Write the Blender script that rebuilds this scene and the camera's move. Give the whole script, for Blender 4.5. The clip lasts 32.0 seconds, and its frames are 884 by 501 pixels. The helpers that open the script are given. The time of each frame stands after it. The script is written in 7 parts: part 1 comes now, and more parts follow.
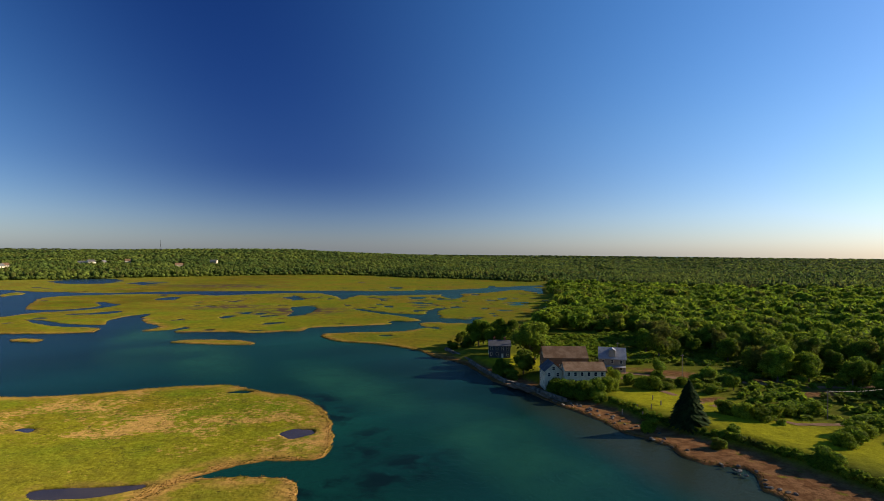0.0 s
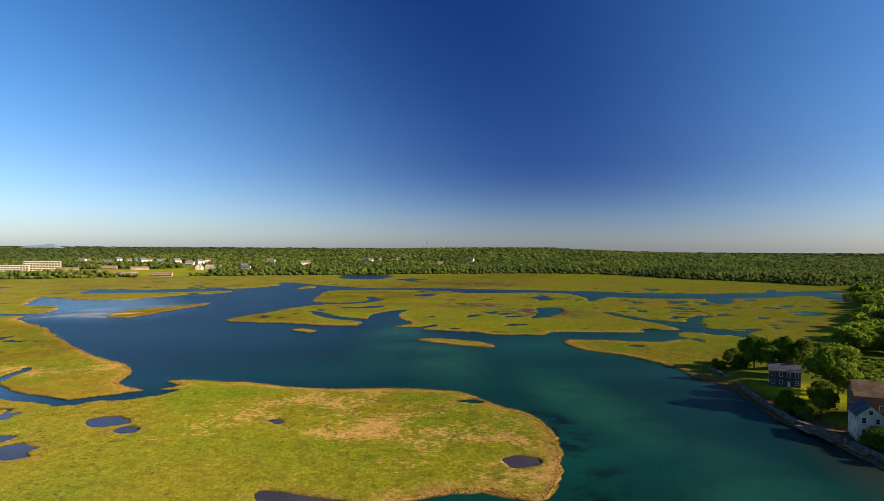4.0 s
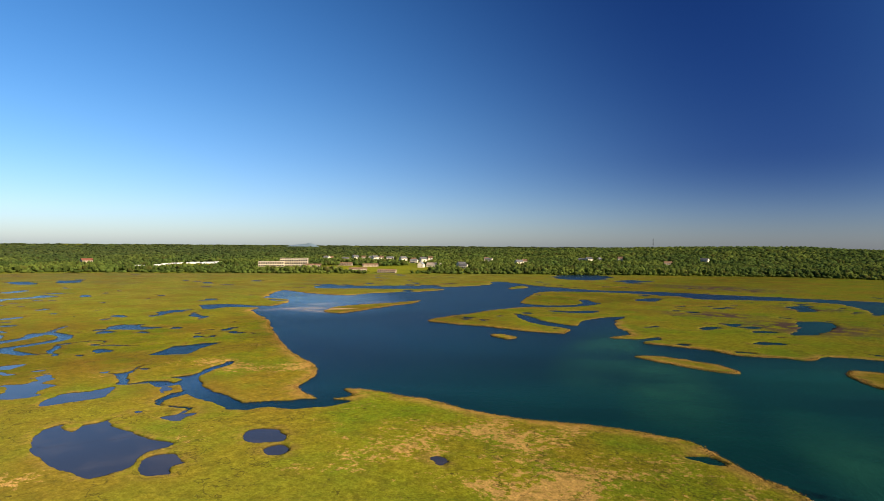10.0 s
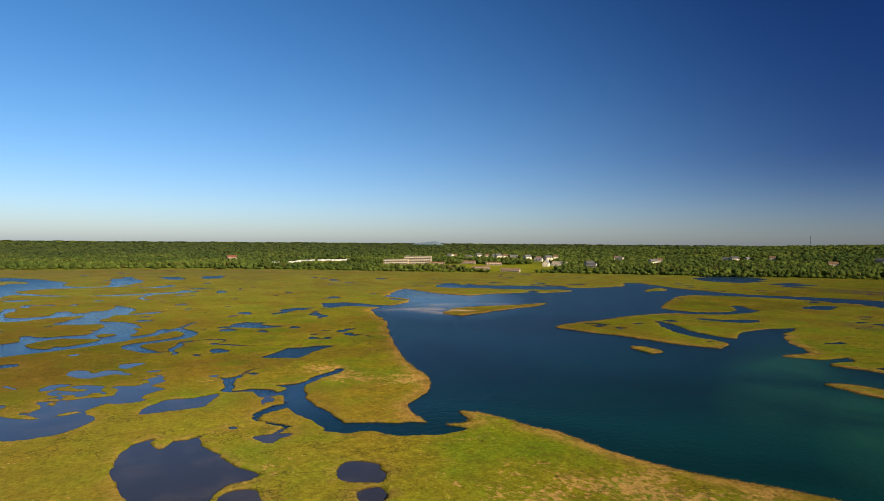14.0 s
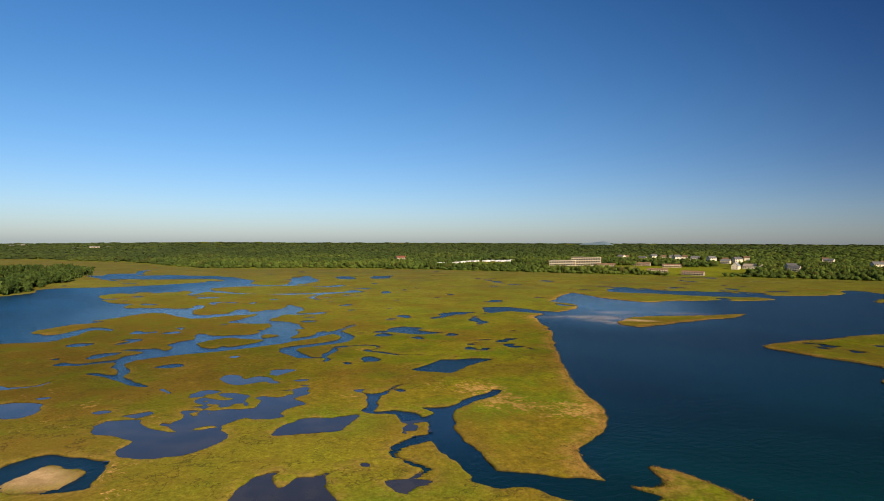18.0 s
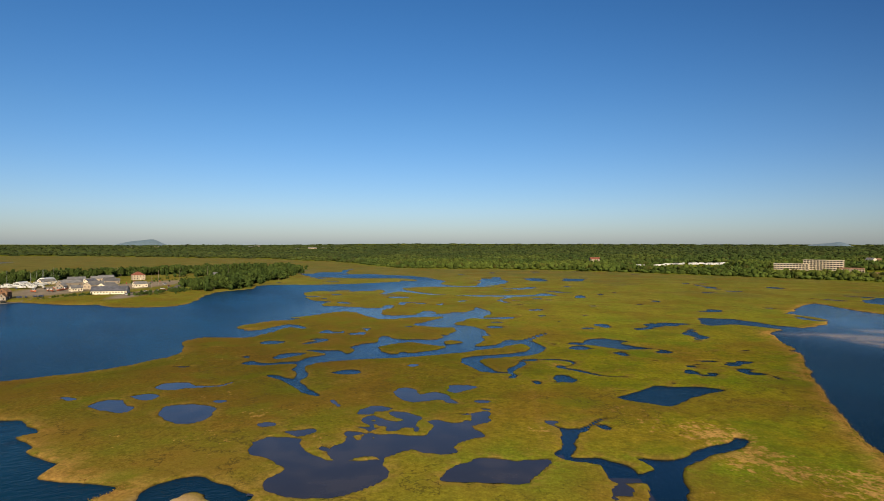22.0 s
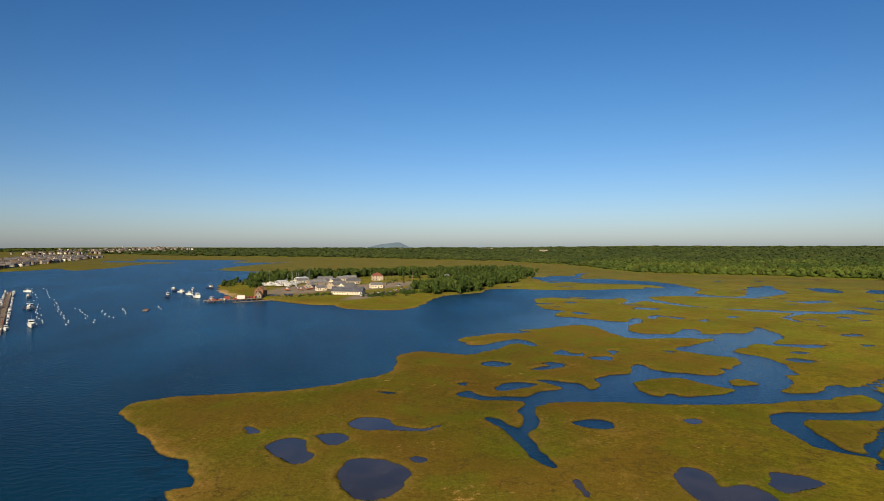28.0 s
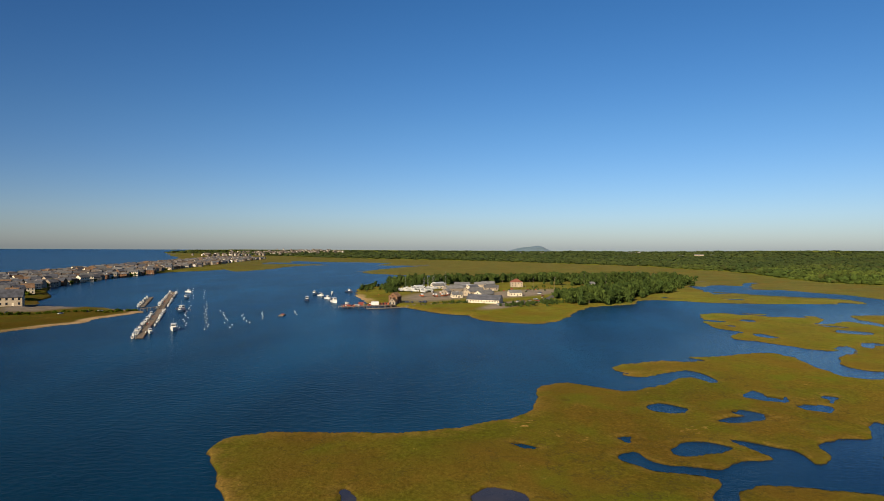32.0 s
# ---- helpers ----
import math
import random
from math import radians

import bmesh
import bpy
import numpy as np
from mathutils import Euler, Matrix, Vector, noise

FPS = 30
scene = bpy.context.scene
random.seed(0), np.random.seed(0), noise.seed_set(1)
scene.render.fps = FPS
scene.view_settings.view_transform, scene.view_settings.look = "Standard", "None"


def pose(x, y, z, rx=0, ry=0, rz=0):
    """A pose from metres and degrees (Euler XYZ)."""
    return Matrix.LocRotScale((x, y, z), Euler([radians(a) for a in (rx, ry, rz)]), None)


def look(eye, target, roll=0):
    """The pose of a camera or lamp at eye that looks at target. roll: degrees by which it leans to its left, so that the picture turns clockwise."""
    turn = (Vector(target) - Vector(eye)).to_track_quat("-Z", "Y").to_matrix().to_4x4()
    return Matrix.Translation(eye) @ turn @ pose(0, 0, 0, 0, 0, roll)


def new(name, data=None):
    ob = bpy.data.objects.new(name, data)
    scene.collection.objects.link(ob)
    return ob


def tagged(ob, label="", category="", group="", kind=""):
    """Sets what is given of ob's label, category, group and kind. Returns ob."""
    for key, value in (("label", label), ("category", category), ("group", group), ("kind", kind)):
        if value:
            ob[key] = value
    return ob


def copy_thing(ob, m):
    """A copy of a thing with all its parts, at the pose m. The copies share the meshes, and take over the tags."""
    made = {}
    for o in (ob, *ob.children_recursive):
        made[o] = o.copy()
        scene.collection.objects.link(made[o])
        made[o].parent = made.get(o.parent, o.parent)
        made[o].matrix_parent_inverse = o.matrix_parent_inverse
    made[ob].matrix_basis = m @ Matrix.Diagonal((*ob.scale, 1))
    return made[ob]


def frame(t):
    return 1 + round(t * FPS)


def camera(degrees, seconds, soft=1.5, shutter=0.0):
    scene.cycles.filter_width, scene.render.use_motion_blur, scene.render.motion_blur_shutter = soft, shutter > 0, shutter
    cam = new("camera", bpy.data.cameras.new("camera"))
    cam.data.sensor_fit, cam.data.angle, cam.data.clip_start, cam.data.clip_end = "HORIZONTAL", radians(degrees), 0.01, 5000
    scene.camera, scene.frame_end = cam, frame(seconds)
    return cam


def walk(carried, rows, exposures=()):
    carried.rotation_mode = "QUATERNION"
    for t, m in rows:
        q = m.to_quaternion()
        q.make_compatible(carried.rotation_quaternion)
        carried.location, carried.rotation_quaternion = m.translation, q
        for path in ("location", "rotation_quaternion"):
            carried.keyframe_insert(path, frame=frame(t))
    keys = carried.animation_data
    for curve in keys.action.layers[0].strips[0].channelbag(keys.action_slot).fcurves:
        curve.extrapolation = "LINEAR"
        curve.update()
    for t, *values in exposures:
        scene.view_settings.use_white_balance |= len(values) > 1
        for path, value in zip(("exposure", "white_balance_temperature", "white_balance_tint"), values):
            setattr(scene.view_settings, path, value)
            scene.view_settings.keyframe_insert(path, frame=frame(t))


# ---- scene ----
cam = camera(74.06, 32.0, 0.7)

# The flight: seconds, eye, target, roll
PATH = [
    (0, (0.01, 0.02, 55.99), (0.027, 100.015, 56.296), 0.56),
    (0.5, (1.04, 3.58, 56.51), (-3.412, 103.479, 56.550), 0.52),
    (1, (1.52, 7.19, 56.57), (-11.834, 106.289, 56.579), 0.41),
    (1.5, (2.58, 11.46, 56.56), (-19.219, 109.058, 56.469), 0.41),
    (2, (2.92, 13.99, 56.73), (-23.797, 110.353, 56.727), 0.31),
    (2.5, (2.69, 17.60, 56.87), (-26.064, 113.373, 56.809), 0.36),
    (3, (2.02, 20.80, 57.09), (-32.292, 114.729, 56.815), 0.42),
    (3.5, (1.74, 24.27, 57.18), (-36.931, 116.485, 56.853), 0.42),
    (5.5, (-1.07, 36.78, 57.72), (-48.204, 124.970, 57.178), 0.25),
    (6, (-2.54, 40.74, 57.73), (-52.712, 127.239, 57.217), 0.39),
    (6.5, (-3.24, 45.13, 57.69), (-56.142, 129.984, 57.013), 0.22),
    (7, (-4.63, 49.20, 57.29), (-59.394, 132.865, 56.609), 0.20),
    (7.5, (-7.09, 53.77, 56.80), (-64.291, 135.797, 56.148), 0.28),
    (8, (-9.26, 58.11, 56.46), (-69.040, 138.266, 55.769), 0.29),
    (8.5, (-10.98, 62.31, 56.38), (-73.138, 140.638, 55.613), 0.29),
    (9, (-13.27, 66.05, 56.26), (-77.964, 142.299, 55.500), 0.39),
    (9.5, (-15.59, 70.15, 56.06), (-83.748, 143.317, 55.338), 0.38),
    (10, (-17.85, 73.90, 55.96), (-89.478, 143.678, 55.212), 0.41),
    (10.5, (-20.79, 77.17, 55.94), (-95.171, 144.000, 55.106), 0.42),
    (11, (-23.84, 80.45, 55.87), (-100.783, 144.308, 54.983), 0.36),
    (11.5, (-27.33, 83.79, 55.69), (-106.142, 145.337, 54.717), 0.39),
    (12, (-31.27, 86.69, 55.58), (-111.013, 147.027, 54.615), 0.47),
    (12.5, (-34.28, 89.15, 55.67), (-114.259, 149.172, 54.662), 0.39),
    (13, (-37.79, 91.54, 55.91), (-118.093, 151.120, 54.747), 0.32),
    (13.5, (-41.77, 94.49, 55.85), (-124.888, 150.084, 54.689), 0.38),
    (14, (-46.02, 97.01, 55.92), (-130.635, 150.285, 54.688), 0.43),
    (14.5, (-50.33, 99.62, 55.97), (-136.911, 149.644, 54.690), 0.43),
    (16.5, (-67.90, 109.27, 56.10), (-160.556, 146.870, 54.790), 0.18),
    (17, (-71.96, 111.41, 56.11), (-165.989, 145.412, 54.713), 0.23),
    (17.5, (-76.39, 113.47, 56.09), (-171.512, 144.282, 54.716), 0.21),
    (18, (-81.25, 115.21, 55.95), (-177.324, 142.944, 54.626), 0.24),
    (18.5, (-86.23, 117.00, 55.86), (-183.152, 141.598, 54.516), 0.23),
    (19, (-91.77, 118.37, 55.67), (-189.476, 139.619, 54.305), 0.14),
    (19.5, (-97.10, 119.59, 55.56), (-195.590, 136.877, 54.199), 0.16),
    (20, (-101.97, 120.32, 55.48), (-201.120, 133.246, 54.128), 0.18),
    (20.5, (-107.24, 120.33, 55.24), (-206.856, 128.981, 53.906), 0.24),
    (21, (-112.36, 120.73, 54.93), (-212.261, 125.029, 53.647), 0.21),
    (21.5, (-117.56, 120.77, 54.41), (-217.546, 121.440, 53.233), 0.23),
    (22, (-123.89, 120.77, 53.98), (-223.798, 116.570, 52.817), 0.16),
    (22.5, (-129.36, 120.28, 53.64), (-228.935, 111.090, 52.504), 0.13),
    (23, (-135.87, 119.11, 53.36), (-234.747, 104.222, 52.235), 0.12),
    (23.5, (-140.27, 118.62, 53.01), (-238.190, 98.364, 51.987), 0.06),
    (24, (-146.07, 117.14, 52.53), (-242.342, 90.103, 51.546), 0.05),
    (24.5, (-151.64, 115.79, 52.15), (-246.540, 84.288, 51.180), -0.06),
    (25, (-157.76, 113.82, 51.96), (-251.967, 80.295, 51.006), -0.03),
    (25.5, (-163.15, 111.93, 52.01), (-257.182, 77.915, 51.027), 0.04),
    (27.5, (-185.56, 104.31, 52.02), (-277.478, 64.930, 51.272), -0.04),
    (28, (-191.56, 102.00, 52.52), (-282.434, 60.269, 51.719), 0.06),
    (28.5, (-196.74, 100.03, 52.37), (-286.555, 56.065, 51.685), -0.02),
    (29, (-202.38, 97.48, 52.66), (-290.810, 50.801, 52.015), 0.01),
    (29.5, (-207.44, 95.00, 52.95), (-294.682, 46.132, 52.352), 0.10),
    (30, (-212.90, 92.16, 53.32), (-298.490, 40.446, 52.760), 0.16),
    (30.5, (-217.29, 89.43, 53.71), (-301.252, 35.127, 53.197), 0.23),
    (31, (-222.21, 86.18, 54.19), (-304.161, 28.869, 53.621), 0.31),
    (31.5, (-226.77, 82.82, 54.51), (-307.042, 23.191, 54.045), 0.38),
    (32, (-231.93, 79.23, 54.57), (-310.388, 17.237, 54.218), 0.32),
]
walk(cam, [(t, look(eye, target, roll)) for t, eye, target, roll in PATH],
     [(0, 1.34), (2, 1.48), (3, 1.50), (6, 1.44), (9, 1.34), (13, 1.04), (19, 0.83), (24, 0.70), (28, 0.72), (32, 0.74)])

# ---- light ----
SUN_AZIMUTH, SUN_ELEVATION = radians(79), radians(24)
world = bpy.data.worlds.new("sky")
scene.world = world
world.use_nodes = True
wn, wl = world.node_tree.nodes, world.node_tree.links
wn.clear()
sky = wn.new("ShaderNodeTexSky")
sky.sky_type = "NISHITA"
sky.sun_disc = False
sky.sun_elevation, sky.sun_rotation = SUN_ELEVATION, SUN_AZIMUTH
sky.air_density, sky.dust_density, sky.ozone_density = 1.0, 0.6, 4.0
rich = wn.new("ShaderNodeHueSaturation")
rich.inputs["Saturation"].default_value = 1.24
# The clear sky is darkest a quarter turn from the sun, as through a polarising filter, and more so away from the hazy horizon
sun_way = Vector((math.sin(SUN_AZIMUTH) * math.cos(SUN_ELEVATION), math.cos(SUN_AZIMUTH) * math.cos(SUN_ELEVATION), math.sin(SUN_ELEVATION)))


def sky_maths(op, a, b=0.0, c=0.0):
    x = wn.new("ShaderNodeMath")
    x.operation = op
    for s, v in zip(x.inputs, (a, b, c)):
        if isinstance(v, (int, float)):
            s.default_value = v
        else:
            wl.new(v, s)
    return x.outputs[0]


whither = wn.new("ShaderNodeTexCoord")
along = wn.new("ShaderNodeVectorMath")
along.operation = "DOT_PRODUCT"
wl.new(whither.outputs["Generated"], along.inputs[0])
along.inputs[1].default_value = sun_way
upward = wn.new("ShaderNodeSeparateXYZ")
wl.new(whither.outputs["Generated"], upward.inputs[0])
square = sky_maths("MULTIPLY", along.outputs["Value"], along.outputs["Value"])
polar = sky_maths("POWER", sky_maths("DIVIDE", sky_maths("SUBTRACT", 1.0, square), sky_maths("ADD", 1.0, square)), 2.0)
height = wn.new("ShaderNodeMapRange")
height.interpolation_type = "SMOOTHSTEP"
height.inputs["From Min"].default_value, height.inputs["From Max"].default_value = -0.14, 0.15
wl.new(upward.outputs["Z"], height.inputs["Value"])
# deeper over the land to the north than over the sea's haze
north = wn.new("ShaderNodeMapRange")
north.interpolation_type = "SMOOTHSTEP"
north.inputs["From Min"].default_value, north.inputs["From Max"].default_value, north.inputs["To Min"].default_value = -0.5, 0.6, 0.45
wl.new(sky_maths("ADD", sky_maths("MULTIPLY", upward.outputs["Y"], 0.95), sky_maths("MULTIPLY", upward.outputs["X"], -0.3)), north.inputs["Value"])
deepen = sky_maths("MULTIPLY", sky_maths("MULTIPLY", polar, height.outputs["Result"]), north.outputs["Result"])
filtered = wn.new("ShaderNodeMix")
filtered.data_type, filtered.blend_type = "RGBA", "MULTIPLY"
filtered.inputs[7].default_value = (0.150, 0.195, 0.355, 1)
tint = wn.new("ShaderNodeVectorMath")
tint.operation = "MULTIPLY"
tint.inputs[1].default_value = (1.0, 0.965, 1.035)
back = wn.new("ShaderNodeBackground")
back.inputs["Strength"].default_value = 0.061
wout = wn.new("ShaderNodeOutputWorld")
wl.new(sky.outputs["Color"], rich.inputs["Color"])
wl.new(rich.outputs["Color"], tint.inputs[0])
wl.new(tint.outputs["Vector"], filtered.inputs[6])
wl.new(deepen, filtered.inputs[0])
# the cool dull haze low over the horizon
low = wn.new("ShaderNodeMapRange")
low.inputs["From Min"].default_value, low.inputs["From Max"].default_value, low.inputs["To Min"].default_value, low.inputs["To Max"].default_value = 0.0, 0.20, 1.0, 0.0
wl.new(upward.outputs["Z"], low.inputs["Value"])
hazy = wn.new("ShaderNodeMix")
hazy.data_type = "RGBA"
hazy.inputs[6].default_value, hazy.inputs[7].default_value = (1, 1, 1, 1), (0.86, 0.92, 1.08, 1)
wl.new(low.outputs["Result"], hazy.inputs[0])
dulled = wn.new("ShaderNodeVectorMath")
dulled.operation = "MULTIPLY"
wl.new(filtered.outputs[2], dulled.inputs[0])
wl.new(hazy.outputs[2], dulled.inputs[1])
wl.new(dulled.outputs["Vector"], back.inputs["Color"])
wl.new(back.outputs["Background"], wout.inputs["Surface"])

sun = new("sun", bpy.data.lights.new("sun", "SUN"))
sun.data.energy, sun.data.angle, sun.data.color = 4.3, radians(0.6), (1.0, 0.84, 0.60)
sun.matrix_world = look(sun_way * 500, (0, 0, 0))


# ---- materials ----
def material(name, base, rough=0.85, spots=None, spot_scale=1.0, spot_at=(0.45, 0.6), fine=0.25, fine_scale=6.0,
             bump=0.0, bump_scale=10.0, metal=0.0, vary=0.0, island=0.0):
    """A surface with grain (fine), stains (spots: another colour) and relief; vary: brightness from object to object."""
    m = bpy.data.materials.new(name)
    m.use_nodes = True
    n, l = m.node_tree.nodes, m.node_tree.links
    p = n["Principled BSDF"]
    p.inputs["Roughness"].default_value, p.inputs["Metallic"].default_value = rough, metal
    p.inputs["Specular IOR Level"].default_value = 0.3 if rough < 0.8 else 0.06
    p.inputs["Diffuse Roughness"].default_value = 0.6 if rough > 0.8 else 0.0
    geo = n.new("ShaderNodeNewGeometry")
    colour = n.new("ShaderNodeRGB")
    colour.outputs[0].default_value = (*base, 1)
    last = colour.outputs[0]

    def noisy(scale, detail=4.0):
        t = n.new("ShaderNodeTexNoise")
        t.inputs["Scale"].default_value, t.inputs["Detail"].default_value = scale, detail
        t.inputs["Roughness"].default_value = 0.66 if detail >= 8 else 0.6 if detail >= 5 else 0.5
        l.new(geo.outputs["Position"], t.inputs["Vector"])
        return t.outputs["Fac"]

    def ramp(source, a, b, lo=0.0, hi=1.0):
        r = n.new("ShaderNodeMapRange")
        for k, v in zip(("From Min", "From Max", "To Min", "To Max"), (a, b, lo, hi)):
            r.inputs[k].default_value = v
        l.new(source, r.inputs["Value"])
        return r.outputs["Result"]

    def mix(kind, fac, a, b):
        x = n.new("ShaderNodeMix")
        x.data_type, x.blend_type = "RGBA", kind
        for s, v in ((x.inputs[0], fac), (x.inputs[6], a), (x.inputs[7], b)):
            if isinstance(v, (int, float)):
                s.default_value = v
            elif isinstance(v, tuple):
                s.default_value = (*v, 1)
            else:
                l.new(v, s)
        return x.outputs[2]

    if spots:
        last = mix("MIX", ramp(noisy(spot_scale), *spot_at), last, spots)
    if fine:
        last = mix("MULTIPLY", 1.0, last, ramp(noisy(fine_scale, 6.0), 0.25, 0.75, 1 - fine, 1 + fine))
    if vary:
        info = n.new("ShaderNodeObjectInfo")
        last = mix("MULTIPLY", 1.0, last, ramp(info.outputs["Random"], 0, 1, 1 - vary, 1 + vary))
    if island:
        last = mix("MULTIPLY", 1.0, last, ramp(geo.outputs["Random Per Island"], 0, 1, 1 - island, 1 + island))
    l.new(last, p.inputs["Base Color"])
    if bump:
        b = n.new("ShaderNodeBump")
        b.inputs["Strength"].default_value, b.inputs["Distance"].default_value = 1.0, bump
        l.new(noisy(bump_scale, 5.0), b.inputs["Height"])
        l.new(b.outputs["Normal"], p.inputs["Normal"])
    m["kit"] = name
    return m, n, l, p, last, noisy, ramp, mix, geo


def plain(*a, **k):
    return material(*a, **k)[0]


# Salt marsh: yellow-green grass, straw on the banks and in dry patches, bare mud
marsh, n, l, p, last, noisy, ramp, mix, geo = material("marsh", (0.120, 0.119, 0.0070), 0.95, (0.138, 0.100, 0.0100), 0.010, (0.42, 0.64),
                                                       0.30, 0.35, 0.35, 0.8)


def maths(op, a, b):
    x = n.new("ShaderNodeMath")
    x.operation = op
    for s, v in zip(x.inputs, (a, b)):
        if isinstance(v, (int, float)):
            s.default_value = v
        else:
            l.new(v, s)
    return x.outputs[0]


edge = n.new("ShaderNodeAttribute")
edge.attribute_name = "edge"
kind = n.new("ShaderNodeAttribute")
kind.attribute_name = "cover"
split = n.new("ShaderNodeSeparateColor")
l.new(kind.outputs["Color"], split.inputs["Color"])
spread = n.new("ShaderNodeSeparateXYZ")
l.new(geo.outputs["Position"], spread.inputs[0])
c = mix("MIX", ramp(noisy(0.032, 5.0), 0.46, 0.64, 0, 0.8), last, (0.078, 0.112, 0.0066))
# far western flats dulled, distance haze put into their colour; southern ones browner
c = mix("MIX", ramp(spread.outputs["X"], -420, -760, 0, 0.7), c, mix("MIX", ramp(noisy(0.02, 6.0), 0.42, 0.6), (0.122, 0.110, 0.0200), (0.088, 0.092, 0.0130)))
c = mix("MIX", maths("MULTIPLY", ramp(spread.outputs["X"], -520, -900), ramp(noisy(0.011, 7.0), 0.55, 0.62, 0, 0.6)), c, (0.060, 0.054, 0.024))
c = mix("MIX", maths("MULTIPLY", ramp(spread.outputs["Y"], 185, 60, 0, 0.92), ramp(spread.outputs["X"], -800, -480)), c, mix("MIX", ramp(noisy(0.03, 6.0), 0.4, 0.6), (0.088, 0.056, 0.0090), (0.068, 0.066, 0.0070)))
patchy = maths("MULTIPLY", maths("SUBTRACT", noisy(0.045, 6.0), 0.5), 1.1)
# the farthest flats greyer and bluer still, haze put into the colour again
c = mix("MIX", ramp(spread.outputs["X"], -880, -1200, 0, 0.8), c, mix("MIX", ramp(noisy(0.02, 7.0), 0.42, 0.6), (0.092, 0.080, 0.0260), (0.062, 0.066, 0.0200)))
dry = ramp(maths("ADD", maths("ADD", noisy(0.55, 13.0), patchy), maths("MULTIPLY", maths("SUBTRACT", split.outputs["Red"], 1.0), 0.28)), 0.47, 0.60)
c = mix("MIX", maths("MULTIPLY", dry, 0.85), c, (0.30, 0.175, 0.052))
rim = maths("MULTIPLY", ramp(edge.outputs["Fac"], 0.5, 4.5, 1, 0), ramp(noisy(0.16, 10.0), 0.45, 0.58))
c = mix("MIX", maths("MULTIPLY", rim, 0.7), c, (0.17, 0.105, 0.025))
outer = maths("MULTIPLY", kind.outputs["Alpha"], ramp(noisy(0.13, 10.0), 0.40, 0.52))
c = mix("MIX", maths("MULTIPLY", outer, 0.85), c, (0.26, 0.142, 0.038))
c = mix("MULTIPLY", 1.0, c, ramp(noisy(0.9, 8.0), 0.33, 0.67, 0.70, 1.28))
c = mix("MIX", ramp(noisy(0.16, 7.0), 0.52, 0.62, 0, 0.45), c, (0.066, 0.060, 0.007))
# broad stands of brown and of fresh green grass
west = ramp(spread.outputs["X"], -190, -270)
c = mix("MIX", maths("MULTIPLY", west, ramp(noisy(0.026, 5.0), 0.47, 0.60, 0, 0.55)), c, (0.094, 0.060, 0.0095))
c = mix("MIX", maths("MULTIPLY", west, ramp(noisy(0.041, 4.0), 0.56, 0.68, 0, 0.55)), c, (0.068, 0.084, 0.0065))
# colour multiplied down in broad patches on the inner flats
c = mix("MULTIPLY", maths("MULTIPLY", maths("MULTIPLY", ramp(spread.outputs["X"], -270, -340), ramp(spread.outputs["X"], -540, -420)), ramp(noisy(0.016, 5.0), 0.36, 0.60, 0.35, 1.0)), c, (0.74, 0.72, 0.72))
# colour multiplied up round the eastern pools
c = mix("MULTIPLY", maths("MULTIPLY", ramp(spread.outputs["X"], -330, -240), ramp(spread.outputs["Y"], 200, 120)), c, (1.32, 1.30, 1.5))
# low muddy seams between the turf
seam = maths("ABSOLUTE", maths("SUBTRACT", noisy(0.055, 7.0), 0.5), 0.0)
seam = maths("MULTIPLY", ramp(seam, 0.0, 0.010, 1, 0), ramp(noisy(0.013, 3.0), 0.44, 0.56))
c = mix("MIX", maths("MULTIPLY", seam, 0.75), c, (0.034, 0.028, 0.009))
c = mix("MIX", ramp(noisy(0.30, 6.0), 0.66, 0.70, 0, 0.7), c, (0.036, 0.030, 0.009))
c = mix("MIX", ramp(edge.outputs["Fac"], 0.0, 0.55, 0.9, 0), c, (0.028, 0.020, 0.0077))
mudded = maths("MULTIPLY", ramp(noisy(0.09, 6.0), 0.44, 0.52), split.outputs["Green"])
c = mix("MIX", mudded, c, (0.055, 0.036, 0.0269))
mown = n.new("ShaderNodeAttribute")
mown.attribute_name = "mown"
lawned = mix("MULTIPLY", 1.0, mix("MIX", mown.outputs["Fac"], (0.090, 0.098, 0.0090), (0.245, 0.232, 0.0095)), ramp(noisy(0.3, 7.0), 0.25, 0.75, 0.65, 1.3))
c = mix("MIX", split.outputs["Blue"], c, lawned)
bare = n.new("ShaderNodeAttribute")
bare.attribute_name = "bare"
raw = n.new("ShaderNodeSeparateColor")
l.new(bare.outputs["Color"], raw.inputs["Color"])
gravel = mix("MIX", ramp(noisy(0.35, 6.0), 0.42, 0.6), (0.110, 0.052, 0.022), (0.185, 0.095, 0.042))
c = mix("MIX", maths("MULTIPLY", raw.outputs["Red"], ramp(noisy(0.2, 5.0), 0.28, 0.42)), c, gravel)
c = mix("MIX", raw.outputs["Green"], c, mix("MIX", ramp(noisy(0.15, 5.0), 0.4, 0.6), (0.333, 0.230, 0.1216), (0.230, 0.154, 0.0768)))
c = mix("MIX", raw.outputs["Blue"], c, mix("MIX", ramp(noisy(0.12, 5.0), 0.4, 0.6), (0.122, 0.102, 0.0800), (0.166, 0.134, 0.1024)))
c = mix("MULTIPLY", 1.0, c, ramp(noisy(2.2, 4.0), 0.3, 0.7, 0.86, 1.14))
l.new(c, p.inputs["Base Color"])
p.inputs["Specular IOR Level"].default_value = 0.01

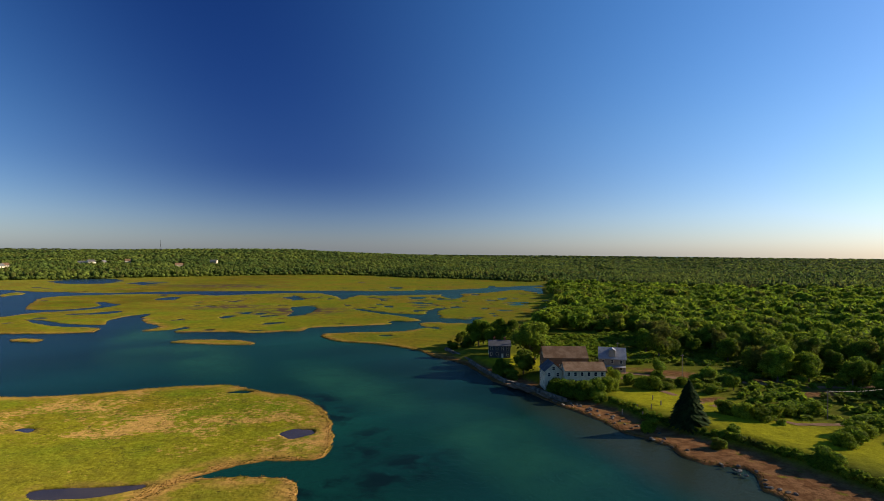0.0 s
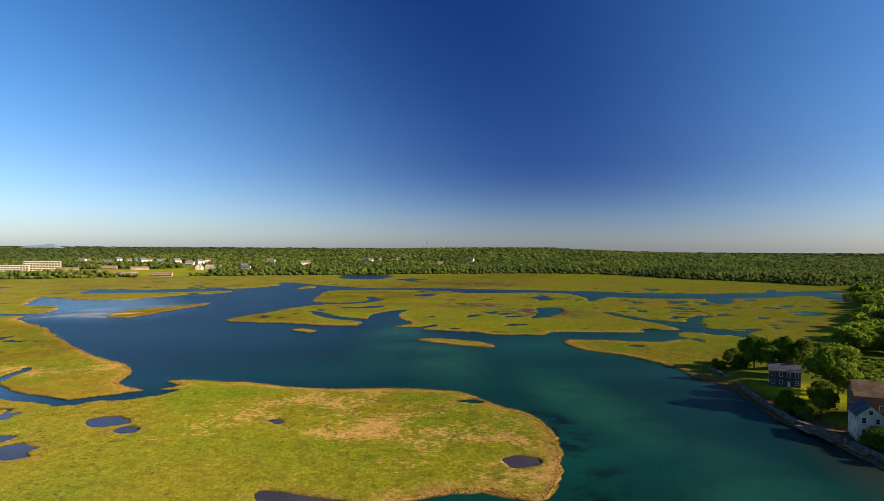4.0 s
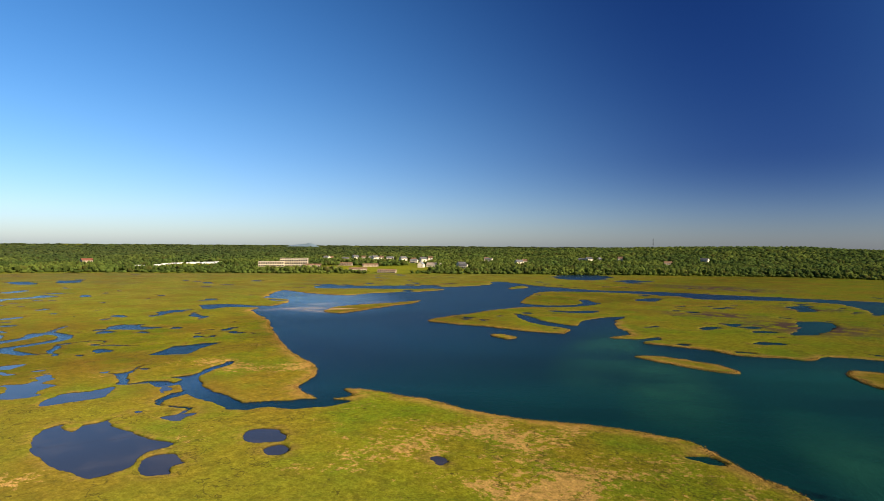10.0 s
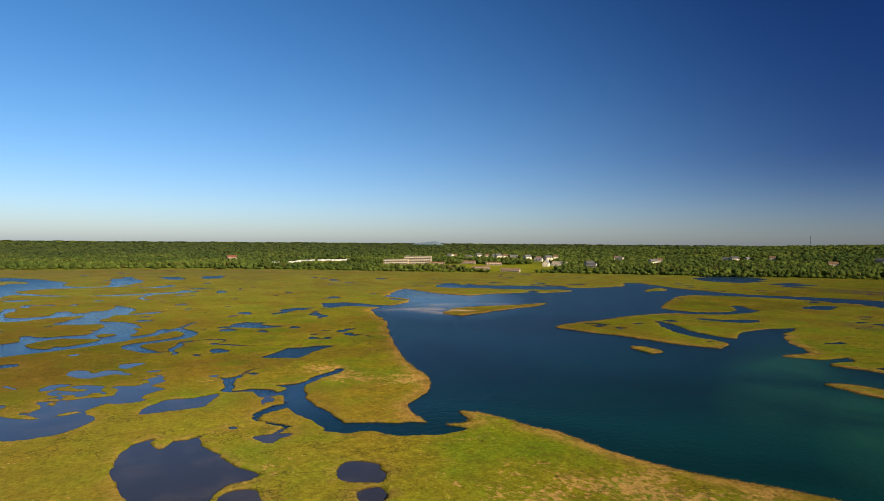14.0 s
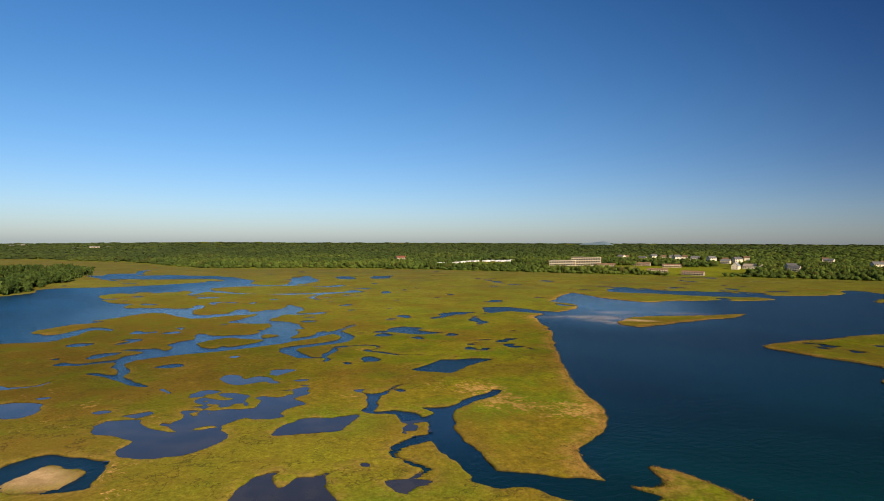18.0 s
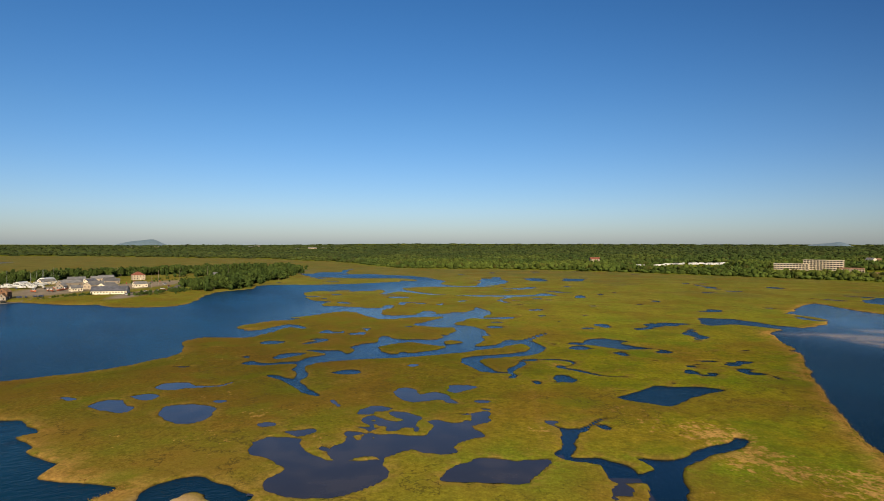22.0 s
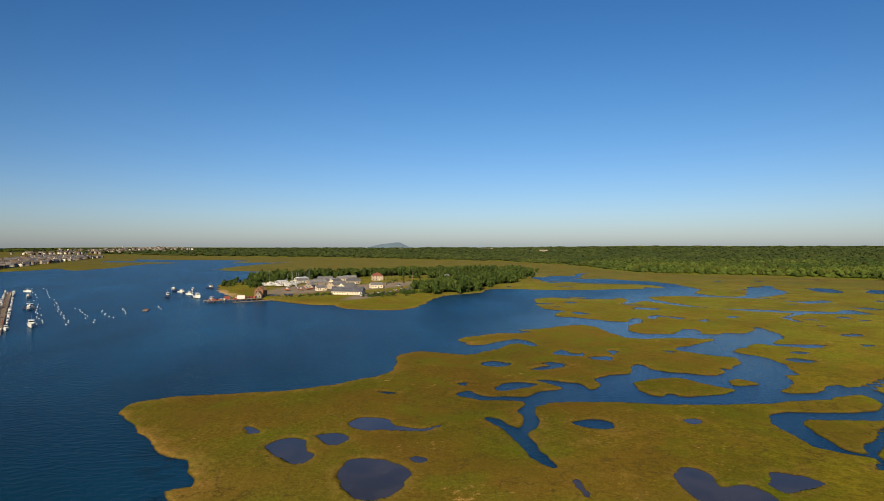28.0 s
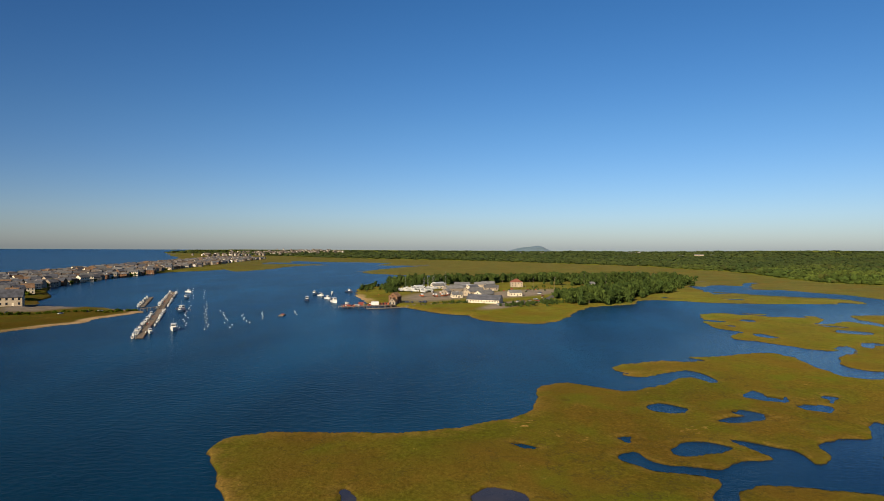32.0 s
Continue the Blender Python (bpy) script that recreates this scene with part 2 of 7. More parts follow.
# Water: deep, wind-rippled
SHOALS = [(-180, 360, 120, 30, 115), (-128, 312, 90, 26, 120), (-40, 250, 70, 22, 125), (20, 170, 60, 22, 110)]
CALM = [(-640, 110, 480, 150, 175), (-560, 420, 190, 90, 150), (-270, 160, 75, 45, 20)]
SHALLOWS = [(60, 168, 110, 20, 109), (20, 285, 70, 16, 112)]
SAND_BEDS = [(-471, 357, 62, 20, 75), (-490, 400, 60, 16, 70), (-448, 346, 34, 14, 20)]
WEED_BEDS = [(-39, 205, 26, 10, 125), (-22, 170, 24, 9, 85), (-29, 140, 16, 8, 40), (-46, 222, 22, 8, 140), (-276, 2, 16, 8, 50), (-291, -14, 22, 9, 70), (-10, 150, 30, 12, 60)]
water, n, l, p, last, noisy, ramp, mix, geo = material("water", (0.0026, 0.030, 0.0235), 0.06, (0.0022, 0.019, 0.0215), 0.006, (0.4, 0.6), 0.0)
p.inputs["IOR"].default_value = 1.33
p.inputs["Specular IOR Level"].default_value = 0.24
stretch = n.new("ShaderNodeMapping")
stretch.vector_type = "TEXTURE"
stretch.inputs["Rotation"].default_value = (0, 0, radians(122))
stretch.inputs["Scale"].default_value = (1.7, 1.0, 1.0)
l.new(geo.outputs["Position"], stretch.inputs["Vector"])
wave = n.new("ShaderNodeTexNoise")
wave.inputs["Scale"].default_value, wave.inputs["Detail"].default_value = 0.60, 5.0
l.new(stretch.outputs["Vector"], wave.inputs["Vector"])
ripple = n.new("ShaderNodeBump")
ripple.inputs["Strength"].default_value = 1.0
chop = n.new("ShaderNodeTexNoise")
chop.inputs["Scale"].default_value, chop.inputs["Detail"].default_value = 2.6, 3.0
l.new(stretch.outputs["Vector"], chop.inputs["Vector"])
small = n.new("ShaderNodeBump")
small.inputs["Strength"].default_value = 1.0
l.new(ramp(noisy(0.007, 3.0), 0.35, 0.65, 0.05, 0.11), small.inputs["Distance"])
l.new(chop.outputs["Fac"], small.inputs["Height"])
l.new(small.outputs["Normal"], ripple.inputs["Normal"])
where = n.new("ShaderNodeSeparateXYZ")
l.new(geo.outputs["Position"], where.inputs[0])
l.new(wave.outputs["Fac"], ripple.inputs["Height"])
l.new(ripple.outputs["Normal"], p.inputs["Normal"])
# blue in the open bay, green-black in the channel; eelgrass beds dark under the surface off the point
spread = n.new("ShaderNodeSeparateXYZ")
l.new(geo.outputs["Position"], spread.inputs[0])
body = mix("MIX", ramp(spread.outputs["X"], -60, -300), last, mix("MIX", ramp(noisy(0.008, 3.0), 0.4, 0.6), (0.0010, 0.0150, 0.0265), (0.0008, 0.0112, 0.0215)))
body = mix("MIX", maths("MULTIPLY", ramp(spread.outputs["X"], -150, -480), ramp(spread.outputs["Y"], 260, 60)), body, mix("MIX", ramp(noisy(0.006, 3.0), 0.4, 0.6), (0.0042, 0.043, 0.094), (0.0036, 0.034, 0.078)))


def under(places):
    """How far the sea bed lies in one of the soft ellipses (x, y, half length, half width, turn)."""
    most = 0.0
    for x, y, long, wide, turn in places:
        at = n.new("ShaderNodeMapping")
        at.vector_type = "TEXTURE"
        at.inputs["Location"].default_value, at.inputs["Rotation"].default_value, at.inputs["Scale"].default_value = (x, y, 0), (0, 0, radians(turn)), (long, wide, 1)
        l.new(geo.outputs["Position"], at.inputs["Vector"])
        off = n.new("ShaderNodeVectorMath")
        off.operation = "LENGTH"
        l.new(at.outputs["Vector"], off.inputs[0])
        most = maths("MAXIMUM", ramp(off.outputs["Value"], 0.35, 1.0, 1, 0), most)
    return most


# the changing sheen of wind lanes is put into the body colour
lane = n.new("ShaderNodeTexNoise")
lane.inputs["Scale"].default_value, lane.inputs["Detail"].default_value = 0.016, 6.0
wind = n.new("ShaderNodeMapping")
wind.vector_type = "TEXTURE"
wind.inputs["Rotation"].default_value, wind.inputs["Scale"].default_value = (0, 0, radians(35)), (3.0, 1.0, 1.0)
l.new(geo.outputs["Position"], wind.inputs["Vector"])
l.new(wind.outputs["Vector"], lane.inputs["Vector"])
body = mix("MULTIPLY", 1.0, body, ramp(lane.outputs["Fac"], 0.32, 0.68, 0.62, 1.42))
body = mix("MULTIPLY", under(CALM), body, (0.55, 0.50, 0.50))
# murky shallows along the gravel shore
body = mix("MIX", maths("MULTIPLY", under(SHALLOWS), 0.85), body, (0.016, 0.020, 0.013))
# pale green shoals in mid-channel, bare sand by the low island, dark weed along the banks
shoal = maths("MULTIPLY", under(SHOALS), ramp(noisy(0.022, 6.0), 0.34, 0.62, 0.15, 1.0))
body = mix("MIX", shoal, body, (0.008, 0.048, 0.031))
bed = maths("MULTIPLY", under(SAND_BEDS), ramp(noisy(0.03, 8.0), 0.40, 0.60))
body = mix("MIX", bed, body, (0.230, 0.165, 0.095))
weed = maths("MULTIPLY", under(WEED_BEDS), ramp(noisy(0.085, 7.0), 0.46, 0.58, 0, 0.85))
l.new(mix("MIX", weed, body, (0.0015, 0.0055, 0.0065)), p.inputs["Base Color"])
p.inputs["Specular IOR Level"].default_value = 0.0
p.inputs["Roughness"].default_value = 1.0
gloss, gleam, facing_sky, share = n.new("ShaderNodeBsdfGlossy"), n.new("ShaderNodeMixShader"), n.new("ShaderNodeFresnel"), n.new("ShaderNodeMath")
facing_sky.inputs["IOR"].default_value = 1.33
share.operation = "MULTIPLY"
calm = under(CALM)
l.new(maths("ADD", maths("MULTIPLY", calm, 0.55), 0.38), share.inputs[1])
l.new(maths("SUBTRACT", 0.22, maths("MULTIPLY", calm, 0.15)), gloss.inputs["Roughness"])
l.new(maths("MULTIPLY", ramp(where.outputs["X"], -100, -360, 0.16, 0.36), maths("SUBTRACT", 1.0, maths("MULTIPLY", calm, 0.93))), ripple.inputs["Distance"])
l.new(mix("MIX", ramp(where.outputs["X"], -40, -260), (0.60, 0.76, 0.64), (0.74, 0.88, 1.0)), gloss.inputs["Color"])
l.new(ripple.outputs["Normal"], gloss.inputs["Normal"])
l.new(ripple.outputs["Normal"], facing_sky.inputs["Normal"])
l.new(facing_sky.outputs[0], share.inputs[0])
l.new(share.outputs[0], gleam.inputs[0])
l.new(p.outputs[0], gleam.inputs[1])
l.new(gloss.outputs[0], gleam.inputs[2])
l.new(gleam.outputs[0], n["Material Output"].inputs["Surface"])

pool = plain("pool", (0.032, 0.028, 0.029), 0.05, (0.048, 0.040, 0.036), 0.08, (0.45, 0.6), 0.0, bump=0.006, bump_scale=0.8)

pool.node_tree.nodes["Principled BSDF"].inputs["Specular IOR Level"].default_value = 0.2

leaf = plain("leaf", (0.090, 0.146, 0.0105), 0.85, (0.152, 0.192, 0.0145), 0.07, (0.38, 0.66), 0.35, 1.3, vary=0.3, island=0.35)
needle = plain("needle", (0.022, 0.044, 0.0149), 0.8, (0.033, 0.055, 0.0165), 0.4, (0.4, 0.6), 0.3, 2.0, island=0.3)
# far leaves: some blue of the distance haze is put into the colour
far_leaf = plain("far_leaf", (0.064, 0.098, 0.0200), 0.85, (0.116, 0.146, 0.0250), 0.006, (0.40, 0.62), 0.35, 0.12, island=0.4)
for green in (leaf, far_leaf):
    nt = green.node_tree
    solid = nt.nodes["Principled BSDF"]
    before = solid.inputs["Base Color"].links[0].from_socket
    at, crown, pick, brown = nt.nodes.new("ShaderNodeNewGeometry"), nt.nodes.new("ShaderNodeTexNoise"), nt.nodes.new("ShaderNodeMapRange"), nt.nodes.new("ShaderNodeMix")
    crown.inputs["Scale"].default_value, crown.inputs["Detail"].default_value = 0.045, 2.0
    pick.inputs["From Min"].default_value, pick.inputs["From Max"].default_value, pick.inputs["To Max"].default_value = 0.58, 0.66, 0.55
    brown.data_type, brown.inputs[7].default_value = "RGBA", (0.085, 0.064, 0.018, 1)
    # western foliage darkened and greyed: distance haze put into the leaf colour
    place, west, far_haze = nt.nodes.new("ShaderNodeSeparateXYZ"), nt.nodes.new("ShaderNodeMapRange"), nt.nodes.new("ShaderNodeMix")
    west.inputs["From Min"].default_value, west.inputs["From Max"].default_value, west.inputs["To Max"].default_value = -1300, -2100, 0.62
    far_haze.data_type, far_haze.inputs[7].default_value = "RGBA", (0.040, 0.054, 0.024, 1)
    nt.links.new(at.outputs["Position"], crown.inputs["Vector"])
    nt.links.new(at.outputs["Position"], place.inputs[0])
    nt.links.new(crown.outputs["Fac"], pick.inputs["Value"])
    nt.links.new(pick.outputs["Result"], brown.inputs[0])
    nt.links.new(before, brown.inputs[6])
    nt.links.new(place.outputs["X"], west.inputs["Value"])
    nt.links.new(west.outputs["Result"], far_haze.inputs[0])
    nt.links.new(brown.outputs[2], far_haze.inputs[6])
    nt.links.new(far_haze.outputs[2], solid.inputs["Base Color"])
for green in (leaf, far_leaf, needle):
    # light that comes through the leaves
    nt = green.node_tree
    thin, blend = nt.nodes.new("ShaderNodeBsdfTranslucent"), nt.nodes.new("ShaderNodeMixShader")
    blend.inputs[0].default_value = 0.42
    solid = nt.nodes["Principled BSDF"]
    nt.links.new(solid.inputs["Base Color"].links[0].from_socket, thin.inputs["Color"])
    nt.links.new(solid.outputs[0], blend.inputs[1])
    nt.links.new(thin.outputs[0], blend.inputs[2])
    nt.links.new(blend.outputs[0], nt.nodes["Material Output"].inputs["Surface"])
bark = plain("bark", (0.10, 0.075, 0.055), 0.9, (0.16, 0.13, 0.10), 1.5, (0.4, 0.6), 0.3, 5.0)


# ---- tools ----
def part(name, bm, mat, parent=None, label=""):
    """Links a bmesh as one mesh object, under a thing or a part."""
    me = bpy.data.meshes.new(name)
    bm.to_mesh(me)
    bm.free()
    return linked(name, me, mat, parent, label)


def linked(name, me, mat, parent=None, label=""):
    if not me.materials:
        me.materials.append(mat)
    ob = new(name, me)
    if parent:
        ob.parent = parent
    if label:
        ob["label"] = label
    return ob


def sheet(name, verts, faces):
    """A mesh from arrays of vertices and of triangles or quads."""
    verts, faces = np.asarray(verts, np.float32), np.asarray(faces, np.int32)
    me = bpy.data.meshes.new(name)
    me.vertices.add(len(verts))
    me.vertices.foreach_set("co", verts.ravel())
    k = faces.shape[1]
    me.loops.add(faces.size)
    me.loops.foreach_set("vertex_index", faces.ravel())
    me.polygons.add(len(faces))
    me.polygons.foreach_set("loop_start", np.arange(0, faces.size, k, dtype=np.int32))
    me.update(calc_edges=True)
    return me


def lattice(x, y, scale, seed):
    """Smooth noise from -1 to 1 over arrays of places."""
    x, y = np.asarray(x) / scale + 1000.5 + 7.7 * seed, np.asarray(y) / scale + 1000.5 + 3.1 * seed
    i, j = np.floor(x).astype(np.int64), np.floor(y).astype(np.int64)
    u, v = x - i, y - j
    u, v = u * u * (3 - 2 * u), v * v * (3 - 2 * v)

    def value(a, b):
        h = (a * 374761393 + b * 668265263 + seed * 144664) & 0xFFFFFFFF
        h = ((h ^ (h >> 13)) * 1274126177) & 0xFFFFFFFF
        return ((h ^ (h >> 16)) & 0xFFFF) / 32767.5 - 1

    return (value(i, j) * (1 - u) + value(i + 1, j) * u) * (1 - v) + (value(i, j + 1) * (1 - u) + value(i + 1, j + 1) * u) * v


# ---- the plan of the shores: "+" land, "-" pools and creeks cut into it, in order ----
SHORES = []


def outline(name, kind, *reaches):
    """One closed line of the plan, reach by reach."""
    SHORES.append((name, kind, [place for reach in reaches for place in reach]))


outline("M1", "+", [(-56.1, 112.7), (-66.5, 126), (-64.1, 139.1), (-60.9, 144), (-54.8, 150.2), (-46.5, 156), (-33.8, 156.4), (-30.9, 164.5), (-31.7, 177), (-36.1, 194.7), (-42.7, 210.7), (-54.1, 224.2), (-66.9, 230.9), (-77.8, 237.1), (-89, 242.6), (-110.4, 238.7), (-131.4, 227.3), (-152.7, 220.3), (-168.9, 219.6), (-185.6, 214.8), (-201.8, 211.2), (-207.3, 204.9), (-197, 202.2), (-198.4, 193.1), (-205.9, 190.8), (-220.8, 194.1), (-239, 214), (-257, 223), (-279, 228), (-315, 240), (-347, 253), (-376, 265), (-418, 285), (-470, 300), (-495, 310), (-520, 352), (-555, 381), (-588, 375), (-644, 410), (-672, 441)],
        [(-614, 440), (-564, 458), (-571, 495), (-553, 549), (-554, 603), (-612, 602), (-588, 643), (-582, 719), (-625, 775), (-609, 791), (-515, 754), (-426, 748), (-362, 784), (-293, 800), (-230, 815), (-171, 828), (-144, 835), (-100, 829), (-57, 844), (14, 879), (135, 987), (242, 1158), (401, 1924), (-659, 1417), (-997, 1323), (-1124, 634), (-1526, 80), (-1400, 168), (-588, 140), (-280, 133), (-210, 46.2), (-168, 63), (-119, 84), (-77, 105)])
outline("W2", "+", [(-3640, -210), (-1400, -168), (-931, -116), (-854, -108), (-802, -133), (-748, -152), (-670, -134), (-613, -128), (-601, -173), (-629, -208), (-670, -241), (-622, -317), (-646, -342), (-689, -404), (-801, -511), (-864, -482), (-927, -497), (-1143, -595), (-1111, -757), (-1180, -908), (-1578, -1089), (-1801, -1100), (-2389, -1122), (-3015, -1466), (-1680, -1260), (-2380, -1400), (-3640, -1820), (-4900, -1680), (-4900, -420)])
outline("S1", "+", [(-314, -66), (-324, -72), (-329, -71), (-338, -65), (-349, -52), (-359, -39), (-370, -30), (-384, -24), (-401, -19), (-415, -23), (-435, -33), (-454, -32), (-468, -23), (-463, -13), (-453, -5), (-457, -2), (-485, 0), (-515, 6), (-511, 1), (-493, -7), (-485, -17), (-492, -28), (-508, -23), (-528, -11), (-528, 2), (-539, 10), (-545, -9), (-557, -5), (-558, 11), (-567, 17), (-594, 23), (-576, 33), (-555, 43), (-544, 59), (-545, 73), (-622, 100.8), (-588, 140), (-840, 126), (-1400, 182), (-1260, 490)],
        [(-560, 190), (-300, 150), (-168, 130), (-168, 63), (-210, 46.2), (-238, 42), (-249.1, 43.9), (-252.1, 25.6), (-254.7, 22.2), (-261.3, 21.2), (-267.6, 8.5), (-272.6, 6.7), (-280, -3.6), (-285.4, -1), (-294.2, -13.7), (-295.2, -18.4), (-296.7, -27.5), (-314, -62)])
outline("NW", "+", [(-880, 92), (-960, -70), (-1030, -130), (-1300, -240), (-1900, -500), (-3500, -400), (-3500, 300), (-1400, 250)])
outline("SW", "+", [(-1349, -1648), (-1702, -1914), (-1945, -1847), (-2000, -1700), (-1800, -1400), (-1560, -1180), (-2400, -1000), (-2500, -2600), (-2230, -3850), (-1720, -2800)])
outline("IA", "+", [(-737, -51), (-778, -31), (-785, 12), (-813, 28), (-866, 70), (-911, 93), (-885, 229), (-589, 186), (-595, 138), (-619, 115), (-587, 89), (-583, 68), (-613, 55), (-620, 44), (-620, 20), (-634, -3), (-678, -25)])
outline("L2", "+", [(-66.5, 126), (-64.4, 139.7), (-60.6, 143.3), (-49.9, 144.3), (-39.1, 145.3), (-34.1, 141.2), (-32.6, 133.4), (-28.2, 125.4), (-23.8, 113.3), (-51.8, 112.7)])
outline("M2", "+", [(-340, 373), (-349, 416), (-356, 483), (-349, 518), (-377, 531), (-416, 595), (-448, 656), (-436, 695), (-375, 731), (-301, 732), (-274, 716), (-215, 764), (-159, 771), (-121, 703), (-114, 703), (-104, 742), (-52, 749), (60, 813), (120, 882), (160, 648), (110, 528), (52, 461), (26, 470), (-1, 484), (-16, 517), (-17, 467), (-36, 454), (-61, 442), (-92, 430), (-96, 425), (-98, 409), (-108, 406), (-129, 396), (-141, 401), (-164, 399), (-181, 397), (-205, 400), (-202, 421), (-224, 446), (-254, 490)],
        [(-257, 477), (-243, 442), (-247, 433), (-239, 412), (-234, 394), (-258, 383), (-283, 382), (-309, 375)])
outline("M3", "+", [(-78, 382), (-77, 398), (-55, 405), (-25, 413), (-16, 439), (-21, 455), (-6, 468), (8, 461), (31, 471), (66, 502), (173, 728), (483, 1205), (810, 918), (183.6, 170.6), (89.1, 90.8), (74.1, 106.9), (77.9, 130.6), (77.5, 136.6), (76.4, 141.5), (80, 148.7), (79.6, 153.3), (74.6, 155.2), (69.6, 157.5), (66.8, 161.7), (66.8, 169.7), (62.6, 176.1), (56.9, 185.4), (51.7, 199.7), (44.7, 212.4), (39, 227), (31.9, 239.7), (21.9, 257.1), (13.4, 288.4), (5.3, 303), (-5.1, 313.9), (-10, 328), (-27, 346), (-42, 356), (-64, 364)])
outline("bar", "+", [(-164, 353), (-158, 362), (-137, 364), (-122, 362), (-111, 351), (-123, 346), (-144, 348)])
outline("bar2", "+", [(-260, 353), (-258, 361), (-243, 358), (-243, 349)])
outline("sandisl", "+", [(-443, 348), (-466, 376), (-468, 403), (-463, 439), (-464, 479), (-447, 454), (-441, 421), (-429, 380), (-422, 351)])
outline("ft", "+", [(-529, 704), (-532, 736), (-512, 723), (-502, 685)])
outline("spitpark", "+", [(-329, -356), (-349, -368), (-369, -373), (-384, -378), (-402, -380), (-417, -398), (-446, -410), (-462, -424), (-456, -465), (-449, -495), (-401, -566), (-303, -661), (-238, -404)])
outline("beach", "+", [(-267, -603), (-358, -550), (-398, -554), (-417, -532), (-450, -626), (-473, -716), (-541, -874), (-625, -982), (-759, -1078), (-859, -1167), (-1034, -1234), (-1491, -1727), (-1568, -1666), (-1915, -2203), (-1956, -2537), (-2055, -2906), (-2085, -3135), (-2629, -3847), (-2696, -3805), (-2300, -4030), (-2363, -3913), (-1412, -2265), (-996, -1778), (-754, -1494), (-610, -1367), (-352, -1172)])
outline("SW3", "+", [(-982, -1123), (-1030, -1120), (-1130, -1175), (-1228, -1261), (-1367, -1341), (-1453, -1340), (-1490, -1438), (-1434, -1538), (-1423, -1645), (-1457, -1827), (-1168, -1461)])
outline("SW4", "+", [(-1714, -1913), (-1717, -1778), (-1720, -1650), (-1767, -1548), (-1784, -1418), (-1715, -1273), (-1731, -1161), (-2107, -1243), (-4900, -1400), (-4900, -4300), (-3000, -4350), (-1920, -2691), (-1741, -2267), (-1744, -2106)])
outline("inner_fill", "+", [(-430, -2), (-444, -12.9), (-440, -24.8), (-386, -2.9), (-331, 19.5), (-285.6, 65.5), (-293.4, 93.1), (-326.6, 142.8), (-376, 179), (-451, 221.6), (-646, 288.3), (-1084, 368), (-1210, 266.9), (-1269, 199.8), (-1364, 33.3), (-1437, -119.9), (-1350, -201), (-1238, -211.1), (-953, -164.1), (-804, -126.3), (-632, -52.3), (-558, -13.4), (-497, -12.7), (-470, -20.5)])
outline("twin1", "-", [(-180.7, 151.9), (-184, 155.6), (-182.6, 159.1), (-177.7, 161.6), (-172, 160.6), (-168.9, 157.2), (-170.7, 153.5), (-174.5, 150.7)])
outline("twin2", "-", [(-166.1, 150.4), (-167.4, 152.7), (-166, 155.8), (-161.7, 156.5), (-159.1, 154), (-159.3, 151), (-162, 149.5)])
outline("big9", "-", [(-205.9, 104), (-213.5, 106.2), (-220.2, 107.4), (-226.1, 110.6), (-226.5, 114.1), (-217.5, 116.4), (-223.4, 120), (-222.3, 124.9), (-220.4, 126.8), (-209.6, 128.2), (-197.1, 131), (-187.4, 134), (-185.5, 128.1), (-183.2, 123.8), (-176.8, 119.7), (-175.5, 112.1), (-189.7, 106.9), (-198.1, 106)])
outline("big9b", "-", [(-174.5, 121.9), (-179.1, 124.1), (-181.6, 127.2), (-178.9, 131.6), (-172.3, 130.9), (-170, 132.1), (-169.3, 127.6), (-165.8, 125.5), (-168.6, 121.7)])
outline("small", "-", [(-130.5, 179), (-130.3, 181.6), (-126.9, 182.2), (-126.8, 179.3)])
outline("fing", "-", [(-262.3, 116.2), (-267.7, 121.3), (-271.3, 125.7), (-268.1, 135.1), (-270.5, 142.6), (-259.1, 135.9), (-255.8, 133.8), (-256.5, 127.3), (-258.1, 117.8)])
outline("p_l", "-", [(-299.1, 28.6), (-309.6, 26), (-312.1, 29.9), (-310.9, 37), (-304.2, 40.9), (-294.9, 39.3), (-294.7, 33.3)])
outline("low1", "-", [(-216.6, 106.8), (-225.6, 110.9), (-228.4, 116), (-224.6, 114.7), (-216.8, 116), (-223.4, 125.1), (-225.7, 130), (-221.4, 126.2), (-210.7, 127.8), (-205.4, 128.5), (-211.2, 107.9)])
outline("e1", "-", [(-311.4, -3.4), (-318.6, -2.2), (-318, 3.4), (-313.1, 7.5), (-310.5, 12.1), (-304, 11.3), (-307.2, 3.4)])
outline("e2", "-", [(-323, 3), (-328, 7), (-325, 13), (-318.7, 12.2)])
outline("e3", "-", [(-305.9, 23.1), (-312.1, 22), (-315.1, 28.2), (-312.7, 38.1), (-304.5, 40.9), (-299.3, 37.1), (-300.8, 28.2)])
outline("e4", "-", [(-337, 5), (-344, 6), (-346, 13), (-341, 19), (-342, 28), (-348, 31), (-340, 29), (-336, 18), (-333, 12)])
outline("e5", "-", [(-321, -20), (-320, -14), (-316.7, -14.4)])
outline("e6", "-", [(-373, -8), (-374, 1), (-371, -3)])
outline("low3", "-", [(-259.7, 115.7), (-266.9, 120.5), (-270.8, 125.6), (-269.4, 132.9), (-270.8, 141.6), (-266.7, 138.6), (-257.9, 135.1), (-255.1, 117)])
outline("h1", "-", [(-662, 1031), (-671, 1128), (-589, 1079), (-576, 975)])
outline("h2", "-", [(-513, 964), (-457, 1000), (-455, 934)])
outline("h9", "-", [(-151, 1096), (-117, 1035), (-125, 997)])
outline("h10", "-", [(-83, 928), (-62, 926), (-69, 879)])
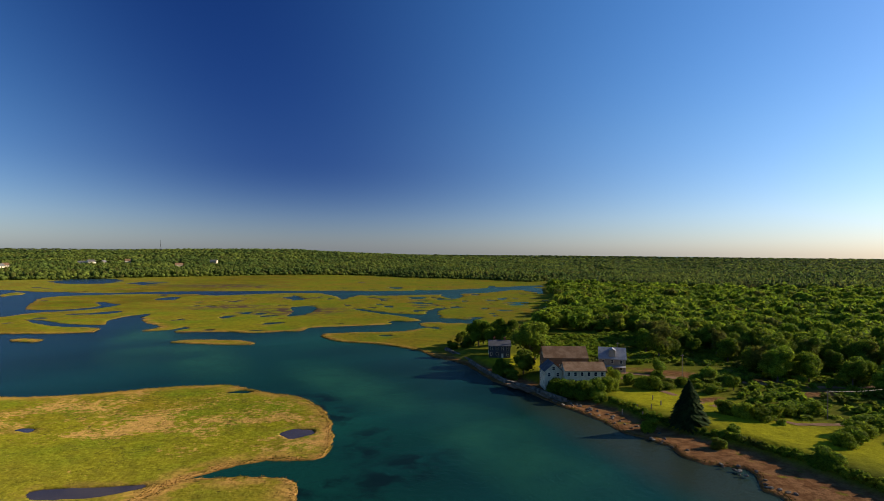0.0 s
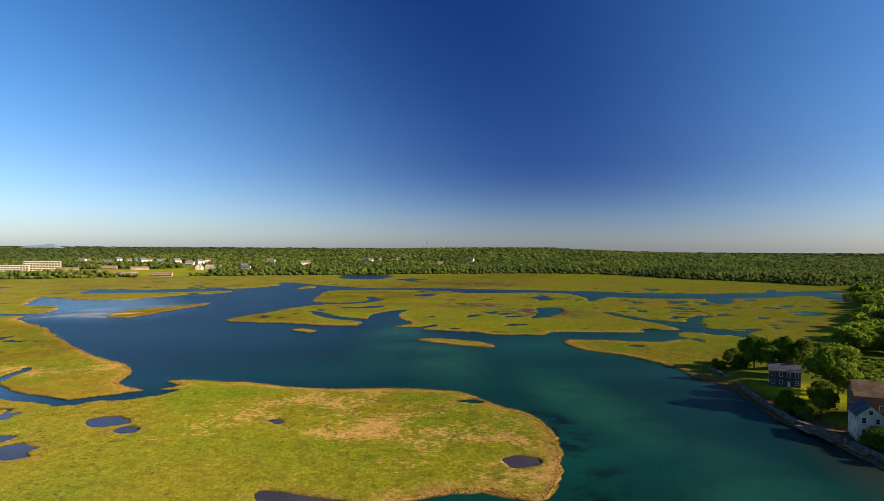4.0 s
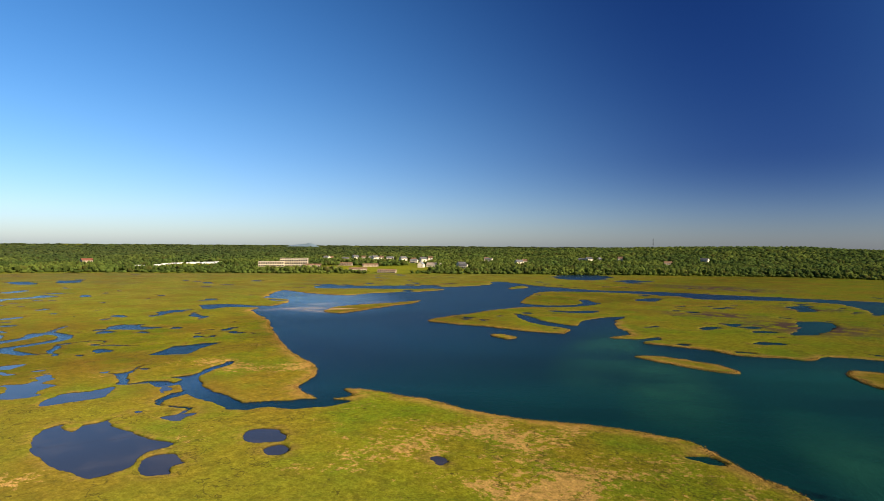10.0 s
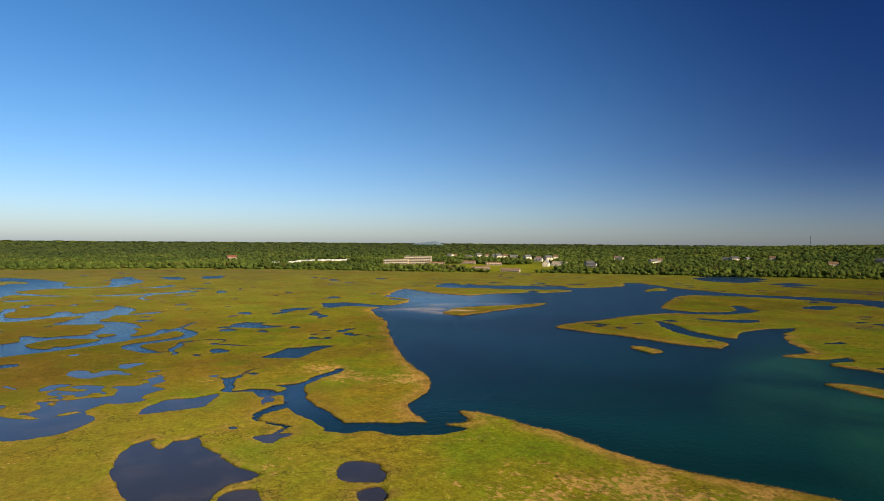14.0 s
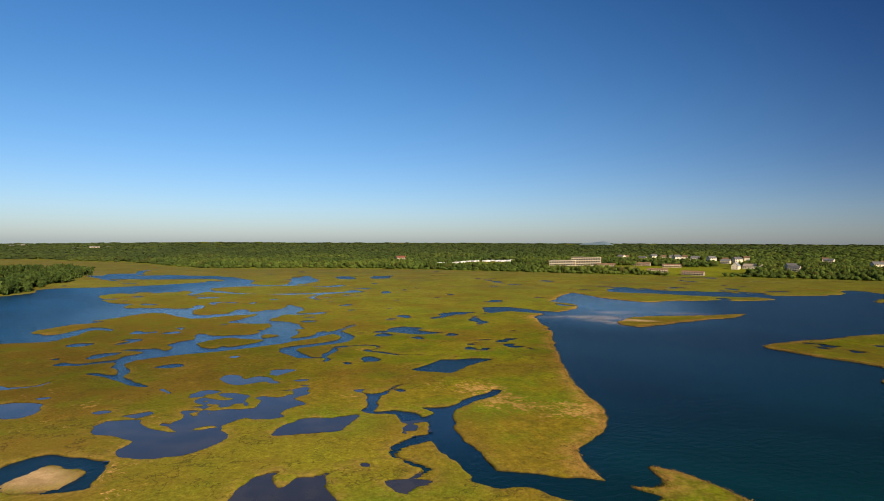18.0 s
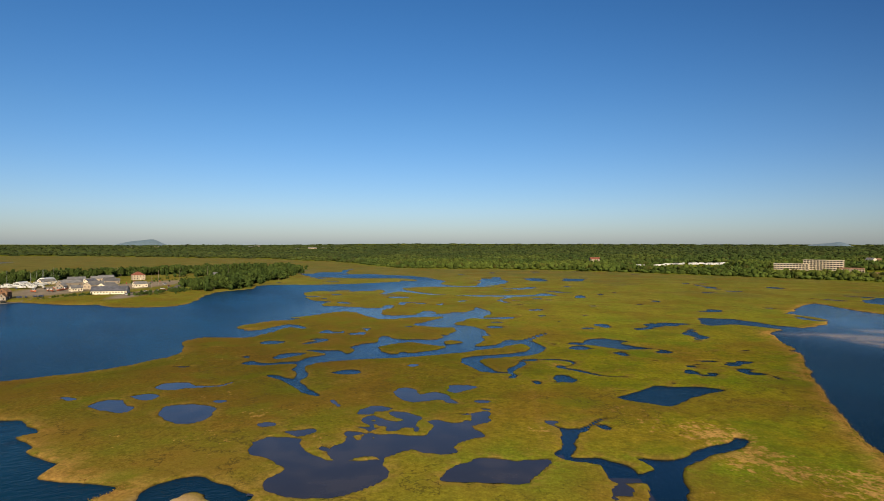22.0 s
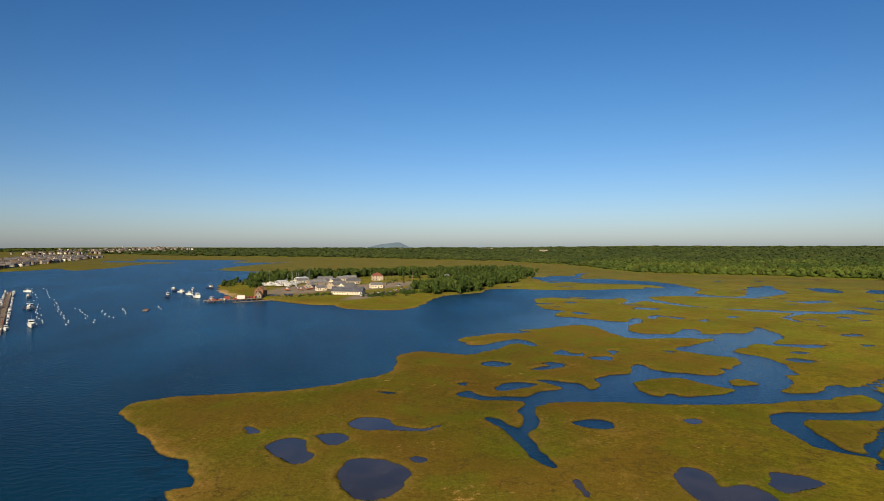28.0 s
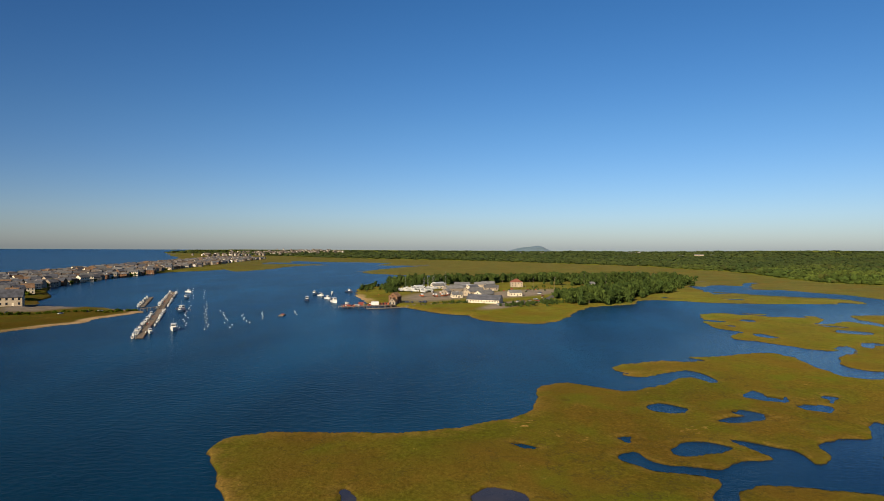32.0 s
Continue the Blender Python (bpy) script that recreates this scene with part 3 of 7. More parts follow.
outline("sp1", "-", [(-679, 488), (-715, 528), (-672, 572), (-638, 625), (-615, 584), (-639, 529)])
outline("p_end", "-", [(-47.9, 177.6), (-45.9, 183.3), (-39.5, 182.3), (-39.2, 178.4), (-43.5, 174)])
outline("nt", "-", [(-84.4, 230.1), (-79.1, 234.1), (-73.7, 231.5), (-77.2, 228.6)])
outline("pl0", "-", [(-94, 134.1), (-85.2, 136.6), (-70.7, 138.9), (-70.3, 135.7), (-79.5, 131.4), (-89.6, 129.7)])
outline("n1", "-", [(-129.4, 179.4), (-125.5, 181.3), (-125, 176.8)])
outline("inner_channel", "-", [(-537, -89.3), (-612, -107.2), (-671, -112), (-741, -134.6), (-786, -126.5), (-850, -141.7), (-878, -122.1), (-880, -76.7), (-905, -29.6), (-942, 17.4), (-976, 48.4), (-1023, 23.9), (-1023, -26.6), (-1027, -62.2), (-1035, -90.4), (-1000, -104.1), (-1089, -136.9), (-1136, -175.2), (-1184, -157), (-1214, -132.3), (-1319, -115.6), (-1327, -88.1), (-1158, -99), (-1135, -45.1), (-1114, 5.1), (-1074, 40.4), (-1035, 64.2), (-964, 91.6), (-916, 85.4), (-880, 100.3), (-880, 133), (-1017, 143.6), (-1076, 153.5), (-1085, 183.9), (-1013, 173.6), (-956, 181), (-898, 162.9), (-874, 145.7), (-853, 163.2), (-853, 132.4)],
        [(-852, 100.9), (-852, 68.6), (-818, 42.6), (-765, 74.6), (-739, 100.8), (-745, 76), (-778, 44), (-754, 38), (-744, 27.8), (-781, 29), (-802, 16.1), (-791, -20.5), (-774, -48.9), (-749, -54.7), (-693, -35.9), (-668, -20.8), (-662, -5.9), (-640, -8.3), (-623, -1.5), (-623, 15.3), (-615, 31.2), (-612, 49.9), (-633, 50), (-639, 54), (-614, 59.4), (-605, 55.3), (-589, 53.2), (-565, 58.6), (-562, 69.1), (-570, 86.1), (-587, 84), (-574, 89.7), (-576, 107.3), (-595, 124.9), (-622, 127.5), (-615, 131.5), (-582, 140.8), (-555, 131.5), (-553, 143.8), (-560, 158.3)],
        [(-544, 150), (-545, 136.3), (-547, 124.1), (-535, 118.7), (-517, 112), (-507, 125), (-491, 130.8), (-469, 135.5), (-464, 129.7), (-451, 130.5), (-434, 124.8), (-437, 136.3), (-455, 145.3), (-452, 148.9), (-458, 154.8), (-480, 167.1), (-479, 170.3), (-463, 162), (-452, 156.6), (-444, 159.3), (-433, 161.3), (-427, 161.5), (-417, 157.7), (-410, 153.4), (-404, 145.1), (-400, 133.8), (-395, 127), (-384, 128.7), (-373, 133.1), (-371, 137.7), (-377, 139.2), (-386, 143.1), (-394, 146.1), (-392, 147.9), (-382, 145.7), (-371, 139.6), (-365, 140.9), (-359, 139.3), (-359, 137), (-367, 138.9)],
        [(-368, 133.7), (-370, 128), (-378, 123.3), (-388, 118.2), (-399, 119.4), (-406, 125.2), (-410, 136.7), (-417, 148.7), (-424, 152.4), (-434, 153.1), (-441, 149), (-426, 135.5), (-415, 120.7), (-403, 99.6), (-398, 88), (-393, 69.4), (-385, 54), (-380, 51.8), (-375, 50.7), (-363, 55.3), (-350, 56), (-340, 60.9), (-329.8, 68.6), (-328.1, 67.2), (-333, 61.1), (-341, 55.5), (-346, 51.9), (-354, 44.9), (-360, 39.3), (-360, 43.8), (-354, 51.5), (-362, 51.2), (-371, 46.5), (-382, 45.2), (-378, 31.5), (-381, 21.3), (-388, 22.2), (-384, 29.1), (-388, 43.1), (-399, 46.4)],
        [(-405, 52.7), (-410, 47.3), (-416, 40.3), (-417, 55.2), (-409, 61.6), (-414, 65.3), (-426, 61), (-437, 65.2), (-444, 71.8), (-462, 70.9), (-465, 75.7), (-454, 80.2), (-453, 96.1), (-454, 104.6), (-463, 107.6), (-470, 105.7), (-469, 109.8), (-489, 114.9), (-499, 111.7), (-502, 100.9), (-508, 88.3), (-518, 87.5), (-537, 97.5), (-553, 104.9), (-554, 96.7), (-550, 81.9), (-539, 64.2), (-553, 48.5), (-579, 33.4), (-584, 23.7), (-573, 13), (-552, 1.4), (-543, -7.6), (-539, 1.9), (-528, -5.6), (-524, -16.7), (-510, -23.7), (-497, -30.2), (-487, -28), (-480, -17.5)],
        [(-483, -7.6), (-506, -0.5), (-508, 7.2), (-495, 17.7), (-490, 15.7), (-494, 6.2), (-472, 2), (-457, -1.5), (-452, -7.6), (-453, -16.8), (-451, -30), (-442, -39.5)])
outline("inner_isle", "+", [(-426, 75.4), (-438, 83.5), (-443, 91.3), (-434, 100.1), (-429, 110.7), (-422, 105.9), (-412, 94), (-409, 84.3), (-416, 78.1)])
outline("inner_isle", "+", [(-444, 107.7), (-449, 113), (-444, 118.4), (-437, 110.5)])
outline("inner_isle", "+", [(-470, 125.7), (-473, 128.1), (-465, 127.8)])
outline("flat_pool", "-", [(-439, 8.9), (-444, 13.4), (-442, 21), (-434, 19.7), (-432, 12.7)])
outline("flat_pool", "-", [(-433, 32.4), (-441, 36.2), (-452, 42.6), (-445, 43.7), (-434, 38)])
outline("flat_pool", "-", [(-470, 50.6), (-477, 53.1), (-475, 59.4), (-467, 59.9), (-465, 53.9)])
outline("flat_pool", "-", [(-396, 29.1), (-404, 30.5), (-409, 35.5), (-408, 42.6), (-402, 40.4), (-395, 35.8), (-392, 33)])
outline("flat_pool", "-", [(-492, 55.5), (-497, 57.9), (-486, 61.4), (-481, 59)])
outline("flat_pool", "-", [(-472, 32.8), (-485, 32.8), (-478, 39.7), (-482, 45.5), (-473, 45.7), (-471, 38)])
outline("flat_pool", "-", [(-397, 14.4), (-400, 17.4), (-394, 18.9)])
outline("flat_pool", "-", [(-366, 64.8), (-370, 67.1), (-372, 71.3), (-370, 76.1), (-365, 75.9), (-362, 70.1)])
outline("flat_pool", "-", [(-734, 103.6), (-742, 130.1), (-740, 155.9), (-752, 207.5), (-737, 214.9), (-726, 179.7), (-723, 129.7)])
outline("flat_pool", "-", [(-686, 150.1), (-721, 159.6), (-729, 170.2), (-705, 160.8), (-688, 154.8), (-665, 159.9), (-660, 157.3)])
outline("flat_pool", "-", [(-675, 112.2), (-685, 119.3), (-673, 121.6), (-666, 114.6)])
outline("flat_pool", "-", [(-646, 94.3), (-652, 98.7), (-644, 101.2), (-636, 97)])
outline("flat_pool", "-", [(-818, 181), (-854, 193.3), (-857, 205.6), (-841, 206.5), (-821, 189.8)])
outline("flat_pool", "-", [(-650, 58.9), (-666, 64.3), (-657, 67.7), (-637, 62.7)])
outline("flat_pool", "-", [(-1001, 216.3), (-1031, 234.5), (-995, 236.7), (-977, 217)])
outline("flat_pool", "-", [(-649, 165), (-647, 171.1), (-638, 168.1)])
outline("flat_pool", "-", [(-605, 172.4), (-615, 181.3), (-604, 181.8), (-597, 173.3)])
outline("flat_pool", "-", [(-567, 173.8), (-572, 179), (-563, 179.5), (-558, 174.6)])
outline("flat_pool", "-", [(-525, 137), (-531, 142.3), (-527, 147), (-521, 141.7)])
outline("flat_pool", "-", [(-1016, 268), (-1047, 287.9), (-1040, 307.9), (-984, 275.9)])
outline("flat_pool", "-", [(-868, 241.2), (-888, 251.8), (-862, 250)])
outline("flat_pool", "-", [(-731, 231.8), (-750, 241.4), (-728, 242.4), (-710, 232.2)])
outline("flat_pool", "-", [(-749, 258.3), (-769, 267.3), (-752, 267.9)])
outline("flat_pool", "-", [(-779, 280.9), (-794, 288.2), (-775, 285.5)])
outline("flat_pool", "-", [(-639, 226.3), (-645, 235.5), (-633, 231.8)])
outline("flat_pool", "-", [(-571, 206.3), (-576, 214.1), (-566, 210.3)])
outline("flat_pool", "-", [(-532, 181.2), (-539, 187), (-531, 185.7)])
outline("flat_pool", "-", [(-521, 206.2), (-525, 213.1), (-516, 216.3), (-513, 207.1)])
outline("flat_pool", "-", [(-504, 195), (-506, 202.5), (-500, 201.6), (-496, 194.7)])
outline("flat_pool", "-", [(-452, 186.1), (-459, 191.5), (-463, 199.7), (-457, 205.3), (-452, 210.7), (-446, 204.4), (-440, 207.1), (-432, 215.4), (-429, 216.3), (-426, 203), (-431, 193.6), (-437, 188.6), (-441, 183.8)])
outline("flat_pool", "-", [(-429, 174.4), (-434, 178.9), (-429, 186.6), (-426, 184.8), (-426, 174.8)])
outline("flat_pool", "-", [(-440, 173.4), (-447, 179.1), (-443, 185.3), (-438, 183.1)])
outline("flat_pool", "-", [(-522, 239.2), (-531, 246.1), (-525, 248.4), (-514, 239.3)])
outline("flat_pool", "-", [(-502, 228.6), (-507, 234.3), (-504, 236.4), (-497, 232.4), (-496, 227.5)])
outline("flat_pool", "-", [(-384, 160.5), (-386, 162.8), (-383, 164.5), (-379, 161)])
outline("flat_pool", "-", [(-363, 156.3), (-365, 160.5), (-358, 165.1), (-352, 159.7), (-357, 156.8)])
outline("flat_pool", "-", [(-418, 195.8), (-419, 199.6), (-410, 199.4), (-408, 195.4)])
outline("flat_pool", "-", [(-422, 217.3), (-425, 222), (-420, 224.7), (-416, 219.5)])
outline("still_pool", "-", [(-294.9, 58.2), (-296.4, 59.9), (-296.8, 63), (-295.2, 64.5), (-293.1, 63.5), (-292.7, 60.5)])
outline("still_pool", "-", [(-288.7, 69), (-291.1, 72.8), (-292.2, 76.6), (-288.4, 76.8), (-285.2, 74.3), (-287.4, 71.7)])
outline("still_pool", "-", [(-336, 94.4), (-341, 97.5), (-339, 101.3), (-332, 104.5), (-336, 109.4), (-334, 112.9), (-327, 114.7), (-321.1, 118), (-320.5, 115.6), (-325.1, 112.3), (-323.1, 105.1), (-321.8, 102.7), (-325.3, 98.2)])
outline("still_pool", "-", [(-346, 114.8), (-347, 121.6), (-344, 124.5), (-339, 120.6), (-340, 115.4)])
outline("still_pool", "-", [(-324.8, 123.2), (-325.6, 125.9), (-324.3, 129.2), (-322, 125)])
outline("still_pool", "-", [(-314.8, 124.9), (-314.7, 127.9), (-312.9, 126.7)])
outline("still_pool", "-", [(-310.4, 85.7), (-316.5, 90.1), (-315.2, 95.2), (-313.6, 97), (-310.2, 94.3), (-309.6, 88.8)])
outline("still_pool", "-", [(-382, 94.4), (-385, 97.4), (-383, 99.2), (-379, 96.9)])
outline("still_pool", "-", [(-302.1, 145.1), (-303.9, 147.3), (-302.1, 149.2), (-300.4, 147.2)])
outline("still_pool", "-", [(-276.4, 82.1), (-277.5, 83.1), (-275.7, 84.3), (-274.4, 83.3)])
outline("still_pool", "-", [(-322.8, 74.1), (-322, 75.7), (-313.8, 78.4), (-315.1, 77)])
outline("thread_creek", "-", [(-395, 147.3), (-400, 159.3), (-398, 167.1), (-393, 171), (-385, 168.3), (-381, 163.8), (-377, 168.5), (-367, 176.5), (-364, 188.2), (-365, 175.9), (-374, 167), (-380, 161.8), (-386, 167.7), (-392, 169.4), (-394, 165.4), (-396, 158.7)])
outline("still_lake", "-", [(-272, 85.5), (-276.7, 85.4), (-280.2, 87.9), (-285.7, 87.4), (-289.9, 86.5), (-290.1, 90.1), (-288.5, 92.9), (-292.1, 92.8), (-294.3, 88.5), (-294.5, 92.2), (-297.3, 91.4), (-299.9, 89.4), (-303.2, 89.3), (-305.4, 91.9), (-301.4, 96.3), (-300, 99.4), (-302.2, 102.4), (-305.5, 97.3), (-309.2, 96.2), (-310.2, 99.8), (-307.4, 103.9), (-303.1, 107.2), (-298.2, 105.4), (-291.6, 105.2), (-291.6, 106.6), (-295.8, 105.8), (-293.9, 105), (-293.4, 101.6), (-290.2, 100.3), (-290.8, 98.1), (-294.8, 97.9), (-295.2, 96.4), (-298.2, 93), (-294.8, 93.3), (-293.7, 95.6), (-292.4, 93.9), (-289.5, 93.7), (-287.4, 96.1), (-287.3, 102.2), (-287.6, 108.8)],
        [(-290.4, 110.7), (-296.6, 111.5), (-299.9, 109.8), (-301.9, 112.3), (-299.2, 116.5), (-300.8, 120.6), (-302.4, 123.2), (-306.2, 122.6), (-311, 124.9), (-311, 128.3), (-305.3, 127.4), (-301.7, 128.1), (-298.3, 124.6), (-294.2, 124.1), (-289.3, 126), (-287, 125.3), (-282.9, 120.3), (-280.3, 118.1), (-277.1, 117.8), (-274.8, 118.4), (-272.9, 115.5), (-273.1, 112), (-274.4, 108.4), (-275.9, 105.9), (-273.4, 102.5), (-269.9, 99.9), (-266.1, 99.7), (-262.9, 98.1), (-256.2, 83.5), (-259.3, 79.5), (-263.9, 76.7), (-268.8, 71.7), (-271.2, 66), (-274.1, 63.7), (-279.3, 63.2), (-282.2, 65.3), (-284.1, 69), (-283.3, 74.7), (-278.9, 75.4), (-273.9, 78.1)],
        [(-269.9, 81.3), (-267.2, 85.2), (-266.1, 91.6), (-267.9, 98.1), (-270.4, 97.4), (-269.3, 93.4), (-267.2, 91.4), (-267.9, 88.7)])
outline("still_pool", "-", [(-274.4, 64.5), (-268.9, 70.9), (-260.6, 77.8), (-255.3, 75.5), (-248.7, 77.6), (-245.0, 84.9), (-246.4, 92.0), (-251.6, 98.4), (-258.7, 102.5), (-266.6, 98.5), (-267.0, 89.1), (-269.3, 82.7), (-281.7, 72.6), (-283.5, 65.9)])
outline("lake_isle", "+", [(-301, 91.5), (-302.3, 92.8), (-300.7, 93.5), (-299.4, 92.4)])
outline("lake_isle", "+", [(-285, 94.4), (-286.1, 95.6), (-285.2, 96.4), (-284.2, 95.3)])
outline("lake_isle", "+", [(-286.9, 88.8), (-288.5, 93.2), (-285.8, 91.6), (-283.8, 92.6), (-282.5, 90.8)])
outline("lake_isle", "+", [(-296.8, 122.1), (-297.5, 123.5), (-293.3, 125), (-293.3, 123.7)])
outline("main_creek", "-", [(-195.2, 195.6), (-204.1, 189.4), (-206.9, 182), (-210.6, 176.4), (-214.5, 167.7), (-217.5, 167.4), (-224.6, 167.7), (-233.5, 167.6), (-243.4, 167.6), (-250.6, 167.2), (-254.1, 169.1), (-262.8, 171.3), (-270.2, 176.2), (-275.7, 183.1), (-280.5, 191.3), (-284.2, 196.1), (-287.9, 198.7), (-289.5, 195.9), (-286.1, 192.3), (-282.9, 185.7), (-275.2, 176.7), (-271.8, 170.6), (-273.6, 163.8), (-269.8, 165.2), (-265.5, 165.9), (-262.5, 160.5), (-267.2, 159.7), (-270.1, 156.6), (-272.6, 152.3), (-273.2, 147.7), (-280.4, 149.5), (-289.7, 151.5), (-294.4, 155.5), (-300.3, 159.2), (-307.2, 164.7), (-305.3, 160.9), (-297.1, 154.9), (-296, 149.5), (-304.1, 145.3), (-296.6, 147.5)],
        [(-290.7, 148), (-279.9, 145.9), (-273.7, 143.5), (-270.2, 146.3), (-267.7, 153.2), (-259.3, 154.2), (-256.4, 156.3), (-257.1, 162.2), (-246.5, 159.9), (-246.4, 156.5), (-243.5, 152.4), (-237.7, 147.2), (-233.1, 144.7), (-229.9, 145.6), (-229.5, 147), (-232.6, 146.4), (-236.3, 149.2), (-239.6, 154), (-240.8, 158.4), (-233.6, 158.8), (-224.9, 159.3), (-216.8, 160.5), (-213.1, 161.1), (-211.7, 159.8), (-208.6, 161.2), (-205.5, 164.2), (-204.4, 169.3), (-202.2, 172.5), (-197.6, 175.7), (-193.1, 181.5), (-189.7, 195.9)])
outline("still_pool", "-", [(-215.3, 140.6), (-216.4, 142.8), (-215.1, 147.3), (-212.9, 151.5), (-211.2, 147), (-208.6, 143.8), (-210.4, 141)])
outline("thread_creek", "-", [(-230, 146.8), (-224.6, 150.3), (-220, 152.9), (-215.2, 147.1), (-216, 146.6), (-220.4, 151.6), (-223.2, 149.7)])
outline("still_pool", "-", [(-256.6, 155.6), (-253.7, 157.7), (-250.2, 156.2), (-249.8, 153.7), (-247.6, 152.2)])
outline("still_pool", "-", [(-227.7, 136.2), (-228.2, 137.3), (-226.5, 137.7), (-225.7, 136.5)])
outline("flat_pool", "-", [(-333, 174.2), (-340, 183.4), (-349, 192.1), (-348, 200.8), (-349, 211.1), (-344, 215.6), (-337, 206.3), (-331, 197.7), (-321.6, 188.6), (-326.4, 179)])
outline("flat_pool", "-", [(-432, 174.1), (-437, 180.9), (-428, 185.5), (-424, 176.1)])
outline("flat_pool", "-", [(-416, 193.5), (-420, 197.3), (-411, 197.5)])
outline("flat_pool", "-", [(-365, 157.2), (-366, 161.6), (-356, 163.6), (-353, 158.9)])
outline("flat_pool", "-", [(-517, 206.9), (-517, 214.1), (-508, 213.8), (-508, 207.5)])
outline("flat_pool", "-", [(-422, 216.3), (-426, 223.3), (-419, 221.9), (-416, 216.1)])
outline("flat_pool", "-", [(-514, 239.7), (-529, 256.2), (-520, 253.7), (-501, 237.9), (-498, 228.2)])
outline("flat_pool", "-", [(-1025, 268.4), (-1075, 311.3), (-981, 287.2), (-978, 263.7)])
outline("flat_pool", "-", [(-1041, 209.8), (-1043, 236.4), (-978, 237.6), (-975, 215.7)])
outline("flat_pool", "-", [(-751, 193.2), (-770, 207.3), (-740, 210.8)])
outline("flat_pool", "-", [(-726, 234), (-738, 243.6), (-715, 238.4)])
outline("still_pool", "-", [(-341, 114.6), (-342, 122.4), (-335, 117.2)])
outline("north_inlet", "-", [(-559, 289.8), (-559, 300.4), (-556, 312.8), (-528, 326.2), (-512, 342), (-515, 376), (-476, 340), (-495, 327), (-525, 302), (-519, 282.1), (-533, 282.3)])
outline("flat_pool", "-", [(-484, 251.6), (-512, 269), (-484, 259.1), (-470, 260.9), (-450, 246), (-470, 253.6)])
outline("north_inlet", "-", [(-699, 497), (-732, 537), (-753, 564), (-710, 540), (-654, 580), (-609, 639), (-574, 610), (-613, 546), (-678, 512)])
outline("north_inlet", "-", [(-593, 370), (-630, 405), (-689, 448), (-645, 430), (-588, 443), (-534, 424), (-570, 399), (-583, 383)])
outline("middle_pool", "-", [(-665, 1003), (-690, 1075), (-653, 1105), (-587, 1063), (-547, 962), (-576, 940), (-607, 941)])
outline("middle_pool", "-", [(-496, 933), (-511, 1015), (-466, 977), (-445, 909)])
outline("middle_pool", "-", [(-392, 536), (-373, 534), (-346, 537), (-334, 560), (-338, 581), (-359, 610), (-357, 621), (-336, 599), (-323.1, 592), (-321.5, 569), (-323.8, 545), (-336, 522), (-360, 513)])
outline("middle_pool", "-", [(-320.6, 500), (-307.3, 509), (-290.3, 533), (-285.9, 505), (-310.4, 495)])
outline("middle_pool", "-", [(-326.8, 460), (-310.3, 455), (-283.2, 438), (-264.9, 432), (-248.6, 434), (-262.1, 462), (-260.7, 483), (-259.1, 500), (-252, 510), (-247.1, 486), (-242.2, 465), (-226.8, 440), (-212.7, 436), (-208, 424), (-209.6, 405), (-199.3, 401), (-188.9, 411), (-185.6, 428), (-179.9, 417), (-182.9, 402), (-175.3, 388), (-177.9, 370), (-202, 354), (-228, 367), (-232.3, 387), (-237.7, 408), (-249.5, 416), (-268.1, 417), (-290.5, 428)])
outline("middle_pool", "-", [(-317.3, 648), (-322.7, 684), (-309, 694), (-299.2, 652)])
outline("middle_pool", "-", [(-148.8, 579), (-132.3, 596), (-121.1, 565), (-119.7, 514), (-131.1, 498), (-134.6, 536)])
outline("middle_pool", "-", [(-188.4, 701), (-176.9, 718), (-158.1, 680), (-166.6, 667)])
outline("middle_pool", "-", [(-89.3, 576), (-79.6, 572), (-69.1, 560), (-54.6, 544), (-41.6, 532), (-29.9, 529), (-15.2, 527), (-12.2, 559), (-4.7, 585), (3.1, 586), (-7, 615), (-21.5, 606), (-34.7, 612), (-21.8, 615), (-7.1, 625), (5.8, 583), (-0.9, 567), (-3.5, 546), (-0.9, 536), (-6.1, 516), (2.2, 496), (11.9, 497), (20.8, 488), (30.9, 503), (33.6, 499), (26.2, 479), (23.6, 460), (16.6, 463), (11.2, 474), (2.1, 479), (-7.3, 473), (-18.1, 461), (-14.4, 443), (-9.8, 436), (-26.7, 421), (-56.2, 412), (-74.2, 405), (-81.3, 423), (-60.2, 439), (-38.5, 453)],
        [(-29.9, 470), (-17.2, 481), (-32.2, 506), (-44.4, 519), (-57.2, 530), (-77.1, 555)])
outline("middle_pool", "-", [(-0.4, 772), (9, 709), (18.3, 709), (27.1, 754), (21, 794), (13.4, 814)])
outline("middle_pool", "-", [(-39.5, 696), (-25.8, 732), (-17.8, 717), (-29.2, 689)])
outline("middle_pool", "-", [(-141, 822), (-118, 677), (-111.5, 712), (-109.4, 756), (-121.5, 814)])
outline("middle_pool", "-", [(68.1, 718), (81.9, 733), (78.9, 708), (70.1, 697)])
outline("middle_pool", "-", [(-61, 605), (-52, 605), (-47.1, 589), (-52.8, 590)])
outline("middle_pool", "-", [(-75.9, 584), (-66.3, 591), (-67, 578)])
outline("sandy_pond", "-", [(-238.3, 53.8), (-245.3, 50.7), (-249.4, 51.4), (-252.3, 53.3), (-254.8, 56.0), (-255.9, 58.8), (-253.9, 63.6), (-250.3, 69.4), (-247.7, 74.1), (-244.8, 75.2), (-240.0, 75.9), (-235.6, 75.6), (-232.4, 75.0), (-229.1, 73.3), (-230.8, 59.5)])
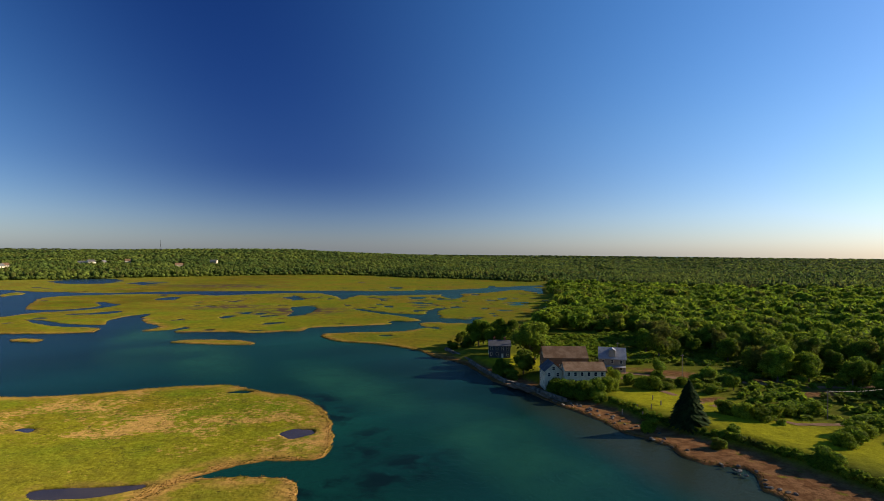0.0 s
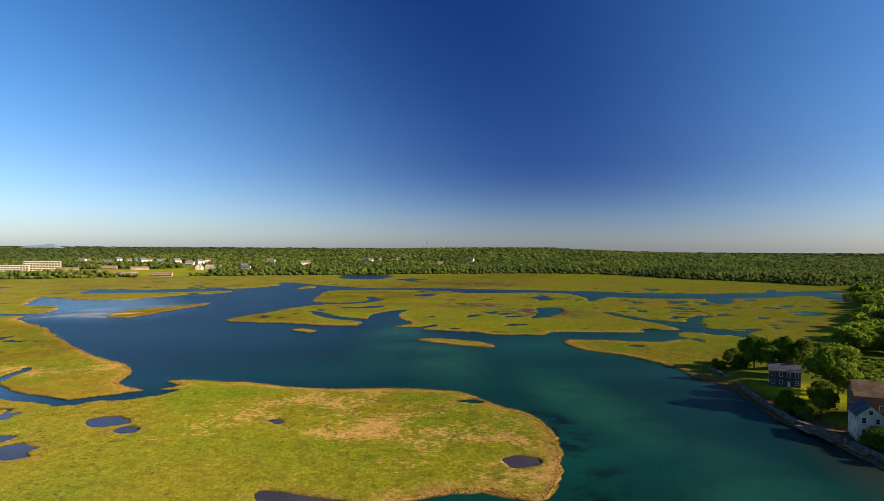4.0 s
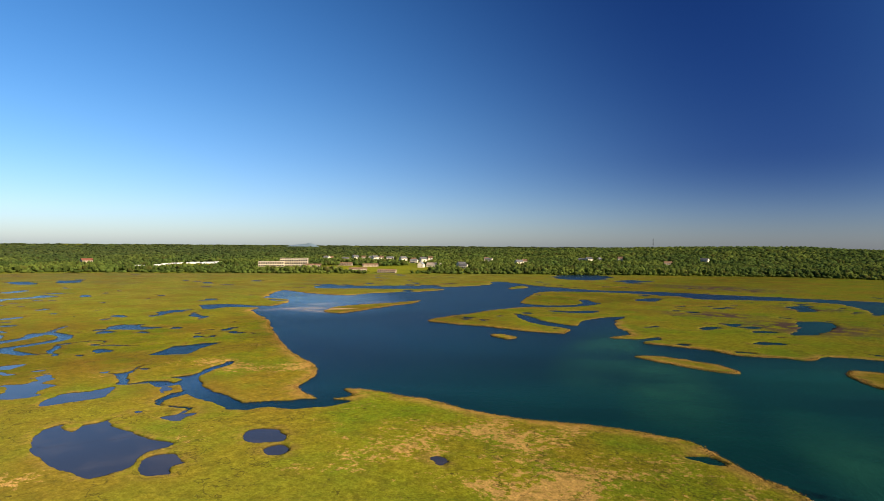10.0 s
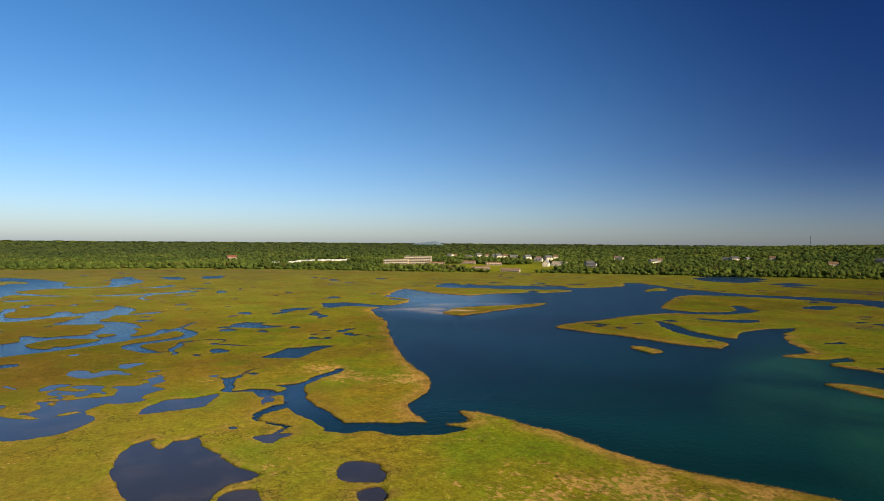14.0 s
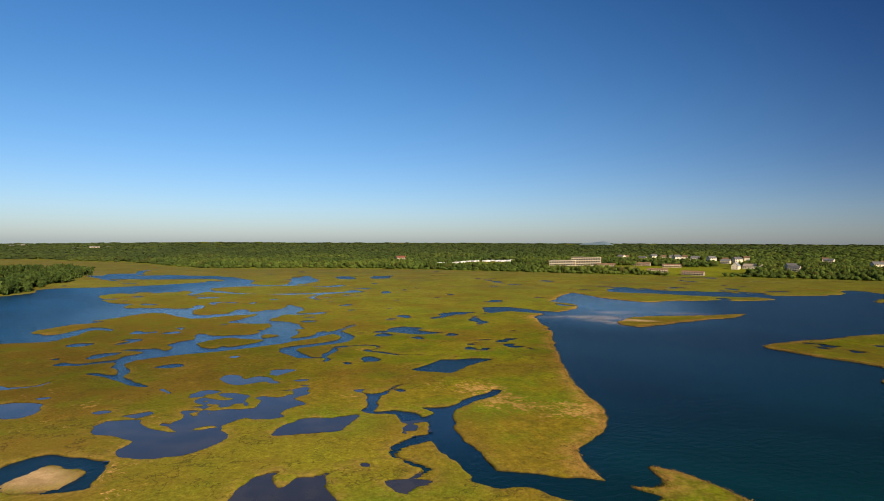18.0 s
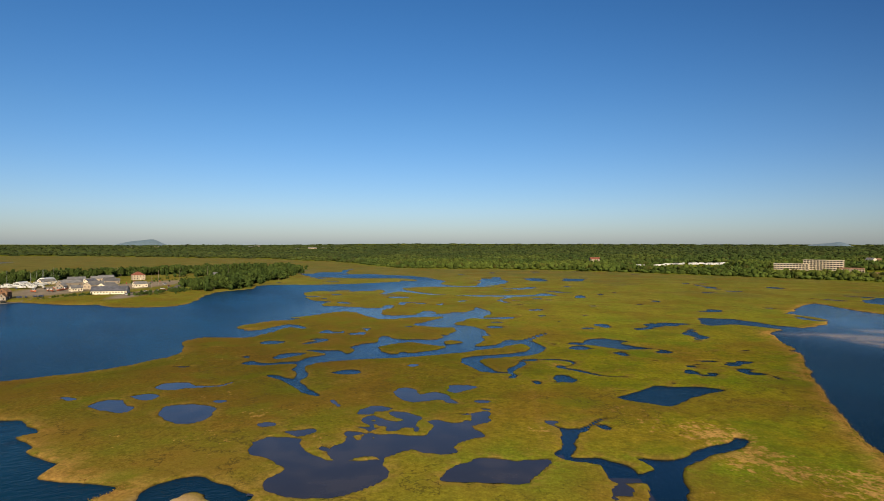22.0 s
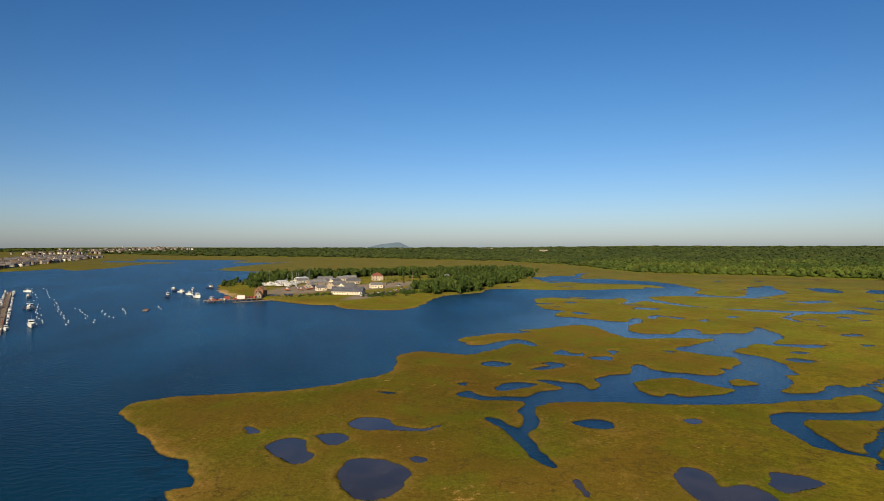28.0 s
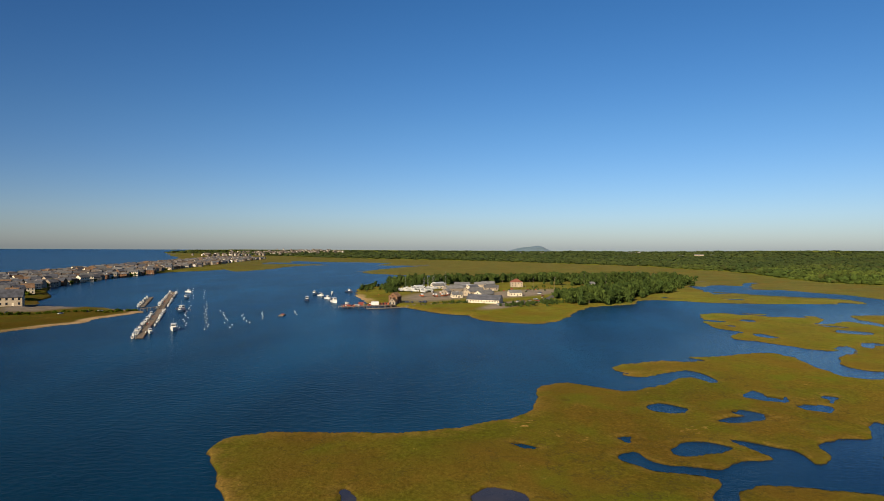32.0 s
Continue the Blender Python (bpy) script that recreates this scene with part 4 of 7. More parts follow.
outline("sand_bar", "+", [(-233.8, 56.8), (-239.1, 56.2), (-243.1, 58.6), (-247.3, 60.4), (-246.9, 63.7), (-244.0, 66.0), (-243.4, 70.7), (-240.2, 71.9), (-237.3, 70.9), (-234.6, 69.9), (-231.1, 68.2), (-230.8, 59.5)])
outline("still_pool", "-", [(-319.2, 34.9), (-321.0, 36.1), (-320.5, 38.6), (-318.2, 38.0)])
outline("mud_bar", "+", [(-521, 688), (-536, 737), (-507, 713), (-496, 673)])


STILL = "still_pool still_lake twin1 twin2 big9 big9b small fing p_l low1 e1 e2 e3 e4 e5 low3 p_end n1 pl0".split()


def rounded(points, steps=3):
    """A smooth closed curve through the points."""
    p = np.array(points, float)
    before, after, beyond = np.roll(p, 1, 0), np.roll(p, -1, 0), np.roll(p, -2, 0)
    rows = []
    for k in range(steps):
        t = k / steps
        rows.append((1 + 2 * t) * (1 - t) ** 2 * p + t * (1 - t) ** 2 * 0.45 * (after - before) + t * t * (3 - 2 * t) * after + t * t * (t - 1) * 0.45 * (beyond - p))
    return np.stack(rows, 1).reshape(-1, 2)


def inside(x, y, q, reach):
    """Distance to a closed outline, positive inside, held within reach."""
    d, odd = np.full(x.shape, reach, float), np.zeros(x.shape, bool)
    for a, b in zip(q, np.roll(q, -1, 0)):
        e = b - a
        s = np.clip(((x - a[0]) * e[0] + (y - a[1]) * e[1]) / max(e @ e, 1e-9), 0, 1)
        d = np.minimum(d, np.hypot(x - a[0] - s * e[0], y - a[1] - s * e[1]))
        if a[1] != b[1]:
            odd ^= ((a[1] > y) != (b[1] > y)) & (x < a[0] + (y - a[1]) * e[0] / e[1])
    return np.where(odd, d, -d)


OUTLINES = [(kind, rounded(points)) for _, kind, points in SHORES]


def within(x, y, q, reach):
    """inside() for the points near the outline alone."""
    lo, hi = q.min(0) - reach, q.max(0) + reach
    near = (x > lo[0]) & (x < hi[0]) & (y > lo[1]) & (y < hi[1])
    out = np.full(x.shape, -reach, float)
    if near.any():
        out[near] = inside(x[near], y[near], q, reach)
    return out


def shore(x, y, outer=False):
    """Distance to the water's edge, or to the open water's alone: positive on land."""
    reach = 30.0
    far = np.clip(np.hypot(x + 140, y - 110) / 350, 0.7, 4)
    wob = 1.1 * lattice(x, y, 7, 1) + 0.6 * lattice(x, y, 2.6, 2)
    xx, yy = x + far * wob, y + far * (1.1 * lattice(x, y, 7, 5) + 0.6 * lattice(x, y, 2.6, 6))
    d = np.full(x.shape, -reach)
    for name, q, _, _ in RISES:
        d = np.maximum(d, within(x, y, q, reach))
    for kind, q in OUTLINES:
        if kind == "+":
            d = np.maximum(d, within(xx, yy, q, reach))
        elif kind == "-" and not outer:
            d = np.minimum(d, -within(xx, yy, q, reach))
    if outer:
        return d
    # small pools all over the far flats
    flats = (x < -420) & (x > -1350) & (y > -140) & (y < 840)
    pool = lattice(x, y, 26, 11) + 0.5 * lattice(x, y, 11, 12) - 0.86 + 0.28 * lattice(x, y, 150, 13)
    d = np.where(flats, np.minimum(d, -9 * pool), d)
    near = (x < -285) & (x > -430) & (y > 60) & (y < 300)
    pool = lattice(x, y, 11, 15) + 0.5 * lattice(x, y, 4.5, 16) - 0.98 + 0.30 * lattice(x, y, 60, 17)
    d = np.where(near, np.minimum(d, -6 * pool), d)
    mid = (x > -360) & (y > 380) & (y < 1000)
    pool = lattice(x, y, 16, 21) + 0.5 * lattice(x, y, 6, 22) - 0.70 + 0.25 * lattice(x, y, 90, 23)
    return np.where(mid, np.minimum(d, -9 * pool), d)


# ---- dry land: where it rises from the marsh, how far in, how high ----
UPLANDS = [
    ("home", [(6, 311), (17, 291), (31, 266), (42, 246), (50, 227), (62, 210), (67, 193), (77, 178), (87, 167), (95, 151), (104, 129), (118, 92), (196, 0), (980, -420), (4700, -700), (4700, 4200), (700, 4600), (560, 2100), (224, 1162), (154, 896), (133, 728), (105, 588), (70, 462), (42, 367), (14, 336)], 7.0, 2.6),
    ("north", [(-4800, -3900), (-2230, -3850), (-2280, -3200), (-2344, -2680), (-2320, -2057), (-2349, -1385), (-2202, -906), (-2096, -559), (-1940, -426), (-1788, -249), (-1463, -77), (-1385, -11), (-1366, 70),
               (-1344, 210), (-1281, 367), (-1120, 560), (-1002, 680), (-840, 896), (-675, 1050), (-504, 1204), (-328, 1337), (-182, 1344), (-87, 1259), (84, 1190),
               (224, 1162), (560, 2100), (1000, 4700), (-4800, 3600)], 60.0, 2.5),
    ("marina", [(-1295, -230), (-1120, -210), (-896, -165), (-784, -147), (-742, -161), (-686, -171), (-630, -189), (-616, -224), (-633, -280), (-641, -322), (-669, -367),
                (-728, -420), (-798, -490), (-896, -521), (-1064, -476), (-1232, -350)], 8.0, 1.6),
    ("sandspit", [(-280, -406), (-333, -381), (-367, -392), (-406, -406), (-437, -434), (-442, -469), (-420, -493), (-400, -566), (-302, -661)], 8.0, 1.6),
    ("beachtown", [(-280, -602), (-361, -563), (-403, -563), (-462, -630), (-490, -728), (-560, -896), (-644, -1001), (-784, -1106), (-896, -1190), (-1064, -1274), (-1512, -1778),
                   (-1960, -2562), (-2100, -3164), (-2324, -3836), (-1414, -2240), (-1008, -1757), (-763, -1473), (-616, -1344), (-357, -1148)], 10.0, 2.2),
]
RISES = [(name, rounded(points), run, high) for name, points, run, high in UPLANDS]


def rise(x, y):
    """Height of the dry land above the marsh, and how far inland (metres, 0 to 600)."""
    z, deep = np.zeros(x.shape), np.zeros(x.shape)
    for name, q, run, high in RISES:
        d = np.clip(within(x, y, q, 1500.0), 0, 1500)
        h = high * np.clip(d / run, 0, 1) ** 0.8
        if name in ("north", "home"):
            h += np.clip(d - (80 if name == "north" else 180), 0, 1400) * (0.022 if name == "north" else 0.018) + 2.5 * lattice(x, y, 160, 31) * np.clip(d / 200 - 0.3, 0, 1)
        z = np.maximum(z, h)
        if name in ("north", "home"):
            deep = np.maximum(deep, d)
    # the low hill on the skyline
    # with the sea's curve towards the horizon
    z = np.maximum(z, (36 + 16 * np.clip((y + 1500) / 1000, 0, 1) * np.clip((-300 - x) / 900, 0, 1)) * (np.clip(np.hypot(x + 85, y - 60) - 3000, 0, 1700) / 1700) ** 2)
    z += np.clip(deep / 300, 0, 1) * 22 * np.exp(-(((x + 780) / 600) ** 2) - ((y - 2450) / 700) ** 2)
    return z, deep


def marked(x, y, places):
    """How far each place lies in one of the soft ellipses (x, y, half length, half width, turn)."""
    out = np.zeros(x.shape)
    for cx, cy, a, b, turn in places:
        c, s = math.cos(radians(turn)), math.sin(radians(turn))
        u, v = (x - cx) * c + (y - cy) * s, (y - cy) * c - (x - cx) * s
        out = np.maximum(out, np.clip(1.6 - 1.6 * np.hypot(u / a, v / b), 0, 1))
    return out


MOWN = [(109, 171, 40, 22, 140), (129, 151, 42, 21, 140), (84, 213, 30, 22, 150), (100, 190, 20, 14, 140), (36, 288, 26, 18, 120), (160, 125, 40, 20, 140)]
MOWN += [(-1050, 820, 175, 80, 25), (-970, 835, 90, 60, 40), (-1420, 600, 150, 62, 106), (-1190, 740, 110, 120, 50), (-1110, 860, 140, 100, 50), (-1040, 960, 80, 110, 40), (-1360, 560, 130, 110, 60), (-1011, 930, 60, 40, 0), (-900, 1150, 70, 40, 40)]
STRAW = [(10, 322, 22, 8, 110), (-98, 196, 105, 45, 5), (-280, 196, 56, 20, 30), (-255, 213, 36, 14, 30), (-42, 175, 22, 36, 0)]
MUD = [(-134, 545, 60, 50, 0), (-337, 912, 120, 60, 0), (-173, 692, 40, 30, 0), (-210, 575, 50, 30, 20)]
SANDY = [(-420, -390, 130, 60, 40), (-650, -385, 90, 50, 20), (-600, -1100, 900, 120, 55)]
SAND_FLATS = [(-239, 61, 13, 8, 60), (-195, 40, 22, 8, 150), (-452, 362, 26, 8, 60)]
PAVED = [(-415, -512, 55, 34, 60), (-760, -330, 120, 45, 15), (-830, -280, 110, 40, 0), (-700, -215, 60, 16, 10), (-380, -560, 60, 30, 60)]
EARTH = [(122, 250, 44, 9, 160), (150, 226, 36, 7, 10), (104, 262, 26, 8, 150), (98, 214, 10, 4, 30)]


def land_patch(x0, x1, y0, y1, cell, hole=None):
    """A patch of the land sheet: cells of one size, its rim drawn onto the water's edge."""
    xs, ys = np.arange(x0, x1 + cell / 2, cell), np.arange(y0, y1 + cell / 2, cell)
    x, y = [a.astype(float) for a in np.meshgrid(xs, ys, indexing="ij")]
    d = shore(x, y)
    gx, gy = np.gradient(d, cell)
    g = np.maximum(gx * gx + gy * gy, 0.2)
    up, deep = rise(x, y)
    wet = d <= 0
    step = np.clip(-d / g, 0, 1.2 * cell)
    x = np.where(wet, x + gx * step, x)
    y = np.where(wet, y + gy * step, y)
    low = 0.42 + 0.11 * lattice(x, y, 2.4, 41) + 0.12 * lattice(x, y, 9, 42)
    z = np.where(wet, -0.12, np.minimum(low, 0.1 + 0.5 * np.maximum(d, 0)) + up)
    nx, ny = x.shape
    ids = np.arange(nx * ny).reshape(nx, ny)
    quads = np.stack([ids[:-1, :-1], ids[1:, :-1], ids[1:, 1:], ids[:-1, 1:]], -1).reshape(-1, 4)
    keep = (~wet).ravel()[quads].any(1)
    if hole:
        cx, cy = np.meshgrid(xs[:-1] + cell / 2, ys[:-1] + cell / 2, indexing="ij")
        keep &= ~((cx > hole[0]) & (cx < hole[1]) & (cy > hole[2]) & (cy < hole[3])).ravel()
    quads = quads[keep]
    used, quads = np.unique(quads, return_inverse=True)
    x, y, z, d, deep = [a.ravel()[used] for a in (x, y, z, d, deep)]
    return np.stack([x, y, z], -1), quads.reshape(-1, 4), d, deep


NEAR, MIDDLE = (-448.0, 140.0, -84.0, 420.0), (-1036.0, 196.0, -1316.0, 924.0)
verts, quads, edges, deeps, count = [], [], [], [], 0
for patch in (land_patch(*NEAR, 1.12), land_patch(*MIDDLE, 2.8, NEAR), land_patch(-4956, 2156, -4396, 3864, 28.0, MIDDLE)):
    verts.append(patch[0]), quads.append(patch[1] + count), edges.append(patch[2]), deeps.append(patch[3])
    count += len(patch[0])
verts, edges, deeps = np.concatenate(verts), np.concatenate(edges), np.concatenate(deeps)
land = sheet("ground", verts, np.concatenate(quads))
land.attributes.new("edge", "FLOAT", "POINT").data.foreach_set("value", np.clip(edges, 0, 10).astype(np.float32))
cover = np.zeros((len(verts), 4), np.float32)
cover[:, 0] = 0.15 + 0.85 * marked(verts[:, 0], verts[:, 1], STRAW)
cover[:, 1] = marked(verts[:, 0], verts[:, 1], MUD)
cover[:, 2] = np.clip(deeps / 5, 0, 1)
cover[:, 3] = np.clip(1.15 - shore(verts[:, 0], verts[:, 1], True) / 7.5, 0, 1) * np.clip(1.5 - np.hypot(verts[:, 0] + 200, verts[:, 1] - 150) / 700, 0, 1) * np.clip((verts[:, 1] + 60) / 150, 0.35, 1)
land.attributes.new("cover", "FLOAT_COLOR", "POINT").data.foreach_set("color", cover.ravel())
bare = np.zeros((len(verts), 4), np.float32)
hx, hy = verts[:, 0], verts[:, 1]
home = within(hx, hy, RISES[0][1], 30.0)
bare[:, 0] = np.clip((home + 26) / 6, 0, 1) * np.clip((1.5 - home) / 1.5, 0, 1) * np.clip((330 - hy) / 25, 0, 1)
bare[:, 0] = np.maximum(bare[:, 0], marked(hx, hy, EARTH))
bare[:, 1] = marked(hx, hy, SANDY) * np.clip((11 - edges) / 4, 0, 1)
bare[:, 1] = np.maximum(bare[:, 1], marked(hx, hy, SAND_FLATS))
bare[:, 2] = np.clip(1.6 * marked(hx, hy, PAVED), 0, 1)
bare[:, 3] = 1
land.attributes.new("bare", "FLOAT_COLOR", "POINT").data.foreach_set("color", bare.ravel())
land.attributes.new("mown", "FLOAT", "POINT").data.foreach_set("value", (marked(hx, hy, MOWN) * np.where(hx < -600, 0.25, 1.0)).astype(np.float32))
land.polygons.foreach_set("use_smooth", np.ones(len(land.polygons), bool))
tagged(linked("ground", land, marsh), "yellow-green salt marsh and grassy ground cut by creeks and pools", "ground", kind="structure")

# The water: one sheet out to the sea's horizon
rings = [0, 100, 250, 500, 900, 1500, 2400, 3000, 3300, 3600, 3900, 4200, 4450, 4700]
wv = [(-85, 60, 0)] + [(-85 + r * math.cos(a * math.pi / 48), 60 + r * math.sin(a * math.pi / 48), max(0, (r - 3000) / 1700) ** 2 * 36) for r in rings[1:] for a in range(96)]
wf = [(1 + (k - 1) * 96 + a, 1 + k * 96 + a, 1 + k * 96 + (a + 1) % 96, 1 + (k - 1) * 96 + (a + 1) % 96) for k in range(1, len(rings) - 1) for a in range(96)]
bm = bmesh.new()
bv = [bm.verts.new(v) for v in wv]
for a in range(96):
    bm.faces.new((bv[0], bv[1 + a], bv[1 + (a + 1) % 96]))
for f in wf:
    bm.faces.new([bv[i] for i in f])
for f in bm.faces:
    f.smooth = True
tagged(part("water", bm, water), "deep blue-green tidal water with small wind ripples", "water", kind="structure")

# Still pools on the marsh: each its own small sheet a little above the tide, its rim under the turf
level = 0.04
for name, kind, points in SHORES:
    if kind == "-" and name in STILL:
        q = rounded(points)
        lo, hi = q.min(0) - 3, q.max(0) + 3
        nx, ny = [max(3, int(v / 2.0)) for v in hi - lo]
        x, y = np.meshgrid(np.linspace(lo[0], hi[0], nx), np.linspace(lo[1], hi[1], ny), indexing="ij")
        near = (inside(x, y, q, 30.0) > -1.9).ravel()
        ids = np.arange(nx * ny).reshape(nx, ny)
        cells = np.stack([ids[:-1, :-1], ids[1:, :-1], ids[1:, 1:], ids[:-1, 1:]], -1).reshape(-1, 4)
        used, cells = np.unique(cells[near[cells].any(1)], return_inverse=True)
        level += 0.004
        flat = np.stack([x.ravel(), y.ravel(), np.full(nx * ny, level)], -1)[used]
        tagged(linked("pool", sheet("pool", flat, cells.reshape(-1, 4)), pool), "still dark marsh pool reflecting the sky", "water", kind="structure")

# Grass tussocks on the banks, most of them on the edges nearest the flight
grng = np.random.default_rng(3)
near = np.where((edges > 0.35) & (edges < 2.2) & (deeps <= 0) & (verts[:, 0] > NEAR[0]) & (verts[:, 0] < NEAR[1]) & (verts[:, 1] > NEAR[2]) & (verts[:, 1] < NEAR[3]))[0]
near = np.repeat(near[cover[near, 3] > 0.62], 12)
foot = verts[near] + np.concatenate([grng.uniform(-0.7, 0.7, (len(near), 2)), np.full((len(near), 1), -0.05)], 1)
size = grng.uniform(0.08, 0.20, (len(near), 1))
turn = grng.uniform(0, np.pi, len(near))
across = np.stack([np.cos(turn), np.sin(turn), np.zeros(len(near))], 1)
lean = np.concatenate([grng.normal(0, 0.25, (len(near), 2)), np.full((len(near), 1), 1.0)], 1)
blades = np.stack([foot - across * size, foot + across * size, foot + lean * size * 1.5], 1).reshape(-1, 3)
tussock = plain("tussock", (0.105, 0.085, 0.011), 0.95, (0.19, 0.110, 0.030), 0.09, (0.42, 0.56), 0.2, 0.6, island=0.45)
tussock.node_tree.nodes["Principled BSDF"].inputs["Specular IOR Level"].default_value = 0.01
tagged(linked("marsh_grass", sheet("marsh_grass", blades, np.arange(len(blades)).reshape(-1, 3)), tussock), "straw and olive grass tussocks on the marsh banks", "grass", kind="stuff")


# ---- trees ----
GRID = 8.0
gx, gy = np.arange(-1640, 340, GRID), np.arange(-1400, 1640, GRID)
HEIGHTS = rise(*np.meshgrid(gx, gy, indexing="ij"))[0]


def ground_at(x, y):
    """Height of the land at one place."""
    u, v = (x - gx[0]) / GRID, (y - gy[0]) / GRID
    i, j = int(math.floor(u)), int(math.floor(v))
    if 0 <= i < len(gx) - 1 and 0 <= j < len(gy) - 1:
        u, v = u - i, v - j
        h = HEIGHTS[i:i + 2, j:j + 2]
        return float((h[0, 0] * (1 - u) + h[1, 0] * u) * (1 - v) + (h[0, 1] * (1 - u) + h[1, 1] * u) * v) + 0.42
    return float(rise(np.array([float(x)]), np.array([float(y)]))[0][0]) + 0.42


def crown_arrays(rng, leaves, size, tall, lumps=7, blob=1):
    """A leafy crown about the origin's axis, size wide and from 0.18 to 1 of tall: a dark lumpy core, and leaf sprays set over it."""
    t = np.linspace(0, 1, lumps)
    a = rng.uniform(0, 2 * np.pi, lumps)
    out = rng.uniform(0.10, 0.30, lumps) * size
    cx, cy, cz = np.cos(a) * out, np.sin(a) * out, tall * (0.36 + 0.42 * t + rng.uniform(-0.05, 0.05, lumps))
    cr = size * rng.uniform(0.20, 0.32, lumps) * (1.1 - 0.35 * t)
    vs, fs = [], []
    base = bmesh.new()
    bmesh.ops.create_icosphere(base, subdivisions=blob, radius=1)
    bv = np.array([v.co[:] for v in base.verts])
    bf = np.array([[v.index for v in f.verts] for f in base.faces])
    base.free()
    for k in range(lumps):
        r = cr[k] * (0.62 + 0.30 * rng.random((len(bv), 1)))
        vs.append(bv * r * [1, 1, 0.85] + [cx[k], cy[k], cz[k]])
        fs.append(bf + k * len(bv))
    count = lumps * len(bv)
    if leaves:
        which = rng.integers(0, lumps, leaves)
        d = rng.normal(size=(leaves, 3))
        d[:, 2] = d[:, 2] * 0.8 + 0.25
        d /= np.linalg.norm(d, axis=1, keepdims=True)
        mid = np.stack([cx, cy, cz], -1)[which] + d * (cr[which] * rng.uniform(0.85, 1.12, leaves))[:, None] * [1, 1, 0.85]
        s = size * rng.uniform(0.55, 1.15, leaves)[:, None] * (1.75 / leaves ** 0.5 if leaves > 60 else 0.085)
        u = np.cross(d, rng.normal(size=(leaves, 3)))
        u /= np.linalg.norm(u, axis=1, keepdims=True) + 1e-9
        w = np.cross(d, u) + 0.7 * d * rng.normal(size=(leaves, 1))
        vs.append(np.stack([mid - u * s - w * s, mid + u * s - w * 0.6 * s, mid + w * 1.3 * s], 1).reshape(-1, 3))
        fs.append(count + np.arange(leaves * 3).reshape(-1, 3))
    return np.concatenate(vs), np.concatenate(fs)


def tapered(bm, a, b, ra, rb, sides=7):
    """A tapered limb from a to b."""
    a, b = Vector(a), Vector(b)
    turn = (b - a).to_track_quat("Z", "Y").to_matrix()
    rows = []
    for p, r in ((a, ra), (b, rb)):
        rows.append([bm.verts.new(p + turn @ Vector((r * math.cos(k * 2 * math.pi / sides), r * math.sin(k * 2 * math.pi / sides), 0))) for k in range(sides)])
    for k in range(sides):
        bm.faces.new((rows[0][k], rows[0][(k + 1) % sides], rows[1][(k + 1) % sides], rows[1][k]))
    bm.faces.new(rows[1])


def broad_tree(seed, size, tall, leaves=5200):
    rng = np.random.default_rng(seed)
    tree = new("tree")
    bm = bmesh.new()
    top = Vector((rng.uniform(-0.3, 0.3), rng.uniform(-0.3, 0.3), tall * 0.45))
    tapered(bm, (0, 0, -0.4), top, size * 0.035, size * 0.020)
    for k in range(6):
        a = k * 1.05 + rng.uniform(0, 0.6)
        start = top * rng.uniform(0.55, 1.0)
        tapered(bm, start, start + Vector((math.cos(a) * size * 0.26, math.sin(a) * size * 0.26, tall * rng.uniform(0.12, 0.3))), size * 0.014, size * 0.004, 5)
    part("trunk", bm, bark, tree)
    v, f = crown_arrays(rng, leaves, size, tall, 12, 2)
    linked("crown", sheet("crown", v, f), leaf, tree)
    return tagged(tree, "full green broadleaf tree standing in the shore woods", "tree", "shore trees")


def joined(name, items, mat, label, category):
    """Many crowns in one mesh: rows of x, y, z, size, tall and a shape."""
    vs, fs, count = [], [], 0
    for x, y, z, s, h, turn, (v, f) in items:
        c, sn = math.cos(turn), math.sin(turn)
        w = v * [s, s, h]
        vs.append(np.stack([w[:, 0] * c - w[:, 1] * sn + x, w[:, 0] * sn + w[:, 1] * c + y, w[:, 2] + z], -1))
        fs.append(f + count)
        count += len(v)
    ob = linked(name, sheet(name, np.concatenate(vs), np.concatenate(fs)), mat)
    return tagged(ob, label, category, kind="stuff")


rng = np.random.default_rng(5)
MIDS = [crown_arrays(np.random.default_rng(50 + k), 340, 1.0, 1.0, 5, 1) for k in range(8)]
FINES = [crown_arrays(np.random.default_rng(150 + k), 900, 1.0, 1.0, 9, 1) for k in range(8)]
LOWS = [crown_arrays(np.random.default_rng(120 + k), 84, 1.0, 1.0, 3, 1) for k in range(8)]
FARS = [crown_arrays(np.random.default_rng(80 + k), 7, 2.3, 1.0, 1, 1) for k in range(8)]
for v, f in FARS:
    v[:, :2] -= v[:, :2].mean(0)
    v[:, 2] = (v[:, 2] - v[:, 2].min()) / np.ptp(v[:, 2])

# Clearings in the woods: x, y, half length, half width, turn
HOUSE_SPOTS = [(-1461, 1016), (-1481, 1044), (-1421, 1053), (-1470, 1123), (-1452, 1140), (-1441, 1165), (-1374, 1123), (-1394, 1163), (-1328, 1143), (-1262, 1135), (-1224, 1141), (-1190, 1112),
               (-1207, 1160), (-1255, 1232), (-944, 1045), (-965, 1060), (-1136, 1342), (-1112, 1325), (-960, 1269), (-1008, 1354), (-934, 1523), (-914, 1526), (-856, 1597), (-646, 1661)]
COTTAGE_SPOTS = [(-1182, 797), (-1061, 764), (-1202, 898), (-1009, 797), (-1131, 921), (-935, 814), (-1182, 1055)]
TRAILER_SPOTS = [(-1440, 498), (-1392, 506), (-1467, 558), (-1502, 604), (-1481, 626), (-1477, 659), (-1451, 681), (-1507, 732)]
